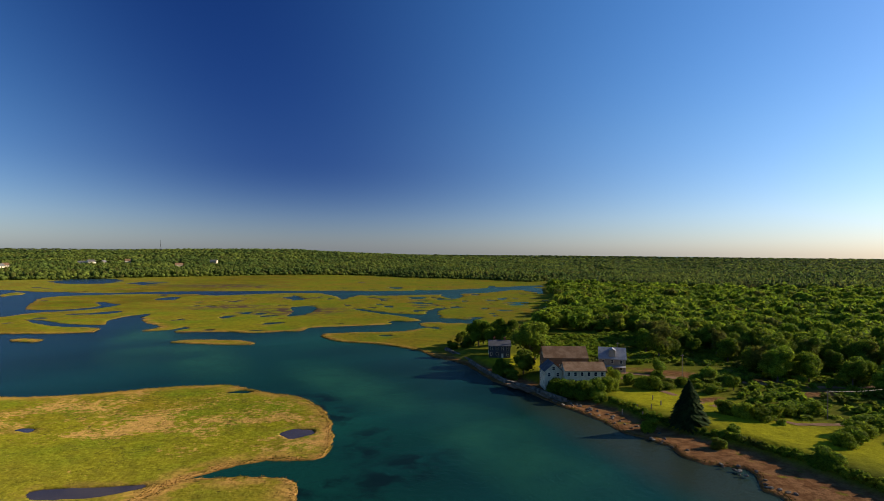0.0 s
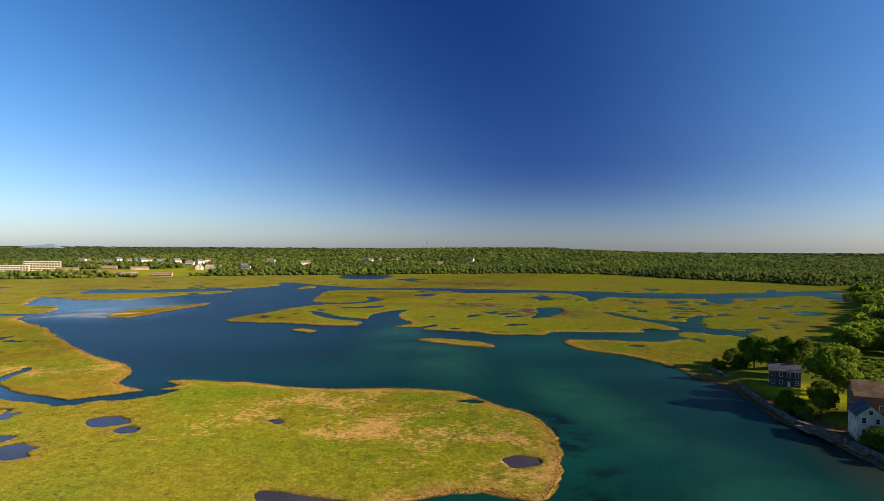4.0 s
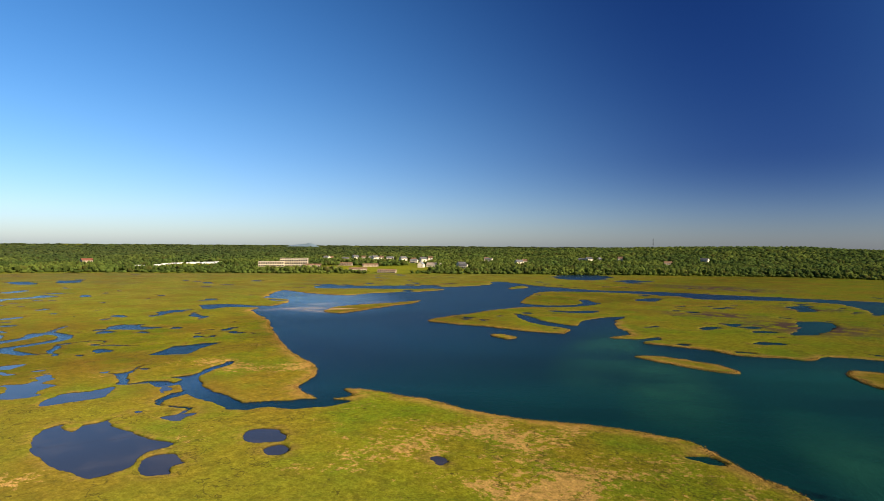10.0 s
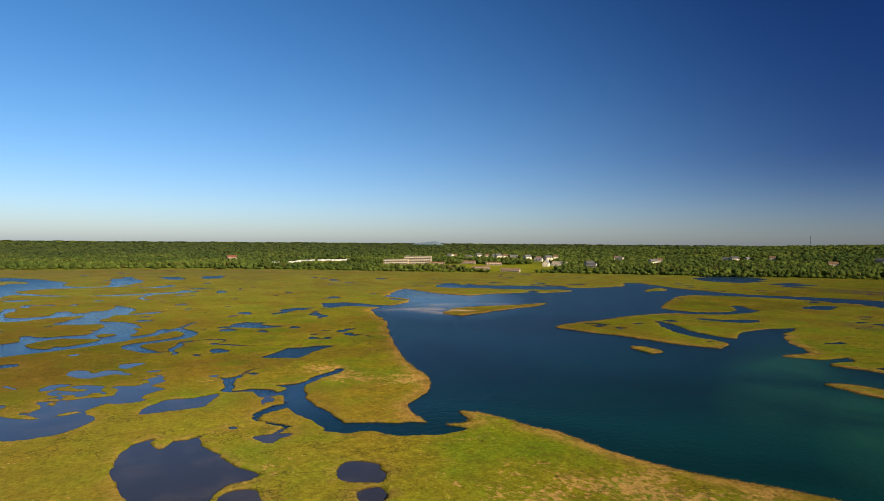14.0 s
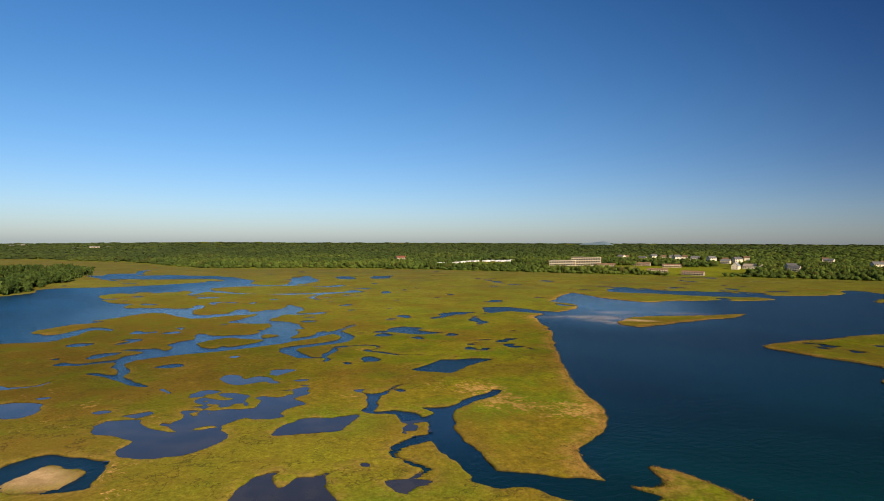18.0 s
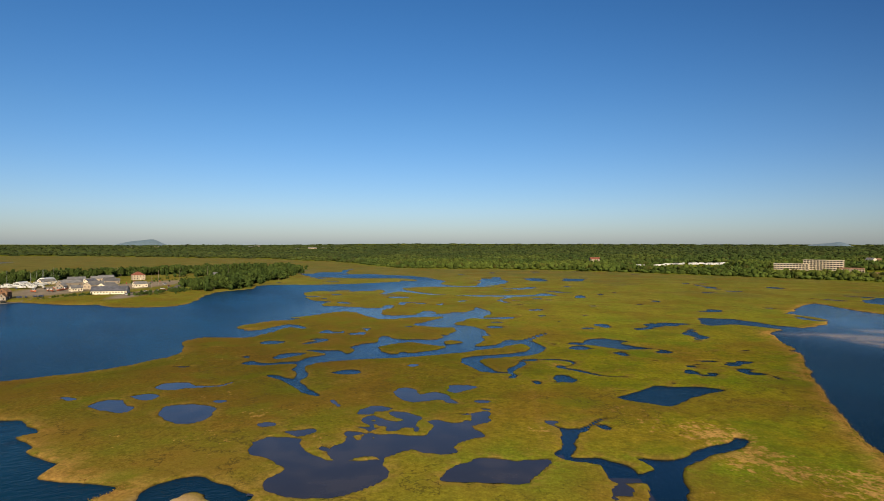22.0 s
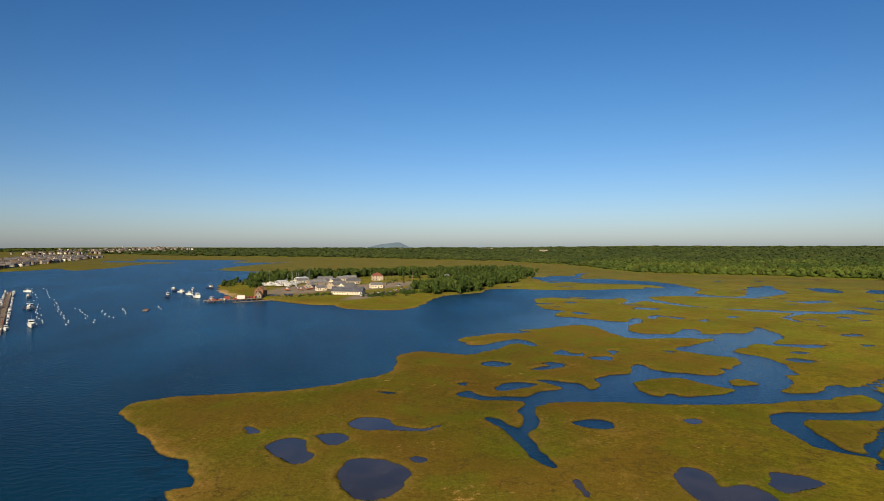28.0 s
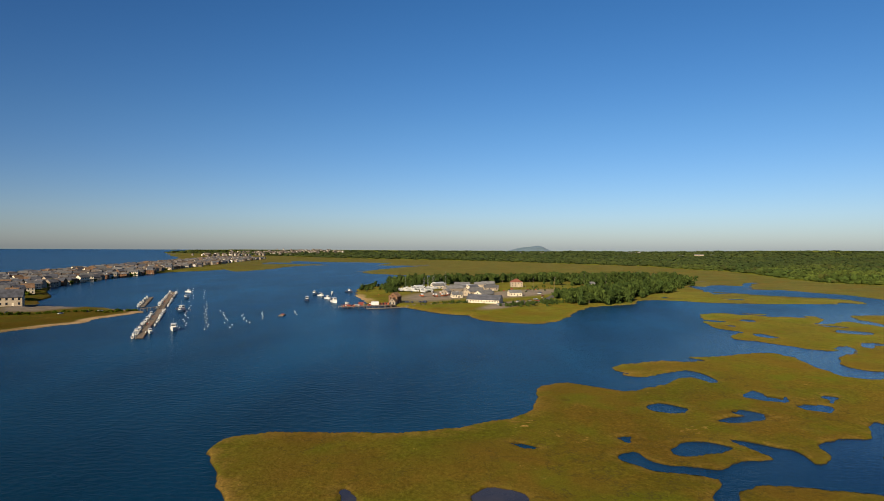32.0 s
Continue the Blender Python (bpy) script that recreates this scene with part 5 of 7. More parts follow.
LONE_SPOTS = [(-1624, 446), (-686, 1530), (-885, 1534), (-1024, 987), (-1025, 1015)]
CLEARINGS = [(-1050, 820, 175, 80, 25), (-970, 835, 90, 60, 40), (-1440, 615, 150, 62, 106), (-1390, 560, 110, 60, 100), (-1000, 960, 70, 60, 40), (-1190, 740, 100, 120, 50), (-1110, 860, 130, 100, 50), (-1040, 960, 70, 110, 40), (-1360, 560, 130, 110, 60), (900, 2240, 160, 120, 0), (230, 398, 16, 26, 30)]
for x, y in HOUSE_SPOTS + LONE_SPOTS:
    away = math.degrees(math.atan2(y - 70, x + 20))
    CLEARINGS.append((x - 52 * math.cos(radians(away)), y - 52 * math.sin(radians(away)), 92, 19, away))


items = []
r = 784.0
while r < 4690:
    step = 0.0060 * r * (1.0 if r < 1500 else 1.15 if r < 2600 else 1.35)
    for a in np.arange(-1.05, 2.75, step / r):
        aa, rr = a + rng.uniform(-0.4, 0.4) * step / r, r + rng.uniform(-1, 1) * step
        x, y = -85 - rr * math.sin(aa), 110 + rr * math.cos(aa)
        items.append((x, y, rr, step))
    r += 1.9 * step
xs, ys = np.array([i[0] for i in items]), np.array([i[1] for i in items])
ups, deep = rise(xs, ys)
keep = np.zeros(len(items), bool)
inland = np.maximum(within(xs, ys, RISES[1][1], 900), within(xs, ys, RISES[0][1], 900))
keep |= inland > 8
keep &= marked(xs, ys, CLEARINGS) < 0.05
keep &= ~((np.hypot(xs, ys - 220) < 780) & (xs > -84))
wood = []
for k in np.where(keep)[0]:
    x, y, rr, step = items[k]
    size = step * rng.uniform(0.9, 1.7)
    tall = rng.uniform(9, 17) * (0.6 if inland[k] < 25 else 1.0) * (0.45 if rr > 4100 else 1.0)
    wood.append((x, y, ups[k] - 1.0, size, tall, rng.uniform(0, 6.28), FARS[rng.integers(8)]))
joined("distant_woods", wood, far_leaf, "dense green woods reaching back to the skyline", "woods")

# Woods on the house side
trees = [broad_tree(200 + k, s, h) for k, (s, h) in enumerate(((12, 14), (10.5, 12.5), (14, 16), (9, 11), (11.5, 17), (15, 14)))]
places, packed = [], {}
r = 0
for _ in range(26000):
    a, d = rng.uniform(-0.95, 0.12), math.sqrt(rng.uniform(126 ** 2, 900 ** 2))
    x, y = -d * math.sin(a), d * math.cos(a)
    gap = 7.7 + d * 0.009
    key = (int(x // gap), int(y // gap), int(gap))
    if key in packed:
        continue
    packed[key] = 1
    places.append((x, y, d))
xs, ys = np.array([p[0] for p in places]), np.array([p[1] for p in places])
inland = within(xs, ys, RISES[0][1], 300)
OPEN_GROUND = [(118, 212, 52, 26, 18), (140, 178, 45, 20, 18), (104, 272, 44, 18, 18), (56, 266, 48, 36, 20), (84, 224, 42, 31, 150), (123, 165, 67, 42, 140), (98, 249, 42, 22, 150), (34, 287, 22, 31, 0), (73, 315, 34, 22, 0), (84, 350, 56, 36, 60), (154, 133, 56, 42, 140)]
keep = (inland > 12) & (marked(xs, ys, OPEN_GROUND) <= 0.0) & (marked(xs, ys, CLEARINGS) < 0.05)
ups, _ = rise(xs, ys)
order = sorted(np.where(keep)[0], key=lambda k: places[k][2])
wood, count = [], 0
for k in order:
    x, y, d = places[k]
    if count < 130:
        s = rng.uniform(0.75, 1.15)
        t = copy_thing(trees[rng.integers(6)], pose(x, y, ups[k] + 0.3, 0, 0, rng.uniform(0, 360)) @ Matrix.Diagonal((s, s, s, 1)))
        count += 1
    else:
        g = 7.7 + d * 0.009
        wood.append((x, y, ups[k] - 0.5, g * rng.uniform(1.3, 1.8), rng.uniform(9, 17), rng.uniform(0, 6.28), (FINES if d < 480 else MIDS)[rng.integers(8)]))
joined("woods", wood, leaf, "thick green broadleaf woods behind the waterside houses", "woods")
for t in trees:
    for o in (*t.children_recursive, t):
        bpy.data.objects.remove(o)

# Two hills far beyond the woods, blue with distance haze put into their colour
haze = plain("hill", (0.11, 0.15, 0.19), 0.95, (0.09, 0.13, 0.16), 0.004, (0.4, 0.6), 0.2, 0.05)
for az, tall, wide in ((119.2, 78, 290), (59.2, 70, 280)):
    bm = bmesh.new()
    rows = []
    for i in range(25):
        u = (i - 12) / 12
        peak = tall * (math.cos(u * math.pi / 2) ** 1.5 * 0.8 + 0.2 * math.exp(-((u - 0.25) / 0.16) ** 2))
        rows.append([bm.verts.new((u * wide, v * 260, max(0.0, peak * math.cos(v * math.pi / 2)))) for v in (-1, -0.6, -0.25, 0, 0.3, 1)])
    for a, b in zip(rows, rows[1:]):
        for k in range(5):
            bm.faces.new((a[k], b[k], b[k + 1], a[k + 1]))
    for f in bm.faces:
        f.smooth = True
    hill = part("hill", bm, haze)
    hill.matrix_world = pose(-85 - 4350 * math.sin(radians(az)), 110 + 4350 * math.cos(radians(az)), 6, 0, 0, az)
    tagged(hill, "low blue hill far beyond the woods", "hill", kind="structure")


# ---- building kit ----
white_paint = plain("white_paint", (0.65, 0.56, 0.41), 0.6, (0.50, 0.43, 0.32), 0.4, (0.5, 0.7), 0.10, 3.0, vary=0.06)
shingle_grey = plain("weathered_shingle", (0.27, 0.215, 0.155), 0.85, (0.288, 0.252, 0.2088), 0.5, (0.4, 0.65), 0.25, 5.0, 0.02, 6.0, vary=0.15)
shingle_brown = plain("brown_shingle", (0.165, 0.085, 0.048), 0.85, (0.215, 0.125, 0.072), 0.4, (0.4, 0.65), 0.25, 4.0, 0.02, 5.0, vary=0.1)
weathered_white = plain("weathered_clapboard", (0.58, 0.49, 0.35), 0.8, (0.44, 0.37, 0.27), 0.5, (0.42, 0.62), 0.18, 5.0, 0.01, 9.0, vary=0.08)
roof_brown = plain("brown_roof", (0.130, 0.076, 0.044), 0.9, (0.200, 0.128, 0.080), 0.35, (0.4, 0.62), 0.28, 4.0, 0.02, 5.0, vary=0.18)
roof_grey = plain("grey_roof", (0.095, 0.095, 0.100), 0.85, (0.140, 0.136, 0.132), 0.3, (0.4, 0.62), 0.25, 4.0, vary=0.25)
roof_slate = plain("slate_roof", (0.061, 0.063, 0.0728), 0.9, (0.094, 0.097, 0.1152), 0.35, (0.4, 0.62), 0.25, 4.0)
roof_metal = plain("metal_roof", (0.235, 0.235, 0.24), 0.5, (0.173, 0.180, 0.1944), 0.5, (0.45, 0.6), 0.12, 3.0)
dark_paint = plain("charcoal_paint", (0.032, 0.034, 0.0432), 0.6, (0.047, 0.047, 0.0576), 0.6, (0.4, 0.6), 0.15, 4.0)
brick_red = plain("brick", (0.194, 0.072, 0.0468), 0.85, (0.144, 0.054, 0.0360), 1.2, (0.4, 0.6), 0.25, 8.0, 0.01, 8.0)
tan_paint = plain("tan_clapboard", (0.374, 0.302, 0.2160), 0.7, (0.302, 0.238, 0.1656), 0.4, (0.45, 0.65), 0.15, 4.0, vary=0.15)
red_paint = plain("red_barn_paint", (0.194, 0.040, 0.0252), 0.75, (0.144, 0.032, 0.0216), 0.4, (0.4, 0.65), 0.2, 3.0)
glass = plain("window_glass", (0.014, 0.018, 0.0252), 0.06, None, fine=0.0)
stone = plain("shore_stone", (0.150, 0.128, 0.105), 0.9, (0.072, 0.058, 0.0468), 0.7, (0.4, 0.6), 0.3, 5.0, 0.04, 4.0, vary=0.3)
timber = plain("grey_timber", (0.205, 0.165, 0.122), 0.85, (0.135, 0.105, 0.078), 0.9, (0.4, 0.6), 0.25, 6.0, vary=0.12)
steel = plain("galvanised_steel", (0.324, 0.324, 0.3168), 0.45, (0.252, 0.245, 0.2376), 2.0, (0.4, 0.6), 0.15, 6.0, metal=0.6)
wire = plain("cable", (0.036, 0.036, 0.0360), 0.6, None, fine=0.1)
fibreglass = plain("white_fibreglass", (0.576, 0.569, 0.5400), 0.25, (0.504, 0.490, 0.4536), 0.8, (0.5, 0.7), 0.06, 4.0, vary=0.05)
navy = plain("navy_hull", (0.022, 0.032, 0.0648), 0.3, (0.036, 0.043, 0.0720), 1.0, (0.4, 0.6), 0.1, 4.0)
orange_tarp = plain("orange_tarp", (0.396, 0.115, 0.0432), 0.7, (0.288, 0.079, 0.0360), 0.8, (0.4, 0.6), 0.2, 3.0)
tarmac = plain("asphalt", (0.054, 0.052, 0.0490), 0.9, (0.079, 0.072, 0.0648), 0.15, (0.4, 0.6), 0.25, 2.0)
dirt = plain("dirt_track", (0.22, 0.125, 0.068), 0.95, (0.165, 0.092, 0.048), 0.3, (0.4, 0.6), 0.25, 1.5)


def block(bm, x, y, z, sx, sy, sz, bevel=0.0):
    """A box by its middle and its sizes."""
    made = bmesh.ops.create_cube(bm, size=1.0, matrix=Matrix.LocRotScale((x, y, z), None, (sx, sy, sz)))
    if bevel:
        edges = list({e for v in made["verts"] for e in v.link_edges})
        bmesh.ops.bevel(bm, geom=edges, offset=bevel, segments=1, affect="EDGES")


def slab(bm, corners, thick):
    """A flat plate on four corners, thick downwards."""
    top = [bm.verts.new(c) for c in corners]
    low = [bm.verts.new((c[0], c[1], c[2] - thick)) for c in corners]
    bm.faces.new(top)
    bm.faces.new(low[::-1])
    for k in range(4):
        bm.faces.new((top[k], low[k], low[(k + 1) % 4], top[(k + 1) % 4]))


SHARED = {}


def window(parent, x, y, z, w, h, turn, trim, full):
    """A window on a wall: a proud frame with a dark pane, or far off the pane in one slim frame."""
    key = (round(w, 2), round(h, 2), trim.name)
    if key not in SHARED:
        bm = bmesh.new()
        for sx in (-1, 1):
            block(bm, sx * (w / 2 + 0.06), 0, 0, 0.12, 0.12, h + 0.24)
            block(bm, 0, 0, sx * (h / 2 + 0.06), w, 0.12, 0.12)
        block(bm, 0, -0.01, 0, w, 0.05, 0.06)
        a = bpy.data.meshes.new("window")
        bm.to_mesh(a)
        bm.free()
        a.materials.append(trim)
        bm = bmesh.new()
        block(bm, 0, 0.0, 0, w, 0.03, h)
        b = bpy.data.meshes.new("pane")
        bm.to_mesh(b)
        bm.free()
        b.materials.append(glass)
        SHARED[key] = (a, b)
    a, b = SHARED[key]
    m = pose(x, y, z, 0, 0, turn)
    if full:
        frame_ob = linked("window", a, trim, parent)
        frame_ob.matrix_local = m
        linked("pane", b, glass, frame_ob)
    else:
        linked("window", b, glass, parent).matrix_local = m @ pose(0, -0.02, 0)


def house(label, w, d, h, rh, wall, roof, trim=None, cols=3, rows=2, name="house", group="", category="house", chimney=0, porch=0.0, door=True, full=True, side=1, hip=False, dormer=False, lean=False):
    """A gabled house, its long front to -y, its ridge along x."""
    trim = trim or white_paint
    ob = tagged(new(name), label, category, group)
    bm = bmesh.new()
    x, y = w / 2, d / 2
    low = [bm.verts.new(v) for v in ((-x, -y, -1.2), (x, -y, -1.2), (x, y, -1.2), (-x, y, -1.2))]
    eave = [bm.verts.new(v) for v in ((-x, -y, h), (x, -y, h), (x, y, h), (-x, y, h))]
    bm.faces.new(low[::-1])
    for k in range(4):
        bm.faces.new((low[k], low[(k + 1) % 4], eave[(k + 1) % 4], eave[k]))
    inset = y if hip else 0.0
    if not hip:
        left, right = bm.verts.new((-x, 0, h + rh - 0.12)), bm.verts.new((x, 0, h + rh - 0.12))
        bm.faces.new((eave[3], left, eave[0]))
        bm.faces.new((eave[1], right, eave[2]))
        bm.faces.new((eave[0], left, right, eave[1]))
        bm.faces.new((eave[2], right, left, eave[3]))
    else:
        bm.faces.new(eave)
    part("wall", bm, wall, ob)
    over, drop = 0.4, 0.4 * rh / y
    bm = bmesh.new()
    ridge_x = x + over - inset
    if hip:
        e = [bm.verts.new(v) for v in ((-x - over, -y - over, h - drop + 0.1), (x + over, -y - over, h - drop + 0.1), (x + over, y + over, h - drop + 0.1), (-x - over, y + over, h - drop + 0.1))]
        r1, r2 = bm.verts.new((-max(ridge_x - over, 0.05), 0, h + rh)), bm.verts.new((max(ridge_x - over, 0.05), 0, h + rh))
        for f in ((e[0], e[1], r2, r1), (e[1], e[2], r2), (e[2], e[3], r1, r2), (e[3], e[0], r1), (e[3], e[2], e[1], e[0])):
            bm.faces.new(f)
    else:
        slab(bm, ((-ridge_x, -y - over, h - drop + 0.14), (ridge_x, -y - over, h - drop + 0.14), (ridge_x, 0, h + rh + 0.14), (-ridge_x, 0, h + rh + 0.14)), 0.22)
        slab(bm, ((-ridge_x, 0, h + rh + 0.14), (ridge_x, 0, h + rh + 0.14), (ridge_x, y + over, h - drop + 0.14), (-ridge_x, y + over, h - drop + 0.14)), 0.22)
    roof_ob = part("roof", bm, roof, ob)
    storey = h / rows
    ww, wh = min(1.0, w / cols * 0.45), min(1.45, storey * 0.52)
    for r in range(rows):
        z = storey * (r + 0.55)
        for c in range(cols):
            if door and r == 0 and c == cols // 2:
                continue
            px = -x + w * (c + 0.5) / cols
            window(ob, px, -y - 0.03, z, ww, wh, 0, trim, full)
            if not lean and (full or c % 2 == 0):
                window(ob, px, y + 0.03, z, ww, wh, 180, trim, full)
        for s in ((-1, 1) if side and not lean else ()):
            for c in range(2):
                window(ob, s * (x + 0.03), -y + d * (c + 0.5) / 2, z, ww, wh, 90 * s, trim, full)
    if rh > 2.4 and not hip and side and not lean:
        for s in (-1, 1):
            window(ob, s * (x + 0.03), 0, h + rh * 0.3, ww, wh * 0.8, 90 * s, trim, full)
    if door:
        bm = bmesh.new()
        block(bm, 0, 0, 0, 1.0, 0.1, 2.05, 0.03)
        door_ob = part("door", bm, trim if wall is not white_paint else dark_paint, ob)
        door_ob.location = (-x + w * (cols // 2 + 0.5) / cols, -y - 0.05, 1.03)
    for k in range(chimney):
        bm = bmesh.new()
        block(bm, 0, 0, 0, 0.8, 0.8, 2.0)
        block(bm, 0, 0, 1.05, 1.0, 1.0, 0.18)
        part("chimney", bm, brick_red, ob).location = ((-0.25 + 0.5 * k) * w, 0.2, h + rh + 0.3)
    if porch:
        bm = bmesh.new()
        slab(bm, ((-x, -y - porch, 2.55), (x, -y - porch, 2.55), (x, -y - 0.05, 2.95), (-x, -y - 0.05, 2.95)), 0.16)
        part("porch_roof", bm, roof, ob)
        for k in range(cols + 1):
            bm = bmesh.new()
            block(bm, 0, 0, 0, 0.14, 0.14, 3.7)
            part("porch_post", bm, trim, ob).location = (-x + 0.15 + (w - 0.3) * k / cols, -y - porch + 0.2, 0.65)
    if dormer:
        bm = bmesh.new()
        block(bm, 0, -y * 0.55, h + rh * 0.5, w * 0.22, y * 0.7, rh * 0.7)
        part("dormer", bm, wall, ob)
        bm = bmesh.new()
        dz = h + rh * 0.85
        slab(bm, ((-w * 0.13, -y * 0.98, dz), (0, -y * 0.98, dz + 0.8), (0, 0, dz + 0.8), (-w * 0.13, 0, dz)), 0.15)
        slab(bm, ((0, -y * 0.98, dz + 0.8), (w * 0.13, -y * 0.98, dz), (w * 0.13, 0, dz), (0, 0, dz + 0.8)), 0.15)
        part("dormer_roof", bm, roof, ob)
    return ob


def stand(ob, x, y, turn=0.0, z=None):
    ob.matrix_world = pose(x, y, ground_at(x, y) if z is None else z, 0, 0, turn)
    return ob


# ---- the waterside homestead ----
stand(house("long white two-storey house with a brown shingled roof", 16.2, 8.4, 6.4, 2.6, weathered_white, roof_brown, cols=6, rows=2, chimney=0, name="white_house"), 57.6, 238, 2)
stand(house("white gabled wing with a dark slate roof beside the long house", 9.5, 7.0, 6.8, 3.0, weathered_white, roof_slate, cols=3, rows=2, name="white_wing", side=1), 45.5, 242.5, 93)
stand(house("big brown shingled barn with a wide weathered roof", 18.8, 10.5, 8.0, 4.0, shingle_brown, roof_brown, cols=4, rows=1, name="barn", category="barn"), 54.0, 258.4, 1)
stand(house("grey shingled house with a pale metal roof and a porch", 11.5, 10.0, 6.0, 4.2, shingle_grey, roof_metal, cols=3, rows=2, name="grey_house", porch=2.0, dormer=True), 78.2, 268, -14)
stand(house("charcoal two-storey house with white window frames under a dark roof", 10.8, 9.0, 6.0, 2.2, dark_paint, roof_slate, cols=4, rows=2, name="dark_house", chimney=2), 30.0, 301, -3)
stand(house("house with a grey roof half hidden in the woods", 10, 8, 3.6, 3.2, white_paint, roof_grey, cols=3, rows=1, name="woodland_house", full=False), 231, 398, -25)


def bush(seed, size, tall, mat=leaf, label="rounded green shrub on the shore lawn", group="lawn shrubs", leaves=2600):
    v, f = crown_arrays(np.random.default_rng(seed), leaves, size, tall, 10, 2)
    v[:, 2] = (v[:, 2] - 0.22 * tall) * 1.22
    return tagged(linked("shrub", sheet("shrub", v, f), mat), label, "shrub", group)


# broad trees by the houses: x, y, size, tall
for k, (x, y, size, tall) in enumerate([(42, 274, 18, 24), (36, 318, 14, 20), (22, 342, 15, 17), (12, 352, 9, 9), (47, 292, 16, 22), (26, 356, 10, 12), (37, 262, 10, 12),
                                        (115, 230, 6, 6), (112, 246, 7, 6.5), (98, 262, 7, 6)]):
    stand(broad_tree(400 + k, size, tall, 3600), x, y, 37 * k)
SHRUBS = [bush(500 + k, 1.0, 1.0) for k in range(4)]
for k, (x, y, size, tall) in enumerate([(46, 231, 9, 6.6), (49, 226, 10, 7.4), (53.5, 223, 10, 7.6), (58, 222, 10, 7.4), (62.5, 224, 9, 7), (66, 228, 7, 5.4), (72, 243, 6, 6.5), (80, 232, 7, 5.5), (84, 230, 7, 6), (77, 238, 6, 5), (89, 232, 8, 4),
                                        (80, 168, 5, 3.6), (100.5, 152, 7.5, 4.6), (95, 196, 7, 5), (99, 192, 7, 5.5), (103, 189, 7, 5), (108, 190, 7, 5), (114, 194, 7, 5), (119, 196, 8, 4.5), (124, 196, 8, 5),
                                        (112, 163, 7, 5), (118, 166, 8, 5), (124, 173, 9, 6), (130, 176, 9, 6), (28, 265, 10, 8), (31, 258, 7, 5), (107, 184, 3, 2), (88, 176, 4, 2.6), (66, 184, 6, 4.5),
                                        (16, 344, 9, 7), (7, 338, 7, 5), (92, 250, 6, 4), (97, 236, 7, 4.4), (104, 224, 8, 4), (133, 160, 9, 5), (140, 168, 10, 6)]):
    m = pose(x, y, ground_at(x, y) - 0.1, 0, 0, 61 * k) @ Matrix.Diagonal((size, size, tall, 1))
    copy_thing(SHRUBS[k % 4], m)
for o in SHRUBS:
    bpy.data.objects.remove(o)

# the dark spruce on the bank
spruce = tagged(new("spruce"), "dark pointed spruce standing at the lawn's edge", "tree")
bm = bmesh.new()
tapered(bm, (0, 0, -0.5), (0, 0, 13.4), 0.3, 0.05)
part("trunk", bm, bark, spruce)
bm = bmesh.new()
srng = np.random.default_rng(77)
for k in range(1900):
    u = srng.random() ** 0.8
    z, reach = 0.9 + 13 * u, (7.0 * (1 - u) ** 0.85 + 0.25) * srng.uniform(0.7, 1.1)
    a = srng.uniform(0, 6.283)
    d = Vector((math.cos(a), math.sin(a), 0))
    s = Vector((-math.sin(a), math.cos(a), 0)) * (0.25 + 0.16 * reach)
    o = d * reach * 0.12 + Vector((0, 0, z + 0.25))
    tip = d * reach + Vector((0, 0, z - 0.28 * reach + srng.uniform(-0.2, 0.2)))
    mid = (o + tip) * 0.5 + Vector((0, 0, 0.12))
    v = [bm.verts.new(p) for p in (o, mid + s, tip, mid - s, mid + Vector((0, 0, -0.55)))]
    bm.faces.new((v[0], v[1], v[2]))
    bm.faces.new((v[0], v[2], v[3]))
    bm.faces.new((v[0], v[4], v[2]))
part("crown", bm, needle, spruce)
stand(spruce, 78.5, 185)

# hedge plants all along the top of the bank
bank = [q for q in RISES[0][1] if 120 < q[1] < 235 and q[0] < 110]
hedge = []
hrng = np.random.default_rng(9)
for a, b in zip(bank, bank[1:]):
    n_plants = int(np.hypot(*(b - a)) / 0.55)
    for k in range(n_plants):
        q = a + (b - a) * k / max(n_plants, 1) + hrng.normal(0, 0.7, 2) + [2.6, 1.6]
        hedge.append((q[0], q[1], ground_at(*q) - 0.4, hrng.uniform(1.6, 3.2), hrng.uniform(1.2, 2.6), hrng.uniform(0, 6.28), MIDS[hrng.integers(8)]))
joined("bank_hedge", hedge, leaf, "low tangle of green shrubs along the bank", "hedge")
scrub = []
for k in range(1500):
    x, y = hrng.uniform(60, 190), hrng.uniform(280, 420)
    if within(np.array([x]), np.array([y]), RISES[0][1], 100)[0] > 8 and y < 330 + 0.55 * x:
        scrub.append((x, y, ground_at(x, y) - 0.6, hrng.uniform(2.4, 6.0), hrng.uniform(1.2, 3.0), hrng.uniform(0, 6.28), LOWS[hrng.integers(8)]))
for k in range(420):
    x, y = hrng.uniform(85, 190), hrng.uniform(180, 300)
    if 0.0 < (y - 150) - 0.9 * (x - 120) < 110 and not (60 < x < 96 and y > 225) and marked(np.array([x]), np.array([y]), MOWN)[0] == 0:
        scrub.append((x, y, ground_at(x, y) - 0.5, hrng.uniform(3.0, 7.0), hrng.uniform(1.5, 3.6), hrng.uniform(0, 6.28), LOWS[hrng.integers(8)]))
joined("scrub", scrub, leaf, "low light-green scrub between the houses and the woods", "scrub")


def pebble(seed):
    bm = bmesh.new()
    bmesh.ops.create_icosphere(bm, subdivisions=1, radius=0.5)
    r = np.random.default_rng(seed)
    for v in bm.verts:
        v.co *= r.uniform(0.75, 1.2)
        v.co.z *= 0.75
    me = bpy.data.meshes.new("stone")
    bm.to_mesh(me)
    bm.free()
    me.materials.append(stone)
    return me




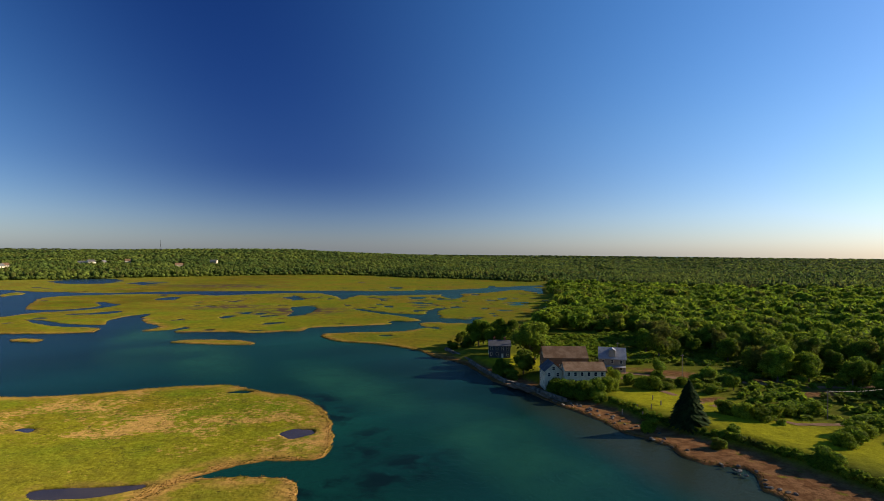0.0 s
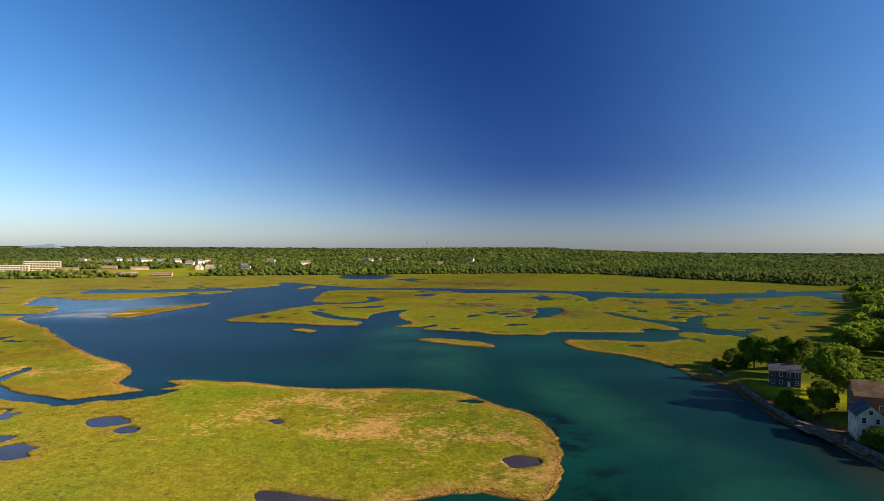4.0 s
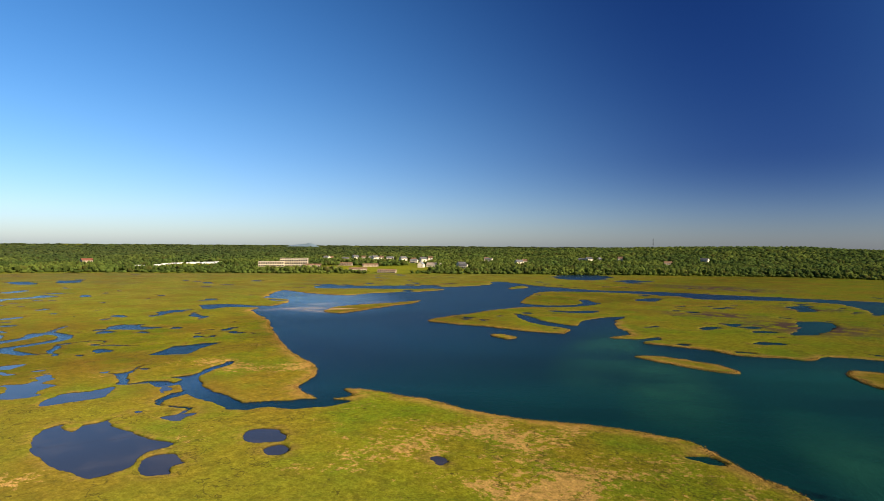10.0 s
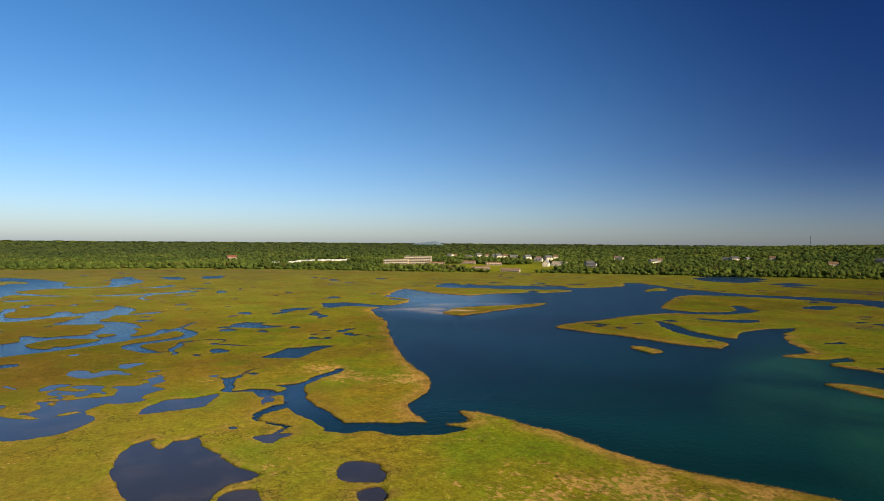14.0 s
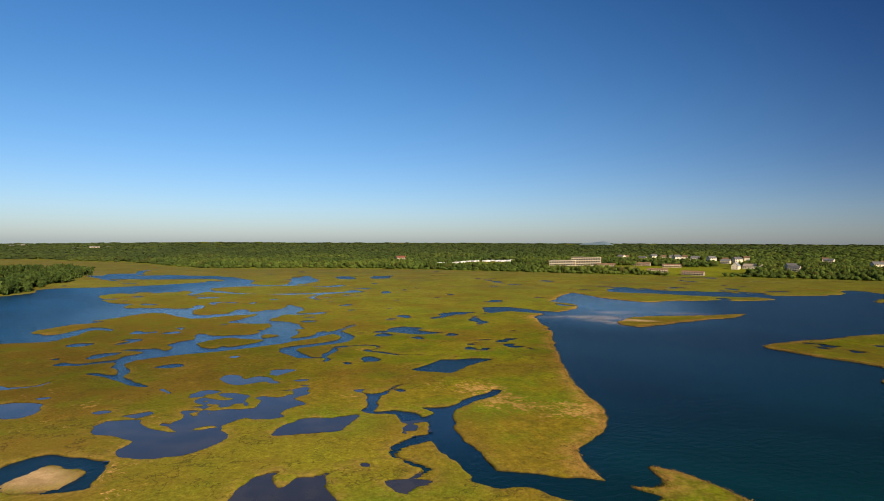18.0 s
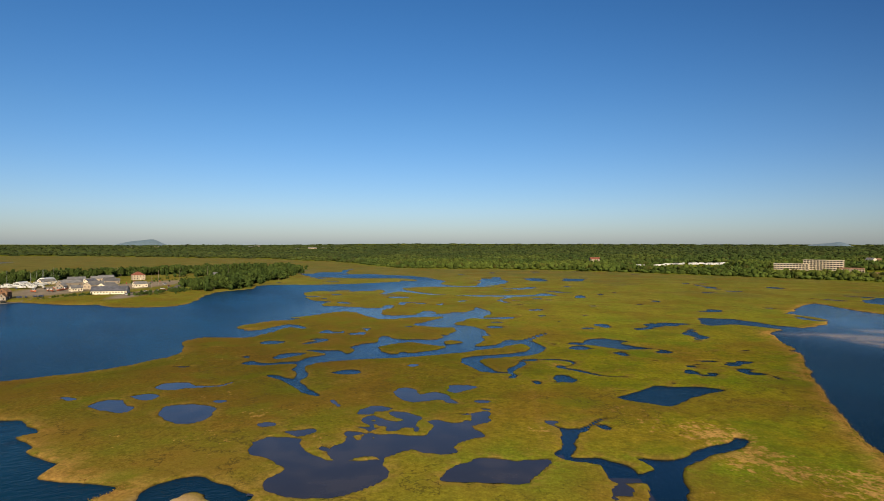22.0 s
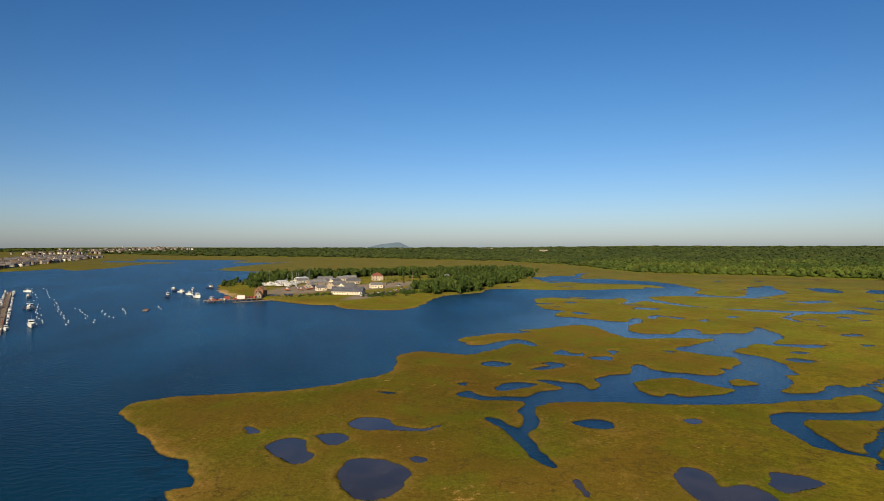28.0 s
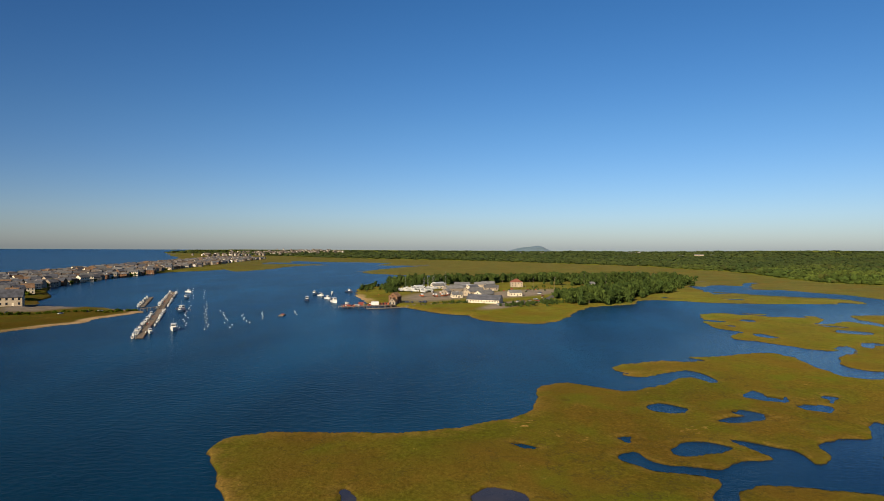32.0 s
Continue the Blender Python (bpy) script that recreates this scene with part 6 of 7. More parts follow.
def squared(seed):
    """A roughly squared wall stone about a metre long."""
    bm = bmesh.new()
    block(bm, 0, 0, 0, 1.0, 1.0, 1.0, 0.09)
    r = np.random.default_rng(seed)
    for v in bm.verts:
        v.co += Vector(r.uniform(-0.05, 0.05, 3))
    me = bpy.data.meshes.new("stone")
    bm.to_mesh(me)
    bm.free()
    me.materials.append(stone)
    return me


SQUARED = [squared(640 + k) for k in range(6)]
PEBBLES = [pebble(600 + k) for k in range(6)]
# the dry-stone sea wall below the houses
seawall = tagged(new("seawall"), "rough grey dry-stone sea wall along the shore", "sea wall")
line = np.array([(2.5, 334), (8, 318), (13.9, 300), (20.4, 272), (28.3, 249), (36.4, 239), (46.2, 219)])
srng = np.random.default_rng(12)
for a, b in zip(line, line[1:]):
    run = float(np.hypot(*(b - a)))
    steps, way = int(run / 1.5), math.degrees(math.atan2(*(b - a)[::-1]))
    for k in range(steps):
        for row in range(2):
            q = a + (b - a) * (k + 0.25 + 0.5 * row) / steps
            s = linked("stone", SQUARED[srng.integers(6)], stone, seawall)
            s.matrix_local = pose(q[0] + 0.25 * row, q[1] + srng.normal(0, 0.05), 0.55 + 0.92 * row + srng.normal(0, 0.04), 0, srng.uniform(-3, 3), way + srng.uniform(-4, 4)) @ Matrix.Diagonal((run / steps * 1.02, srng.uniform(1.1, 1.4), 0.98, 1))
# boulders scattered on the gravel shore
for k in range(70):
    u = srng.random()
    y = 120 + 120 * u
    x = float(np.interp(y, [92, 142, 158, 176, 200, 228, 240], [96, 82, 76, 68, 58, 43, 37])) + srng.uniform(-5, 3)
    s = linked("boulder", PEBBLES[srng.integers(6)], stone)
    s.matrix_world = pose(x, y, 0.55, srng.uniform(-20, 20), 0, srng.uniform(0, 360)) @ Matrix.Diagonal((*srng.uniform(0.7, 2.0, 2), 1.0, 1))
    tagged(s, "grey-brown boulder on the gravel shore", "boulder", "shore boulders")


def ribbon(name, points, width, mat, label, category, lift=0.06):
    """A track laid on the ground."""
    bm = bmesh.new()
    rows = []
    p = [Vector(q) for q in points]
    dense = [p[i].lerp(p[i + 1], k / 8) for i in range(len(p) - 1) for k in range(8)] + [p[-1]]
    for i, q in enumerate(dense):
        d = (dense[min(i + 1, len(dense) - 1)] - dense[max(i - 1, 0)]).normalized()
        s = Vector((-d.y, d.x)) * (width / 2 + 0.25 * math.sin(i * 1.7))
        rows.append([bm.verts.new((*(q + s * e), ground_at(*(q + s * e)) + lift)) for e in (1, 0.3, -0.3, -1)])
    for a, b in zip(rows, rows[1:]):
        for k in range(3):
            bm.faces.new((a[k], a[k + 1], b[k + 1], b[k]))
    bmesh.ops.recalc_face_normals(bm, faces=bm.faces[:])
    if bm.faces[0].normal.z < 0:
        bmesh.ops.reverse_faces(bm, faces=bm.faces[:])
    return tagged(part(name, bm, mat), label, category, kind="structure")


ribbon("path", [(150, 166), (128, 184), (112, 184), (100, 200), (90, 215), (80, 246), (74, 256)], 2.6, dirt, "bare earth track across the lawn to the houses", "path", 0.12)
ribbon("lane", [(80, 262), (100, 252), (120, 246), (150, 236), (200, 240)], 4.5, dirt, "bare earth lane behind the houses", "path", 0.12)


def utility_pole(x, y, tall, arm):
    ob = tagged(new("utility_pole"), "grey wooden utility pole with a crossarm in the shrubs", "pole", "utility poles")
    bm = bmesh.new()
    tapered(bm, (0, 0, -1), (0, 0, tall), 0.17, 0.11, 10)
    part("shaft", bm, timber, ob)
    bm = bmesh.new()
    block(bm, 0, 0, tall - 0.6, 2.0, 0.12, 0.14)
    part("crossarm", bm, timber, ob)
    for k in (-0.85, 0, 0.85):
        bm = bmesh.new()
        tapered(bm, (k, 0, tall - 0.55), (k, 0, tall - 0.3), 0.06, 0.05, 6)
        part("insulator", bm, steel, ob)
    if arm:
        bm = bmesh.new()
        tapered(bm, (0, 0, tall * 0.8), (3.4, -1.5, 0.2), 0.02, 0.02, 5)
        part("guy_wire", bm, wire, ob)
    return stand(ob, x, y, 25)


utility_pole(103, 250, 10.5, True), utility_pole(125.5, 190, 9.5, False), utility_pole(168, 205, 9.5, False), utility_pole(88, 292, 9, False)
for (a, b) in (((103, 250, 13), (125.5, 190, 12.2)), ((125.5, 190, 12.2), (168, 205, 12.2)), ((103, 250, 13), (79.5, 268, 9.5))):
    bm = bmesh.new()
    a, b = Vector(a), Vector(b)
    pts = [a.lerp(b, k / 8) - Vector((0, 0, 4 * 1.2 * (k / 8) * (1 - k / 8))) for k in range(9)]
    for p, q in zip(pts, pts[1:]):
        tapered(bm, p, q, 0.03, 0.03, 4)
    tagged(part("overhead_cable", bm, wire), "thin dark overhead cable between the poles", "cable", "overhead cables")
for x, y in [(66.4, 205.4), (68.6, 204), (67.9, 196.7), (72.4, 201.2), (77.4, 213.8), (77.4, 205.8), (63, 203)]:
    bm = bmesh.new()
    block(bm, 0, 0, 0.7, 0.32, 0.32, 2.0, 0.05)
    tagged(stand(part("post", bm, timber), x, y, 20), "short grey wooden post standing on the lawn", "post", "lawn posts")
# worn plank slips on the gravel below the houses
for k, (x, y, turn) in enumerate([(31.0, 243.0, 118), (35.5, 236.5, 118), (41.5, 227.5, 121)]):
    slip = tagged(new("slipway"), "worn reddish plank slip lying on the gravel shore", "slipway", "plank slips")
    for i in range(7):
        bm = bmesh.new()
        block(bm, 0, 0, 0, 6.5, 0.78, 0.12, 0.02)
        plank = part("plank", bm, roof_brown if (i + k) % 3 else dirt, slip)
        plank.location = (0, (i - 3) * 0.84, 0)
    slip.matrix_world = pose(x, y, 0.95, 3, -6, turn)


# ---- the far shore: hotel, cottages, trailers, village ----
EYE_MID = (-120, 110)


def facing(x, y, extra=0.0):
    """The turn that brings a front (-y) round to the water."""
    return math.degrees(math.atan2(EYE_MID[0] - x, -(EYE_MID[1] - y))) + extra


def hotel_wing(long, deep, floors, bays):
    h = floors * 3.6
    ob = tagged(new("hotel"), "long pale hotel block with rows of balconies facing the marsh", "hotel", "hotel blocks")
    bm = bmesh.new()
    block(bm, 0, 0, h / 2 - 0.5, long, deep, h + 1)
    part("wall", bm, tan_paint, ob)
    bm = bmesh.new()
    block(bm, 0, 0, h + 0.25, long + 1.2, deep + 2.4, 0.5)
    part("roof", bm, white_paint, ob)
    bm = bmesh.new()
    block(bm, 0, 0, 0, long / bays * 0.62, 0.12, 2.3)
    pane = bpy.data.meshes.new("window")
    bm.to_mesh(pane)
    bm.free()
    for f in range(floors):
        bm = bmesh.new()
        block(bm, 0, -deep / 2 - 0.8, f * 3.6 + 0.45, long, 1.5, 1.0)
        part("balcony", bm, white_paint, ob)
        for b in range(bays):
            linked("window", pane, glass, ob).location = (-long / 2 + long * (b + 0.5) / bays, -deep / 2 - 0.05, f * 3.6 + 2.1)
    return ob


stand(hotel_wing(56, 14, 3, 11), -1250, 730, facing(-1250, 730, -8))
stand(hotel_wing(62, 16, 5, 12), -1232, 778, facing(-1232, 778, -8))
cottage = house("two-storey brown motel row with a porch and shallow roof", 37, 9, 5.4, 2.2, tan_paint, roof_brown, cols=9, rows=2, name="motel_row", group="motel rows on the far shore", full=False, category="motel", porch=2.0)
for k, (x, y) in enumerate(COTTAGE_SPOTS):
    copy_thing(cottage, pose(x, y, ground_at(x, y), 0, 0, facing(x, y, 14 * math.sin(k * 2.1))))

VILLAGE = [house("white two-storey village house with a grey roof among trees", 13, 9, 5.6, 3.4, white_paint, roof_grey, cols=4, rows=2, group="village houses", full=False, chimney=1),
           house("white gabled village house with a brown roof among trees", 11, 9, 5.4, 3.8, white_paint, roof_brown, cols=3, rows=2, group="village houses", full=False),
           house("wide white village house with a porch and grey roof", 17, 9, 5.2, 3.2, white_paint, roof_grey, cols=5, rows=2, group="village houses", full=False, porch=2.0)]
for k, (x, y) in enumerate(HOUSE_SPOTS):
    s = 1.2 if k % 3 else 1.45
    copy_thing(VILLAGE[k % 3], pose(x, y, ground_at(x, y), 0, 0, facing(x, y, (k * 53) % 80 - 40)) @ Matrix.Diagonal((s, s, s, 1)))
stand(house("big pale pink three-storey house with a red-brown roof", 27, 14, 9.0, 4.5, tan_paint, brick_red, cols=7, rows=3, full=False), -1624, 446, facing(-1624, 446, 20))
stand(house("tan house with a brown roof alone in the woods", 19, 11, 6.5, 4.0, tan_paint, roof_brown, cols=4, rows=2, full=False), -686, 1530, facing(-686, 1530, 15))
stand(house("cream house with a steep roof by a hayfield", 14, 10, 6.5, 5.0, tan_paint, roof_grey, cols=3, rows=2, full=False), -885, 1534, facing(-885, 1534, 60))
stand(house("white barn with a tall pale roof", 15, 13, 7.0, 6.5, white_paint, roof_metal, cols=2, rows=2, name="white_barn", category="barn", full=False), -1024, 987, facing(-1024, 987, 75))
stand(house("long low building with a wide tan roof", 34, 14, 5.0, 5.0, white_paint, tan_paint, cols=8, rows=1, name="long_hall", category="building", full=False), -1018, 1022, facing(-1018, 1022, -20))


def trailer():
    ob = tagged(new("trailer"), "white caravan trailer parked by the trees", "trailer", "caravan park")
    bm = bmesh.new()
    block(bm, 0, 0, 1.95, 9.0, 2.7, 2.7, 0.25)
    part("body", bm, fibreglass, ob)
    for k in (-2.6, 0.3, 3.0):
        bm = bmesh.new()
        block(bm, k, -1.36, 2.2, 1.2, 0.06, 0.8)
        part("window", bm, glass, ob)
    for k in (-0.6, 0.6):
        bm = bmesh.new()
        bmesh.ops.create_cone(bm, cap_ends=True, segments=12, radius1=0.38, radius2=0.38, depth=2.6, matrix=pose(k, 0, 0.4, 90))
        part("wheel", bm, wire, ob)
    return ob


van = trailer()
trng = np.random.default_rng(31)
for a, b in zip(TRAILER_SPOTS, TRAILER_SPOTS[1:]):
    for k in range(4):
        for row in (0, 1):
            if trng.random() < 0.3:
                continue
            x, y = a[0] + (b[0] - a[0]) * (k + 0.3) / 5 + trng.uniform(-4, 4) - 17 * row, a[1] + (b[1] - a[1]) * (k + 0.3) / 5 + trng.uniform(-4, 4) + 11 * row
            copy_thing(van, pose(x, y, ground_at(x, y), 0, 0, facing(x, y, trng.uniform(-40, 40))) @ Matrix.Diagonal((1.2, 1.2, 1.25, 1)))

# the lattice mast on the skyline
mast = tagged(new("radio_mast"), "slim dark lattice radio mast on the wooded hill", "mast")
for sx, sy in ((-1, -1), (1, -1), (1, 1), (-1, 1)):
    bm = bmesh.new()
    tapered(bm, (sx * 2.2, sy * 2.2, -2), (sx * 0.7, sy * 0.7, 62), 0.35, 0.25, 5)
    part("leg", bm, wire, mast)
for k in range(9):
    bm = bmesh.new()
    z, r1 = 6.5 * k, 2.2 - 1.5 * k / 9.2
    for a, b in (((-1, -1), (1, 1)), ((1, -1), (-1, 1))):
        tapered(bm, (a[0] * r1, a[1] * r1, z), (b[0] * r1, b[1] * r1, z + 6.5), 0.14, 0.14, 4)
    part("brace", bm, wire, mast)
stand(mast, -1357, 2827)

# big pale buildings far beyond the western marsh
works = house("long pale commercial building beyond the far marsh", 60, 24, 8, 2.5, tan_paint, roof_grey, cols=9, rows=1, name="commercial_building", group="far commercial buildings", full=False, category="building")
for x, y, s in ((-3437, -1112, 1.0), (-2913, -690, 0.8), (-2982, -638, 1.1), (-3040, -596, 0.8), (-3573, -1129, 1.0), (-3400, -1650, 0.7), (-3330, -1760, 0.6), (-2860, -2000, 0.5), (-3000, -640, 0.6)):
    copy_thing(works, pose(x, y, ground_at(x, y) + 4, 0, 0, facing(x, y)) @ Matrix.Diagonal((0.6 * s, 0.6 * s, 0.8 * s, 1)))


# ---- boats ----
def hull_mesh(long, wide, high, mat, sheer=0.35):
    """A planked hull: a pointed bow at +x, a flat stern, a gunwale and a sunken deck."""
    bm = bmesh.new()
    rows = []
    for i in range(9):
        u = i / 8
        half = wide / 2 * min(1.0, (1.02 - u ** 3.2) * (0.86 + 0.3 * math.sin(u * math.pi)))
        x, top, keel = -long / 2 + long * u, high * (1 + sheer * u * u), -0.25 * high + 0.35 * high * u ** 4
        half = max(half, 0.03)
        rows.append([bm.verts.new(p) for p in ((x, 0, keel), (x + 0.02 * long * u, half * 0.75, 0.12 * high), (x + 0.05 * long * u, half, top), (x + 0.05 * long * u, half * 0.86, top), (x + 0.03 * long * u, half * 0.8, top - 0.3 * high),
                                               (x + 0.03 * long * u, -half * 0.8, top - 0.3 * high), (x + 0.05 * long * u, -half * 0.86, top), (x + 0.05 * long * u, -half, top), (x + 0.02 * long * u, -half * 0.75, 0.12 * high))])
    for a, b in zip(rows, rows[1:]):
        for k in range(9):
            bm.faces.new((a[k], b[k], b[(k + 1) % 9], a[(k + 1) % 9]))
    bm.faces.new(rows[0])
    bm.faces.new(rows[-1][::-1])
    bmesh.ops.recalc_face_normals(bm, faces=bm.faces[:])
    return bm


def motor_boat(long, hull, label, group, cabin=0.5, tower=False):
    ob = tagged(new("boat"), label, "boat", group)
    wide, high = long * 0.32, long * 0.11 + 0.35
    part("hull", hull_mesh(long, wide, high, hull), hull, ob)
    bm = bmesh.new()
    block(bm, long * 0.08, 0, high * 1.0 + 0.75, long * cabin * 0.6, wide * 0.62, 1.6, 0.12)
    part("cabin", bm, fibreglass, ob)
    bm = bmesh.new()
    block(bm, long * 0.08 + long * cabin * 0.3 + 0.02, 0, high + 1.1, 0.06, wide * 0.52, 0.6)
    part("windscreen", bm, glass, ob)
    for s in (-1, 1):
        bm = bmesh.new()
        block(bm, long * 0.08, s * (wide * 0.31 + 0.02), high + 1.1, long * cabin * 0.45, 0.05, 0.55)
        part("side_window", bm, glass, ob)
    bm = bmesh.new()
    block(bm, long * 0.02, 0, high + 1.62, long * cabin * 0.8, wide * 0.7, 0.12, 0.04)
    part("cabin_roof", bm, fibreglass, ob)
    bm = bmesh.new()
    tapered(bm, (0, 0, high + 1.6), (-0.2, 0, high + (4.2 if tower else 3.0)), 0.05, 0.02, 6)
    part("aerial", bm, steel, ob)
    bm = bmesh.new()
    block(bm, -long / 2 - 0.2, 0, high * 0.75, 0.5, 0.5, 0.9, 0.1)
    part("outboard", bm, wire, ob)
    return ob


def sailing_boat(long, tall, group):
    ob = tagged(new("sailboat"), "white sailing boat laid up on stands with a bare mast", "boat", group)
    part("hull", hull_mesh(long, long * 0.3, long * 0.14 + 0.4, fibreglass), fibreglass, ob)
    high = long * 0.14 + 0.4
    bm = bmesh.new()
    block(bm, 0.4, 0, high + 0.15, long * 0.42, long * 0.15, 0.7, 0.15)
    part("cabin", bm, fibreglass, ob)
    bm = bmesh.new()
    tapered(bm, (long * 0.08, 0, 0.4), (long * 0.08, 0, tall), 0.13, 0.08, 7)
    part("mast", bm, steel, ob)
    bm = bmesh.new()
    tapered(bm, (long * 0.08, 0, high + 1.6), (-long * 0.36, 0, high + 1.5), 0.09, 0.07, 6)
    part("boom", bm, steel, ob)
    bm = bmesh.new()
    block(bm, 0, 0, -0.75, long * 0.25, 0.3, 1.1)
    part("keel", bm, navy, ob)
    for sx in (-0.25, 0.25):
        for sy in (-1, 1):
            bm = bmesh.new()
            tapered(bm, (sx * long, sy * long * 0.16, -1.5), (sx * long, sy * long * 0.11, 0.5), 0.06, 0.05, 5)
            part("stand_leg", bm, timber, ob)
    return ob


FLEET = [motor_boat(8.0, fibreglass, "white motor boat with a small cabin", "harbour boats"), motor_boat(10.5, fibreglass, "white lobster boat with a wheelhouse", "harbour boats", 0.42, True),
         motor_boat(6.5, fibreglass, "small white open motor boat", "harbour boats", 0.36), motor_boat(9.5, navy, "dark-hulled motor boat with a white cabin", "harbour boats", 0.45, True)]
SAILERS = [sailing_boat(9.5, 14.5, "boats laid up ashore"), sailing_boat(11, 18, "boats laid up ashore")]


def berth(ob, x, y, turn, z=0.05, s=1.0):
    return copy_thing(ob, pose(x, y, z, 0, 0, turn) @ Matrix.Diagonal((s, s, s, 1)))


# ---- the harbour: long float with boats, gangway, moorings, buoys ----
def pier(name, a, b, width, deck, label, piles=6.0):
    ob = tagged(new(name), label, "dock")
    a, b = Vector(a), Vector(b)
    d = (b - a).normalized()
    side, length = Vector((-d.y, d.x)), (b - a).length
    bays = max(2, int(length / piles))
    for k in range(bays):
        bm = bmesh.new()
        block(bm, 0, 0, 0, length / bays - 0.12, width, 0.35, 0.04)
        p = a + d * (k + 0.5) * length / bays
        part("deck", bm, timber, ob).matrix_local = pose(p.x, p.y, deck, 0, 0, math.degrees(math.atan2(d.y, d.x)))
        for s in (-1, 1):
            q = a + d * k * length / bays + side * s * (width / 2 + 0.15)
            bm = bmesh.new()
            tapered(bm, (q.x, q.y, -0.5), (q.x, q.y, deck + (1.6 if deck < 1 else 0.4)), 0.2, 0.18, 7)
            part("post", bm, timber, ob)
    return ob


pier("float_dock", (-393, -276), (-586, -612), 3.6, 0.45, "long grey timber floating dock lined with boats")
pier("short_dock", (-478, -458), (-533, -556), 3.0, 0.45, "short grey timber dock near the sand spit")
pier("gangway", (-462, -424), (-488, -436), 2.2, 2.4, "raised timber gangway from the spit to the dock", 4.0)
brng = np.random.default_rng(44)
ax, ay, bx, by = -393, -276, -586, -612
heading = math.degrees(math.atan2(by - ay, bx - ax))
for k in range(22):
    for s in (-1, 1):
        if brng.random() < 0.14:
            continue
        u = (k + 0.35) / 22
        nx, ny = -(by - ay) / 387, (bx - ax) / 387
        berth(FLEET[int(brng.choice([0, 0, 1, 2, 2, 3]))], ax + (bx - ax) * u + s * nx * 3.9, ay + (by - ay) * u + s * ny * 3.9, heading + (180 if brng.random() < 0.5 else 0) + brng.uniform(-4, 4), s=brng.uniform(0.7, 1.1))
for k in range(5):
    u = (k + 0.4) / 5
    berth(FLEET[k % 4], -478 - 55 * u + 3.2, -458 - 98 * u - 2.0, heading)
for k, (x, y, f, s) in enumerate([(-424, -296, 1, 1.25), (-488, -408, 3, 1.3), (-482, -398, 0, 1.1), (-550, -516, 0, 1.2), (-595, -595, 1, 1.0), (-617, -401, 3, 1.3), (-674, -458, 1, 1.25), (-663, -434, 0, 1.2), (-645, -402, 0, 1.2),
                                  (-634, -385, 2, 1.2), (-622, -365, 1, 1.4), (-724, -454, 3, 1.2), (-655, -422, 2, 1.2), (-690, -446, 0, 1.1), (-606, -330, 3, 1.1)]):
    berth(FLEET[f], x, y, 60 + 30 * math.sin(k * 1.9), s=1.15 * s)
raft = tagged(new("work_raft"), "low timber work raft moored in the harbour", "raft")
bm = bmesh.new()
block(bm, 0, 0, 0.35, 9, 4, 0.7, 0.08)
part("deck", bm, timber, raft)
bm = bmesh.new()
block(bm, -2, 0, 1.0, 2.0, 2.4, 0.7, 0.05)
part("crate", bm, red_paint, raft)
raft.matrix_world = pose(-521, -312, 0, 0, 0, 40)
bm = bmesh.new()
bmesh.ops.create_icosphere(bm, subdivisions=2, radius=0.42, matrix=pose(0, 0, 0.16))
bmesh.ops.create_cone(bm, cap_ends=True, segments=8, radius1=0.09, radius2=0.05, depth=0.3, matrix=pose(0, 0, 0.66))
buoy = tagged(part("buoy", bm, fibreglass), "small white mooring buoy on the water", "buoy", "mooring buoys")
for row, count in (([(-634, -654), (-508, -430), (-472, -370), (-433, -302)], 20), ([(-637, -636), (-531, -444), (-482, -357), (-440, -283)], 22), ([(-508, -378), (-482, -329), (-454, -279)], 9),
                   ([(-505, -342), (-477, -293)], 6), ([(-522, -343), (-501, -307)], 5), ([(-545, -330), (-532, -308)], 3)):
    for k in range(count):
        u = k / (count - 1) * (len(row) - 1)
        i = min(int(u), len(row) - 2)
        x, y = row[i][0] + (row[i + 1][0] - row[i][0]) * (u - i), row[i][1] + (row[i + 1][1] - row[i][1]) * (u - i)
        copy_thing(buoy, pose(x + brng.uniform(-2, 2), y + brng.uniform(-2, 2), 0.05))

# gear on the float: lockers, coils and pallets along its edges
for k in range(46):
    u, e = brng.uniform(0.01, 0.99), brng.choice([-1.5, 1.4])
    nx, ny = -(by - ay) / 387, (bx - ax) / 387
    bm = bmesh.new()
    w, d, h = brng.uniform(0.7, 1.9), brng.uniform(0.6, 1.0), brng.uniform(0.4, 1.1)
    block(bm, 0, 0, h / 2, w, d, h, 0.05)
    block(bm, 0, 0, h + 0.04, w + 0.1, d + 0.1, 0.08, 0.02)
    ob = part("dock_locker", bm, (timber, red_paint, fibreglass, navy)[int(brng.integers(4))])
    ob.matrix_world = pose(ax + (bx - ax) * u + e * nx, ay + (by - ay) * u + e * ny, 0.63, 0, 0, heading + brng.uniform(-8, 8))
    tagged(ob, "low gear locker standing on the floating dock", "locker", "dock lockers")

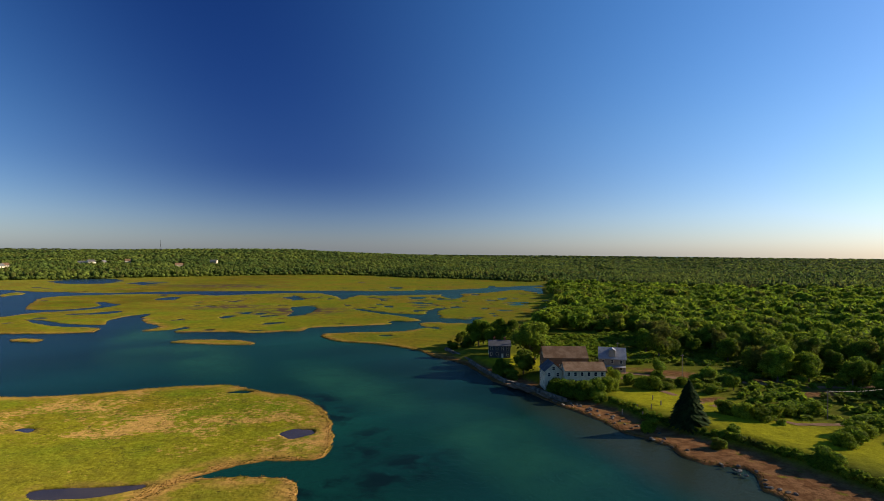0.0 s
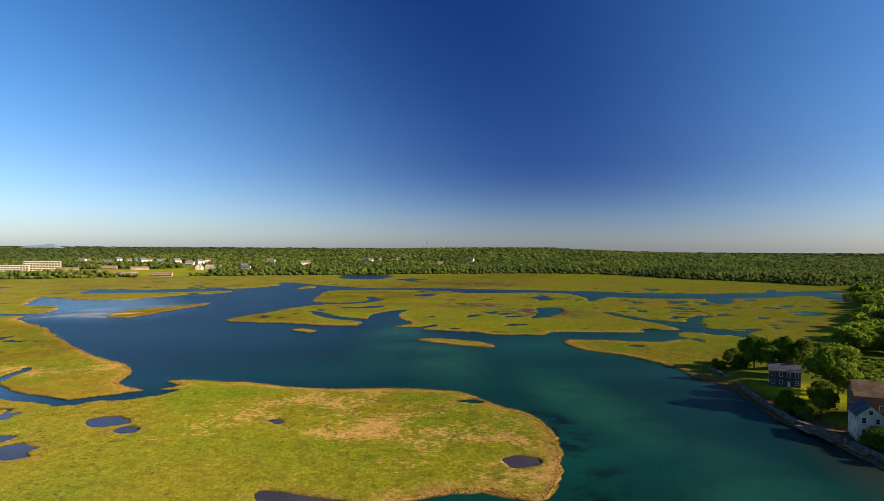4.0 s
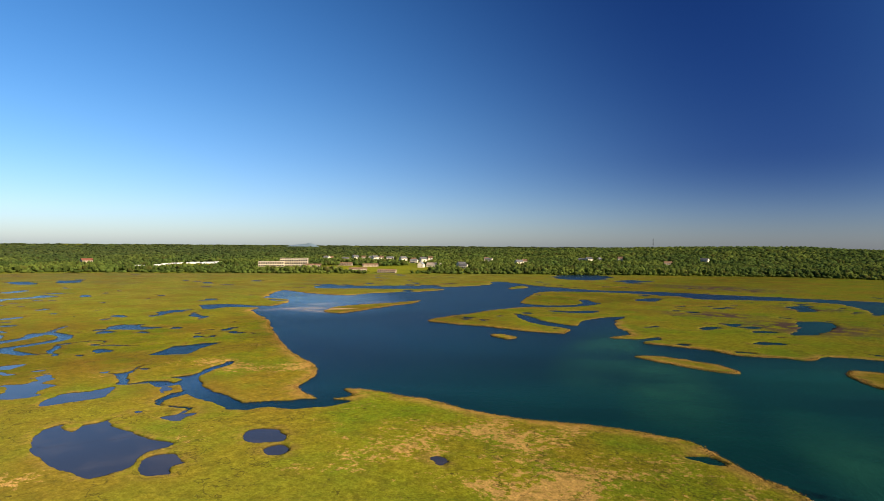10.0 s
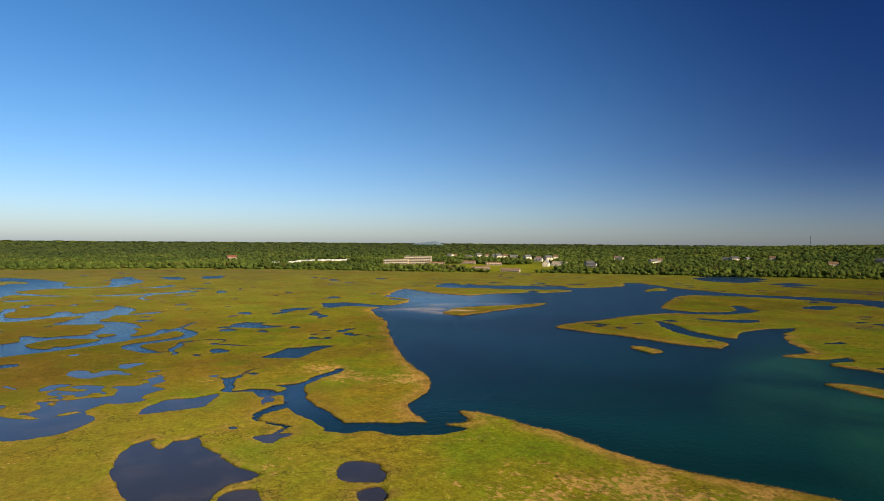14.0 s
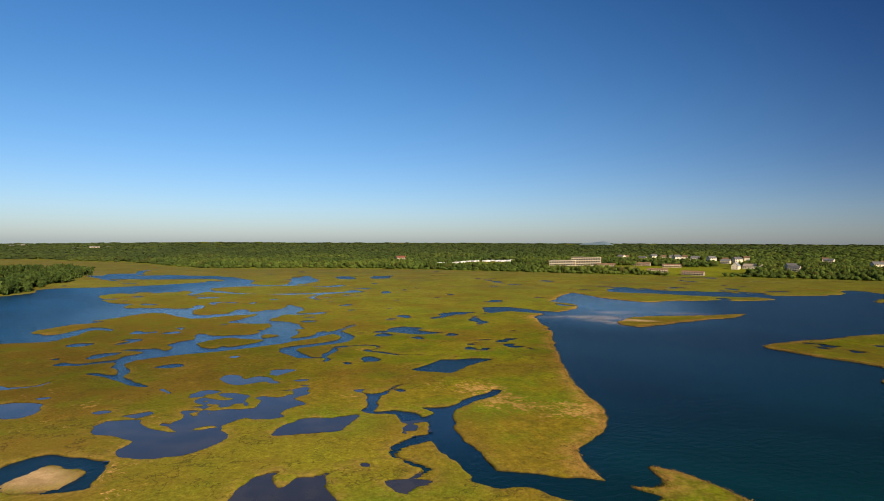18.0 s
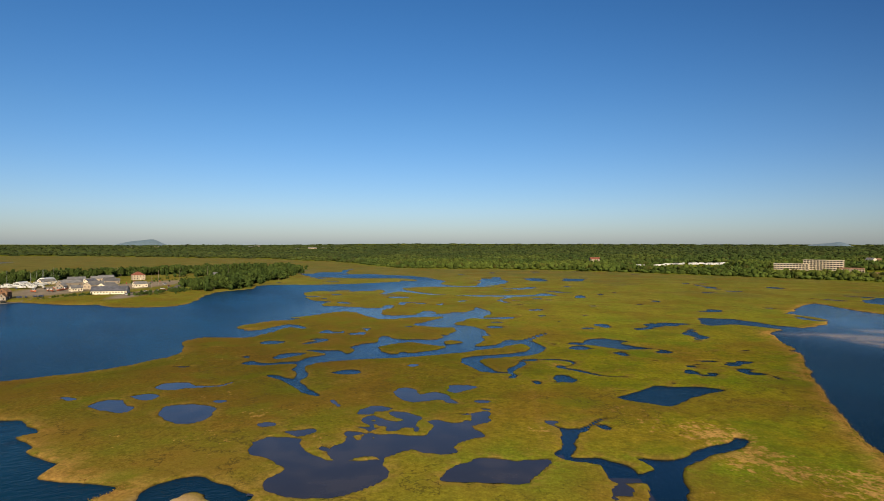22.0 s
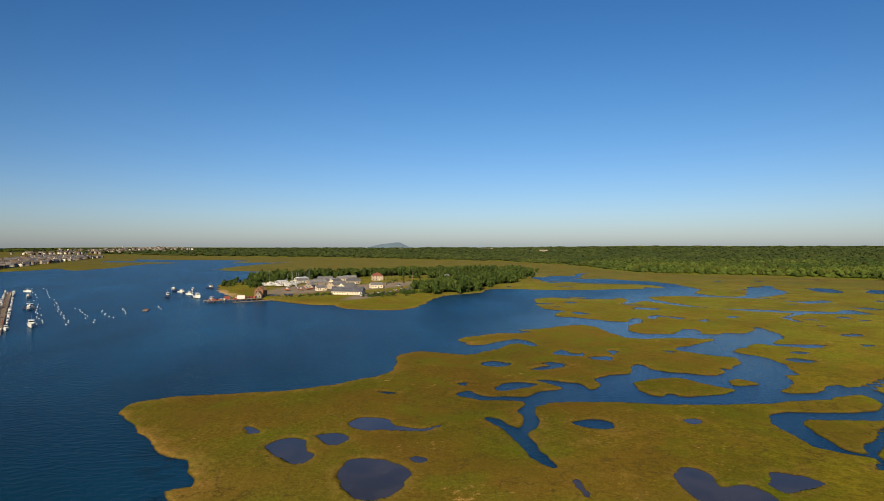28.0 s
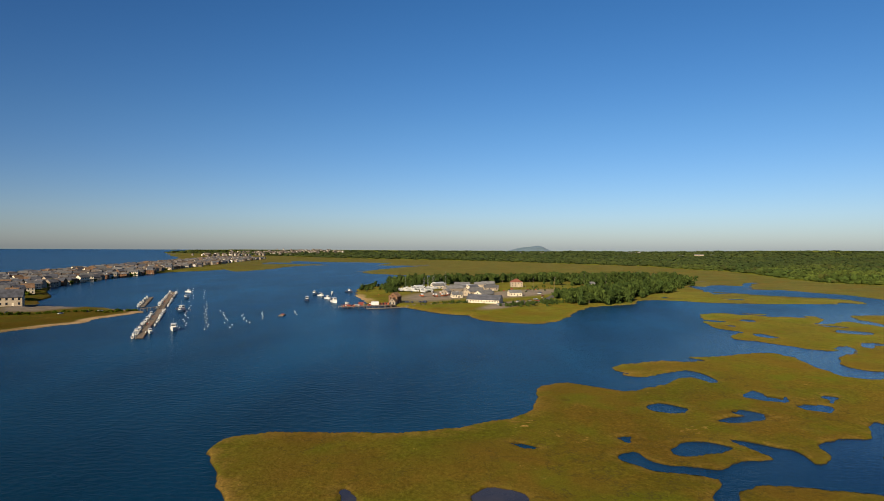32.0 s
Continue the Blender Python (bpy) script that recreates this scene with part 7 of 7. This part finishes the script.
# ---- the marina ----
stand(house("long white waterside restaurant with a grey roof and a window row", 33, 13, 3.4, 4.4, white_paint, roof_slate, cols=12, rows=1, name="restaurant", category="building", full=False), -706, -242, facing(-706, -242, -14))
stand(house("white rear hall with a grey roof beside the restaurant", 22, 12, 5, 4, white_paint, roof_grey, cols=5, rows=1, name="boat_hall", category="building", full=False), -742, -268, facing(-742, -268, 60))
stand(house("tall brown wharf building with a shingled front", 10, 9, 6.5, 3.6, shingle_brown, roof_brown, cols=3, rows=2, name="wharf_house", full=False), -647, -306, facing(-647, -306, 70))
stand(house("small grey shingled wharf shed", 8, 6, 3.6, 3, shingle_grey, roof_brown, cols=2, rows=1, name="wharf_shed", category="shed", full=False), -638, -300, facing(-638, -300, 80))
stand(house("brick pump house with an orange hipped roof", 16, 14, 7, 4.5, tan_paint, brick_red, cols=4, rows=2, name="brick_house", hip=True, full=False), -931, -342, facing(-931, -342, 10))
YARD = [(-782, -338, 22, 13, 6, shingle_grey, roof_grey, 30), (-862, -384, 20, 12, 5, white_paint, roof_grey, 0), (-884, -364, 26, 12, 5, tan_paint, roof_grey, 10), (-768, -300, 18, 11, 5, tan_paint, roof_grey, 45), (-815, -356, 20, 12, 5, shingle_grey, roof_grey, 0),
        (-795, -262, 14, 10, 4, white_paint, roof_grey, 20), (-850, -330, 18, 10, 4, shingle_grey, roof_grey, 5), (-905, -372, 18, 10, 5, white_paint, roof_grey, 15), (-1010, -268, 10, 8, 4, white_paint, roof_grey, 30),
        (-830, -400, 16, 9, 4, white_paint, roof_grey, 25), (-758, -330, 12, 8, 4, shingle_grey, roof_grey, 70), (-840, -352, 16, 9, 4, white_paint, roof_slate, 50), (-800, -318, 15, 9, 4, tan_paint, roof_grey, 15),
        (-870, -345, 14, 9, 4, shingle_grey, roof_grey, 35), (-775, -285, 12, 8, 4, white_paint, roof_slate, 55), (-735, -298, 11, 8, 3.5, white_paint, roof_grey, 20)]
for x, y, w, d, h, wall, roof, extra in YARD:
    shade = {"white_paint": "white", "tan_clapboard": "tan", "weathered_shingle": "grey shingled", "red_barn_paint": "dark red"}[wall.name]
    stand(house("%s boatyard shed with a pitched roof" % shade, w, d, h, 2.8, wall, roof, cols=4, rows=1, name="shed", category="shed", group="boatyard sheds", full=False), x, y, facing(x, y, extra))
for k in range(34):
    x, y = -798 + brng.normal(0, 26), -398 + brng.normal(0, 17)
    berth(SAILERS[k % 2] if k < 7 else FLEET[[0, 1, 2][k % 3]], x, y, brng.uniform(0, 360), ground_at(x, y) + 1.2)
for x, y in ((-893, -437), (-819, -396), (-760, -352), (-775, -372)):
    berth(SAILERS[1], x, y, 40, ground_at(x, y) + 1.2)
TARPED = motor_boat(8.0, orange_tarp, "boat wrapped in an orange-red cover ashore", "boats laid up ashore", 0.6)
for k in range(9):
    x, y = -742 + brng.normal(0, 16), -318 + brng.normal(0, 9)
    berth(TARPED, x, y, brng.uniform(0, 360), ground_at(x, y) + 0.9)
pier("wharf", (-588, -318), (-634, -296), 11, 1.9, "broad timber working wharf on piles", 5.0)
pier("boat_float", (-600, -296), (-640, -276), 3.2, 0.45, "low timber float along the rocky shore", 5.0)


SHELTERS = [(-843, -410, 13, 20, 60), (-813, -368, 9, 16, 80), (-852, -368, 10, 22, 20), (-812, -418, 8, 14, 50), (-793, -338, 8, 14, 100)]


def crate(x, y, z, sx, sy, sz, mat, label, name="container"):
    bm = bmesh.new()
    block(bm, 0, 0, sz / 2, sx, sy, sz, 0.06)
    for k in range(5):
        block(bm, -sx * 0.4 + sx * 0.2 * k, -sy / 2 - 0.03, sz / 2, 0.12, 0.08, sz * 0.9)
    ob = part(name, bm, mat)
    ob.matrix_world = pose(x, y, z, 0, 0, facing(x, y))
    return tagged(ob, label, name.replace("_", " "))


crate(-618, -304, 2.08, 7, 3, 3.2, fibreglass, "white storage container on the timber wharf")
crate(-607, -311, 2.08, 5, 3, 3, red_paint, "red bait shed on the timber wharf", "bait_shed")
crate(-596, -309, 2.08, 2, 2, 1.2, orange_tarp, "stacked orange fish crates on the wharf", "fish_crate")


def light_pole(x, y, tall):
    ob = tagged(new("light_pole"), "tall slim light pole by the marina road", "light pole", "marina light poles")
    bm = bmesh.new()
    tapered(bm, (0, 0, -1), (0, 0, tall), 0.22, 0.14, 8)
    part("shaft", bm, timber, ob)
    bm = bmesh.new()
    block(bm, 0.8, 0, tall - 0.2, 1.8, 0.12, 0.12)
    part("arm", bm, steel, ob)
    bm = bmesh.new()
    block(bm, 1.6, 0, tall - 0.35, 0.8, 0.3, 0.18, 0.04)
    part("lamp_head", bm, steel, ob)
    return stand(ob, x, y, 60)


for x, y, tall in ((-822, -254, 19), (-863, -248, 19), (-953, -252, 19), (-1018, -249, 18), (-780, -240, 13), (-700, -268, 12), (-900, -330, 14)):
    light_pole(x, y, tall)


def car(mat, colour):
    ob = tagged(new("car"), "%s car parked on the harbour asphalt" % colour, "car", "parked cars")
    bm = bmesh.new()
    block(bm, 0, 0, 0.62, 4.4, 1.75, 0.62, 0.16)
    part("body", bm, mat, ob)
    bm = bmesh.new()
    block(bm, -0.2, 0, 1.18, 2.3, 1.5, 0.55, 0.2)
    part("cabin", bm, glass, ob)
    for sx in (-1.4, 1.4):
        for sy in (-0.8, 0.8):
            bm = bmesh.new()
            bmesh.ops.create_cone(bm, cap_ends=True, segments=12, radius1=0.33, radius2=0.33, depth=0.22, matrix=pose(sx, sy, 0.33, 90))
            part("wheel", bm, wire, ob)
    return ob


CARS = [car(fibreglass, "white"), car(navy, "dark blue"), car(steel, "silver"), car(red_paint, "red")]
for k, (x, y) in enumerate([(-735, -222), (-741, -219), (-748, -216), (-757, -212), (-770, -222), (-780, -216), (-792, -226), (-812, -236), (-840, -256), (-852, -262), (-870, -290), (-890, -300), (-690, -215), (-424, -436), (-436, -440), (-448, -440), (-405, -434),
                            (-380, -470), (-700, -222)]):
    copy_thing(CARS[k % 4], pose(x, y, ground_at(x, y), 0, 0, 35 * k))

# crates, tubs and pallets crowding the wharf and the boatyard
for k in range(60):
    if k < 26:
        u, v = brng.uniform(0.03, 0.97), brng.uniform(-4.4, 4.4)
        x, y, z = -588 - 46 * u + 0.43 * v, -318 + 22 * u + 0.9 * v, 2.08
    else:
        x, y = -800 + brng.normal(0, 48), -330 + brng.normal(0, 26)
        z = ground_at(x, y)
    bm = bmesh.new()
    w, d, h = brng.uniform(1.0, 3.2), brng.uniform(0.9, 1.8), brng.uniform(0.7, 2.0)
    block(bm, 0, 0, h / 2, w, d, h, 0.06)
    for i in (-1, 1):
        block(bm, i * w * 0.3, 0, h / 2, 0.12, d + 0.08, h + 0.06)
    ob = part("gear_crate", bm, (timber, red_paint, fibreglass, navy, orange_tarp, steel)[int(brng.integers(6))])
    ob.matrix_world = pose(x, y, z, 0, 0, brng.uniform(0, 180))
    tagged(ob, "banded gear crate standing in the working harbour", "crate", "harbour crates")

# lobster traps stacked on the wharf, one stack after another
bm = bmesh.new()
for i in range(4):
    for j in range(2):
        for k in range(3):
            block(bm, i * 1.15, j * 0.7, 0.3 + k * 0.45, 1.05, 0.6, 0.4, 0.03)
trap = tagged(part("trap_stack", bm, navy), "dark stack of wire lobster traps on the wharf", "traps", "trap stacks")
for k, (x, y) in enumerate([(-628, -303), (-632, -300), (-660, -296), (-666, -292), (-671, -290), (-664, -286), (-655, -300)]):
    copy_thing(trap, pose(x, y, 2.1 if x > -635 else ground_at(x, y), 0, 0, 20 * k))
bpy.data.objects.remove(trap)

# round-topped white boat shelters
for x, y, w, d, extra in SHELTERS:
    bm = bmesh.new()
    rows = []
    for end in (-1, 1):
        rows.append([bm.verts.new((end * d / 2, -w / 2 * math.cos(a * math.pi / 12), 0.62 * w * math.sin(a * math.pi / 12) ** 0.8 - 0.3)) for a in range(13)])
    for i, j in zip(range(12), range(1, 13)):
        bm.faces.new((rows[0][i], rows[1][i], rows[1][j], rows[0][j]))
    bm.faces.new(rows[0])
    bm.faces.new(rows[1][::-1])
    bmesh.ops.recalc_face_normals(bm, faces=bm.faces[:])
    shelter = tagged(new("boat_shelter"), "round-topped white canvas boat shelter in the yard", "shelter", "boat shelters")
    part("canvas", bm, fibreglass, shelter)
    bm = bmesh.new()
    block(bm, -d / 2 - 0.05, 0, 0.22 * w, 0.12, 0.45 * w, 0.44 * w, 0.03)
    part("door", bm, steel, shelter)
    stand(shelter, x, y, facing(x, y, extra))

# pines and broad trees round the marina
needle_leaf = plain("pine_foliage", (0.030, 0.048, 0.011), 0.8, (0.048, 0.068, 0.014), 0.05, (0.4, 0.62), 0.3, 1.2, island=0.35)
PINES = [broad_tree(700 + k, s, h, 1500) for k, (s, h) in enumerate(((9, 13), (8, 11.5), (10, 14)))]
for t in PINES:
    tagged(t, "dark green pine among the marina woods", "tree", "marina trees")
    for o in t.children:
        if o.name.startswith("crown"):
            o.data.materials[0] = needle_leaf
prng = np.random.default_rng(55)


GROVE = []


def grove(points, count, spread, low=0.8, high=1.15, single=0.4):
    """Trees strewn along a line: some of them single things, the rest joined."""
    p = np.array(points, float)
    u = prng.uniform(0, len(p) - 1, count)
    i = np.minimum(u.astype(int), len(p) - 2)
    spots = p[i] + (p[i + 1] - p[i]) * (u - i)[:, None] + prng.normal(0, spread, (count, 2))
    for x, y in spots[shore(spots[:, 0], spots[:, 1]) > 3]:
        s, turn = prng.uniform(low, high), prng.uniform(0, 360)
        if prng.random() < single:
            copy_thing(PINES[prng.integers(3)], pose(x, y, ground_at(x, y) - 0.2, 0, 0, turn) @ Matrix.Diagonal((s, s, s, 1)))
        else:
            GROVE.append((x, y, ground_at(x, y) - 1.0, 9.5 * s, 13 * s, turn, LOWS[prng.integers(8)]))


grove([(-860, -505), (-960, -450), (-1060, -400), (-1180, -320), (-1290, -240)], 400, 15, single=0.12)
grove([(-760, -150), (-800, -165), (-900, -175), (-1000, -185), (-1120, -195), (-1240, -215)], 380, 12, single=0.12)
grove([(-790, -205), (-850, -212), (-960, -215)], 60, 7, 0.45, 0.8)
grove([(-690, -205), (-720, -195), (-760, -190)], 60, 6, 0.22, 0.4, 0.2)
grove([(-668, -262), (-690, -268), (-700, -252), (-650, -278)], 60, 4, 0.12, 0.24, 0.1)
grove([(-720, -450), (-760, -470), (-820, -490)], 26, 10, 0.4, 0.75)
grove([(-1000, -300), (-1080, -290), (-1150, -260)], 70, 18, 0.6, 0.9, 0.2)
grove([(-740, -385), (-775, -440), (-830, -470), (-880, -480)], 70, 8, 0.3, 0.6, 0.15)
grove([(-830, -310), (-900, -300), (-960, -300)], 24, 10, 0.15, 0.35, 0.2)
joined("marina_woods", GROVE, needle_leaf, "dense dark green pine woods behind the marina", "woods")
for t in PINES:
    for o in (*t.children_recursive, t):
        bpy.data.objects.remove(o)
ribbon("road", [(-690, -216), (-760, -206), (-830, -232), (-900, -228), (-1000, -214), (-1140, -212), (-1300, -190)], 7, tarmac, "grey asphalt road through the marina woods", "road", 0.15)
for k in range(40):
    x, y = -636 - 90 * k / 40 + brng.normal(0, 1.5), -282 + 48 * k / 40 + brng.normal(0, 2.0)
    s = linked("boulder", PEBBLES[brng.integers(6)], stone)
    s.matrix_world = pose(x, y, ground_at(x, y) - 0.1, 0, 0, brng.uniform(0, 360)) @ Matrix.Diagonal((*brng.uniform(1.5, 3, 2), 1.4, 1))
    tagged(s, "grey boulder of the marina's rock bank", "boulder", "marina bank boulders")

# ---- the beach town on the barrier strip ----
TOWN = [house("weathered shingled beach house with a grey roof", 11, 9, 5.8, 3.4, shingle_grey, roof_grey, cols=3, rows=2, group="beach town houses", full=False, lean=True),
        house("white beach house with a brown roof", 10, 10, 6.0, 3.6, white_paint, roof_brown, cols=3, rows=2, group="beach town houses", full=False, lean=True),
        house("tan beach house with a dark gabled roof", 12, 9, 5.6, 4.0, tan_paint, roof_slate, cols=4, rows=2, group="beach town houses", full=False, lean=True),
        house("weathered brown beach house with a hipped grey roof", 12, 11, 6.4, 3.0, shingle_brown, roof_grey, cols=4, rows=2, group="beach town houses", full=False, lean=True, hip=True),
        house("brown shingled beach house with a dark roof", 10, 9, 6.2, 3.6, shingle_brown, roof_slate, cols=3, rows=2, group="beach town houses", full=False, lean=True),
        house("large white beach house with a porch", 15, 10, 6.6, 3.6, white_paint, roof_grey, cols=5, rows=2, group="beach town houses", full=False, lean=True, porch=2.2)]
bay_side = np.array([(-440, -640), (-475, -732), (-535, -823), (-596, -903), (-668, -978), (-748, -1050), (-875, -1195), (-1034, -1362), (-1259, -1600), (-1606, -1968), (-1954, -2346)], float)
sea_side = np.array([(-400, -900), (-455, -985), (-520, -1075), (-590, -1165), (-665, -1240), (-745, -1330), (-880, -1500), (-1040, -1700), (-1265, -1960), (-1600, -2350), (-1920, -2760)], float)
orng = np.random.default_rng(66)
u, step = 0.0, 0
made = 0
TOWN_AT = []
while u < 9.7 and made < 290:
    i = int(u)
    a, b = bay_side[i] + (bay_side[i + 1] - bay_side[i]) * (u - i), sea_side[i] + (sea_side[i + 1] - sea_side[i]) * (u - i)
    rows_n = 7 if u < 5 else 5
    for r in range(rows_n):
        if orng.random() < 0.18:
            continue
        v = 0.05 + 0.92 * r / rows_n
        x, y = a + (b - a) * v + orng.normal(0, 3.0, 2)
        s = orng.uniform(0.9, 1.2)
        TOWN_AT.append((x, y))
        copy_thing(TOWN[orng.integers(6)], pose(x, y, ground_at(x, y), 0, 0, facing(x, y, orng.uniform(-50, 50))) @ Matrix.Diagonal((s, s, s, 1)))
        made += 1
    u += (25.0 if u < 6 else 58.0) / np.linalg.norm(bay_side[i + 1] - bay_side[i])
for k, (x, y, s, t) in enumerate([(-402, -540, 1.5, 2), (-380, -560, 1.3, 4), (-420, -600, 1.2, 1), (-395, -630, 1.3, 5), (-425, -655, 1.2, 0), (-372, -610, 1.2, 3), (-350, -585, 1.3, 4), (-440, -690, 1.2, 2), (-405, -690, 1.2, 0), (-380, -670, 1.3, 1),
                                  (-340, -640, 1.3, 2), (-360, -700, 1.3, 3), (-330, -560, 1.3, 0), (-310, -600, 1.2, 5)]):
    copy_thing(TOWN[t], pose(x, y, ground_at(x, y), 0, 0, facing(x, y, 25 * math.sin(k * 2.2))) @ Matrix.Diagonal((s, s, s, 1)))

# the rest of the town, packed between them and on towards the far headland: small gabled houses, too many to count
town_wall = plain("town_wall", (0.17, 0.14, 0.110), 0.8, (0.48, 0.44, 0.38), 0.03, (0.5, 0.6), 0.2, 2.0, island=0.45)
town_roof = plain("town_roof", (0.088, 0.068, 0.054), 0.9, (0.135, 0.115, 0.100), 0.03, (0.42, 0.58), 0.2, 2.0, island=0.4)
wv, wf, rv, rf = [], [], [], []
frng = np.random.default_rng(68)
taken = {}


def packed_house(x, y, w, d, h, rh, turn):
    z = ground_at(x, y) - 0.6
    c, sn = math.cos(turn), math.sin(turn)

    def put(rows):
        return [(x + px * c - py * sn, y + px * sn + py * c, z + pz) for px, py, pz in rows]

    a, b, k, j = w / 2, d / 2, len(wv), len(rv)
    wv.extend(put([(-a, -b, 0), (a, -b, 0), (a, b, 0), (-a, b, 0), (-a, -b, h), (a, -b, h), (a, b, h), (-a, b, h), (-a, 0, h + rh), (a, 0, h + rh)]))
    wf.extend([[k + i for i in f] for f in ((0, 1, 5), (0, 5, 4), (1, 2, 6), (1, 6, 5), (2, 3, 7), (2, 7, 6), (3, 0, 4), (3, 4, 7), (4, 8, 7), (5, 6, 9))])
    o = 0.5
    e = h - o * rh / b
    rv.extend(put([(-a - o, -b - o, e + 0.2), (a + o, -b - o, e + 0.2), (a + o, 0, h + rh + 0.2), (-a - o, 0, h + rh + 0.2), (a + o, b + o, e + 0.2), (-a - o, b + o, e + 0.2),
                   (-a - o, -b - o, e), (a + o, -b - o, e), (a + o, b + o, e), (-a - o, b + o, e)]))
    rf.extend([[j + i for i in f] for f in ((0, 1, 2), (0, 2, 3), (3, 2, 4), (3, 4, 5), (6, 7, 1), (6, 1, 0), (5, 4, 8), (5, 8, 9))])


for k in range(5200):
    u = frng.uniform(0, 9.9)
    i = int(u)
    a, b = bay_side[i] + (bay_side[i + 1] - bay_side[i]) * (u - i), sea_side[i] + (sea_side[i + 1] - sea_side[i]) * (u - i)
    x, y = a + (b - a) * frng.uniform(0.04, 0.95)
    key = (int(x // 19), int(y // 19))
    if key in taken or any((x - q) ** 2 + (y - r) ** 2 < 170 for q, r in TOWN_AT):
        continue
    taken[key] = 1
    packed_house(x, y, frng.uniform(9, 14), frng.uniform(7.5, 10), frng.uniform(4.6, 7), frng.uniform(2.4, 3.8), frng.choice([0.65, 2.22]) + frng.normal(0, 0.12))
for k in range(210):
    # the far end of the beach and the settlement under the southern hills
    t = frng.random()
    x, y = -2000 - 1100 * t + frng.normal(0, 60), -3050 - 260 * t + frng.normal(0, 130)
    if shore(np.array([x]), np.array([y]))[0] > 0:
        packed_house(x, y, frng.uniform(12, 22), frng.uniform(9, 12), frng.uniform(8, 12), frng.uniform(2.4, 3.8), frng.uniform(0, 3))
ob = linked("beach_town_walls", sheet("beach_town_walls", wv, wf), town_wall)
tagged(ob, "crowded shingled walls of the beach town's houses", "houses", kind="stuff")
ob = linked("beach_town_roofs", sheet("beach_town_roofs", rv, rf), town_roof)
tagged(ob, "crowded brown and grey gabled roofs of the beach town", "houses", kind="stuff")
for t in (*TOWN, *VILLAGE, cottage, works, van, *FLEET, *SAILERS, TARPED, buoy, *CARS):
    for o in (*t.children_recursive, t):
        bpy.data.objects.remove(o)
# shrubs in the town and on the spit
town_green = []
for k in range(240):
    u = orng.uniform(0, 9.5)
    i = int(u)
    a, b = bay_side[i] + (bay_side[i + 1] - bay_side[i]) * (u - i), sea_side[i] + (sea_side[i + 1] - sea_side[i]) * (u - i)
    x, y = a + (b - a) * orng.uniform(-0.03, 0.7)
    town_green.append((x, y, ground_at(x, y) - 0.5, orng.uniform(4, 8), orng.uniform(3, 7), orng.uniform(0, 6.28), LOWS[orng.integers(8)]))
for k in range(90):
    t = k / 90
    x, y = -300 - 165 * t + orng.normal(0, 2), -480 + 52 * t + orng.normal(0, 2.5)
    town_green.append((x, y, ground_at(x, y) - 0.3, orng.uniform(2, 4.5), orng.uniform(1.2, 2.6), orng.uniform(0, 6.28), LOWS[orng.integers(8)]))
joined("beach_shrubs", town_green, leaf, "low green shrubs between the beach houses and along the spit", "shrubs")
